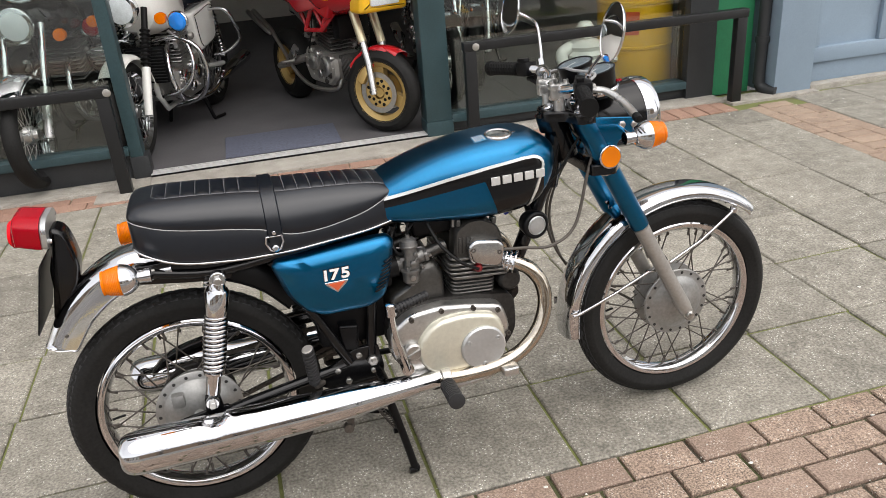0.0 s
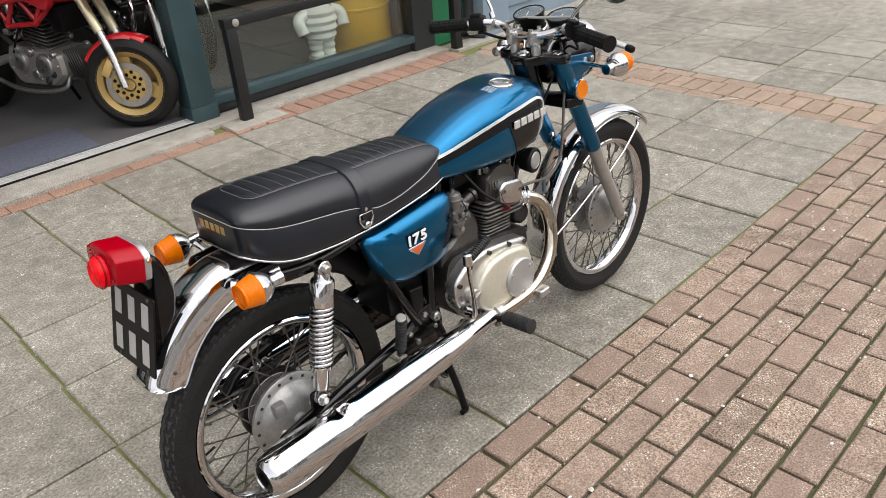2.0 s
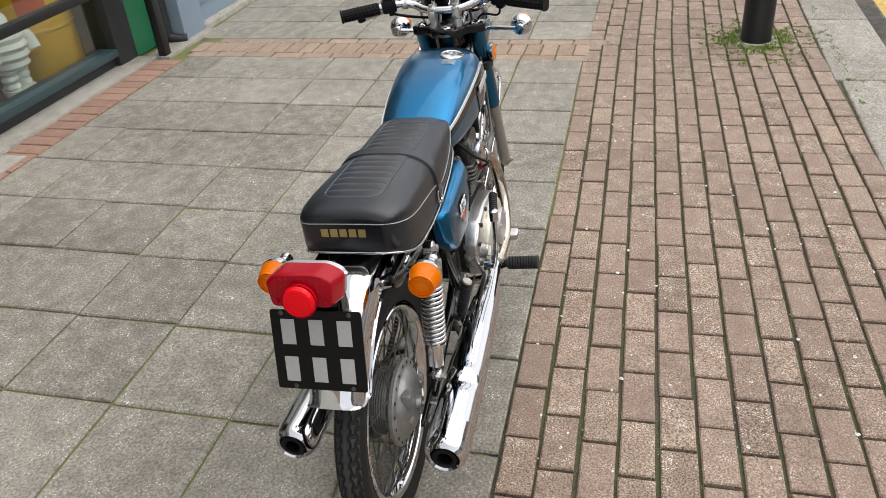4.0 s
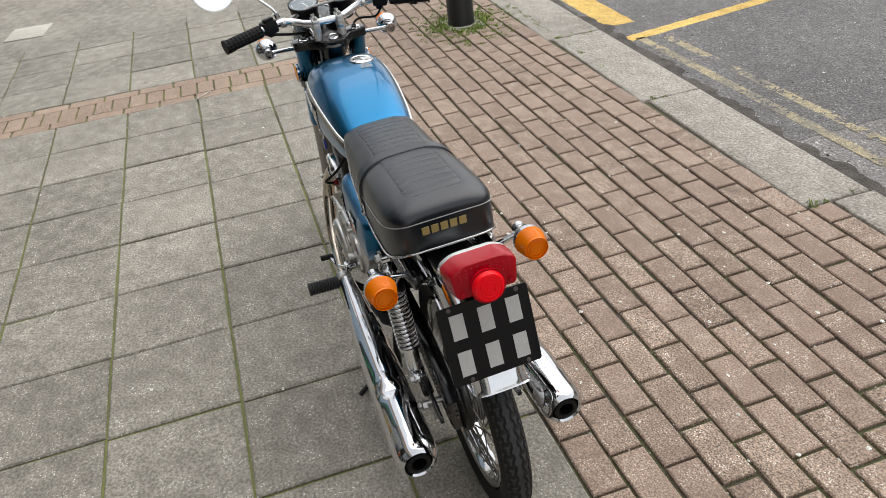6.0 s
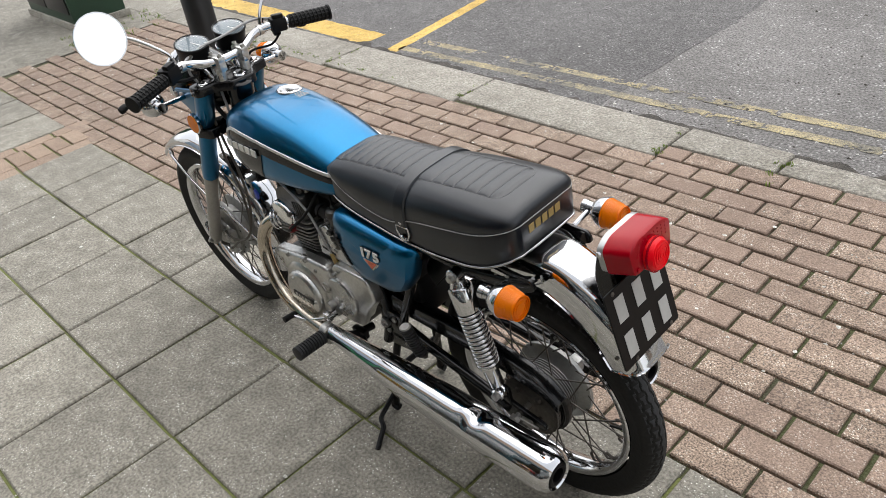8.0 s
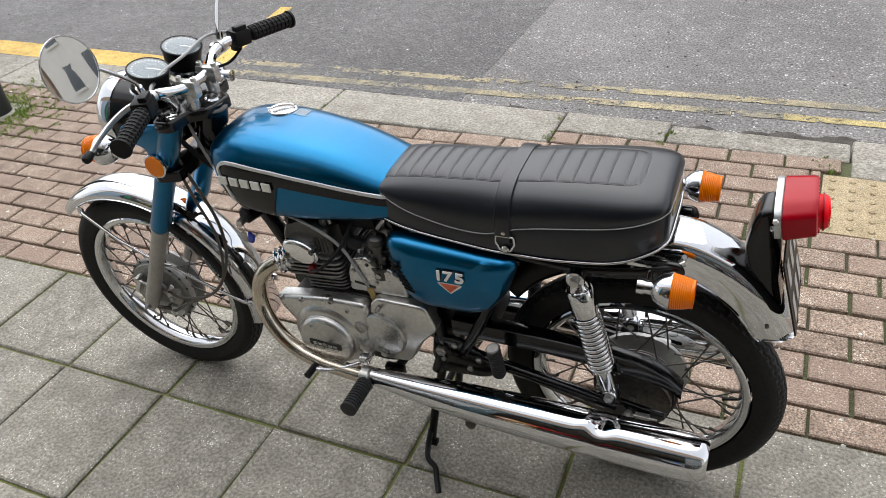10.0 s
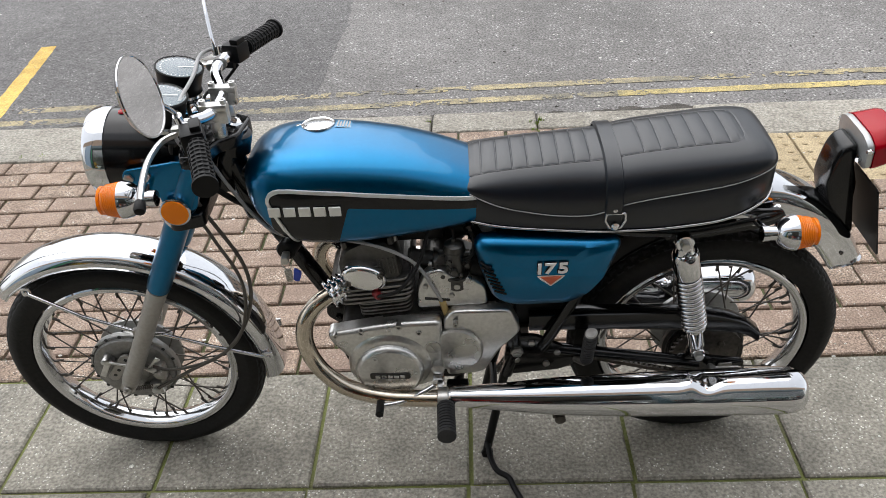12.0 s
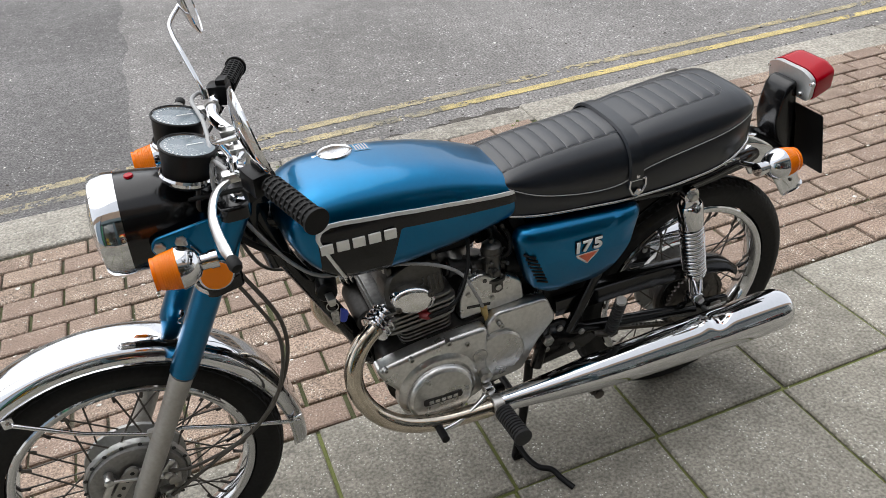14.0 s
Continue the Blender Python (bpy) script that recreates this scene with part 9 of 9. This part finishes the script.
def lay(name, meshes, spots, parent, rest_name, rest_label, material, near=lambda x, y: True):
    """Single blocks where the camera passes, and the rest in one joined sheet."""
    n, far = 0, []
    for x, y, turn, lift in spots:
        if n < 300 and near(x, y):
            ob = new(name, meshes[n % len(meshes)])
            ob.parent = parent
            ob.matrix_basis = pose(x, y, lift, rng.uniform(-0.35, 0.35), rng.uniform(-0.35, 0.35), turn + rng.uniform(-0.5, 0.5))
            n += 1
        else:
            far.append((x, y, turn, lift))
    if far:
        v, f = [], []
        base = meshes[0]
        for x, y, turn, lift in far:
            m = pose(x, y, lift, rng.uniform(-0.35, 0.35), rng.uniform(-0.35, 0.35), turn + rng.uniform(-0.5, 0.5))
            o = len(v)
            v += [tuple(m @ q.co) for q in base.vertices]
            f += [tuple(o + i for i in p.vertices) for p in base.polygons]
        me = bpy.data.meshes.new(rest_name)
        me.from_pydata(v, [], f)
        me.materials.append(material)
        ob = new(rest_name, me)
        ob.parent = parent
        tagged(ob, rest_label, kind="stuff")


# clay block pavers in running bond between slabs and kerb
brickwork = setting(thing("block_paving", "brown clay block paving in running bond with mossy joints", "paving"), "brown clay block paving in running bond with mossy joints", "paving")
spots, cut = [], []
SKEW = lambda x: 0.027 * (min(3.0, max(-2.2, x)) - 0.62)   # the footway runs a little askew to the kerb
for j in range(14):
    row = -0.073 - j * 0.1024
    off = (0.0105 + 0.0064 * (j - 5) if j % 2 else 0.111 + 0.0064 * (j - 4)) + rng.uniform(-0.005, 0.005)
    for i in range(-62, 22):
        x = off + 0.1 + i * 0.2005
        y = row + SKEW(x)
        if (x - 3.1) ** 2 + (y + 0.95) ** 2 < 0.018:
            continue
        # cut where the kerb narrows and round the tactile slabs
        x0, x1 = x - 0.1, x + 0.1
        if j > 12:
            x0, x1 = max(x0, -0.966), min(x1, 0.176)
        elif j > 8:
            if x > -1.28:
                x0 = max(x0, -0.878)
            else:
                x1 = min(x1, -1.688)
        if x1 - x0 < 0.199:
            if x1 - x0 > 0.03:
                cut.append(((x0 + x1) / 2, y, x1 - x0))
            continue
        spots.append((x + rng.uniform(-0.002, 0.002), y + rng.uniform(-0.002, 0.002), 1.5, rng.uniform(-0.003, 0.001)))
spots.sort(key=lambda s: (s[0] - 0.3) ** 2 + 1.5 * (s[1] + 0.4) ** 2)
brick_meshes = [paver_mesh("brick", 0.1905 + d, 0.0920 + e, M_BRICK) for d, e in ((0, 0), (0.002, -0.001), (-0.003, 0.001), (-0.001, -0.002))]
lay("brick", brick_meshes, spots, brickwork, "far_bricks", "brown clay block paving farther off", M_BRICK)
for x, y, length in cut:
    ob = new("cut_brick", paver_mesh("cut_brick", length - 0.009, 0.092, M_BRICK))
    ob.parent = brickwork
    ob.matrix_basis = pose(x, y, rng.uniform(-0.003, 0.0), 0, 0, 1.5)

# grey paving slabs
slabs = setting(thing("slab_paving", "grey concrete paving slabs with mossy joints", "paving"), "grey concrete paving slabs with mossy joints", "paving")
PX = 0.3885
slab_spots, first, last_row = [], [], []
for i in range(-31, 7):
    x = -0.01 + PX * (i + 0.5)
    sh = 0.020 * x
    first.append((x, (0.357 + sh) / 2 + 0.003, 0.5, rng.uniform(-0.003, 0.001)))
    for j in (range(5) if x > -4.6 else range(-1, 6)):
        slab_spots.append((x, 0.357 + 0.397 * (j + 0.5) + sh, 1.1, rng.uniform(-0.004, 0.001)))
    last_row.append((x, 2.3465 + sh, 2.655, rng.uniform(-0.004, 0.001)))
for i in range(0, 4):
    x = 3.09 + PX * (i + 0.5)
    for j in range(-1, 6):
        slab_spots.append((x, 0.357 + 0.397 * (j + 0.5) + 0.02 * x - (0.0 if j >= 0 else 0.0), 1.1, rng.uniform(-0.004, 0.001)))
slab_meshes = [paver_mesh("paving_slab", 0.3795 + d, 0.3885 + e, M_SLAB, 0.04, 0.005) for d, e in ((0, 0), (0.002, -0.001), (-0.002, 0.0015))]
lay("paving_slab", slab_meshes, slab_spots, slabs, "far_slabs", "grey slabs farther off", M_SLAB, lambda x, y: -3.2 < x)
for x, lo, hi, lift in last_row:
    if x < -4.6:
        continue
    ob = new("paving_slab", paver_mesh("paving_slab", 0.3795, hi - lo, M_SLAB, 0.04, 0.005))
    ob.parent = slabs
    ob.matrix_basis = pose(x, (lo + hi) / 2, lift, 0, 0, 0.3)
for x, y, turn, lift in first:
    if x < -4.6:
        continue
    top, low = 0.352 + 0.020 * x, -0.018 + SKEW(x)
    ob = new("paving_slab", paver_mesh("paving_slab", 0.378, top - low, M_SLAB, 0.04, 0.005))
    ob.parent = slabs
    ob.matrix_basis = pose(x, (top + low) / 2, lift, 0, 0, 1.3)

# red soldier course before the shop windows, stretchers before the door
reds = setting(thing("brick_edging", "red clay brick edging along the shop front", "paving"), "red clay brick edging along the shop front", "paving")
sold = [(0.83 + 0.103 * i, 2.767, 90, rng.uniform(-0.002, 0.002)) for i in range(18)]
stre = [(-1.36 + 0.2035 * i, 2.718, 0, rng.uniform(-0.002, 0.002)) for i in range(11)]
stre += [(-1.46 - 0.213 * i, y, 0, 0.0) for i in range(20) for y in (2.815, 2.715)] + [(-1.252, 2.815, 0, 0.0)]
lay("brick", [paver_mesh("red_brick", 0.2, 0.095, M_REDBRICK)], sold + stre, reds, "far_bricks", "red edging bricks farther off", M_REDBRICK)

# band of pale bricks across the slabs
band = setting(thing("brick_band", "worn pale brick band crossing the slab paving", "paving"), "worn pale brick band crossing the slab paving", "paving")
cross = [(2.745, 0.10 + 0.206 * i, 90, rng.uniform(-0.002, 0.002)) for i in range(13)] + [(3.035, 0.02 + 0.206 * i, 90, rng.uniform(-0.002, 0.002)) for i in range(13)]
cross += [(2.89, 0.055 + 0.1 * i, 0, rng.uniform(-0.002, 0.002)) for i in range(27)]
lay("brick", [paver_mesh("band_brick", 0.194, 0.09, M_PALEBRICK)], cross, band, "far_bricks", "pale band bricks farther off", M_PALEBRICK)

# pale chips and gum spots trodden into the paving
rs = random.Random(21)
bm = bmesh.new()
for k in range(2600):
    x, y = rs.uniform(-2.6, 4.4), (rs.uniform(0.0, 2.7) if k % 5 < 2 else rs.uniform(-1.35, -0.06))
    if -0.5 < x < 0.9 and 0.1 < y < 0.25:
        continue
    r = 0.0022 + 0.0065 * rs.random() ** 4
    n = rs.randint(5, 8)
    a0, fl = rs.uniform(0, 6.3), rs.uniform(0.5, 1.0)
    rim = [bm.verts.new((x + r * math.cos(a0 + 6.283 * i / n) * rs.uniform(0.7, 1.2), y + fl * r * math.sin(a0 + 6.283 * i / n) * rs.uniform(0.7, 1.2), -0.0015)) for i in range(n)]
    mid = bm.verts.new((x, y, 0.0022))
    for i in range(n):
        bm.faces.new((rim[i], rim[(i + 1) % n], mid))
tagged(part("paving_specks", bm, M_SPECK), "pale chips and gum spots on the paving", "litter", kind="stuff")
tagged(part("straw", rod(bmesh.new(), (2.687, 0.815, 0.003), (2.777, 0.727, 0.003), 0.003, 8), M_SPECK), "pale straw lying on the paving slabs", "litter")
ob = setting(part("footway_patch", box(bmesh.new(), (0.36, 0.30, 0.02), Matrix.Translation((5.045, 2.08, -0.006)) @ pose(0, 0, 0, 0, 0, -5), 0.003), M_PALESLAB), "pale new slab set in the footway", "pavement")
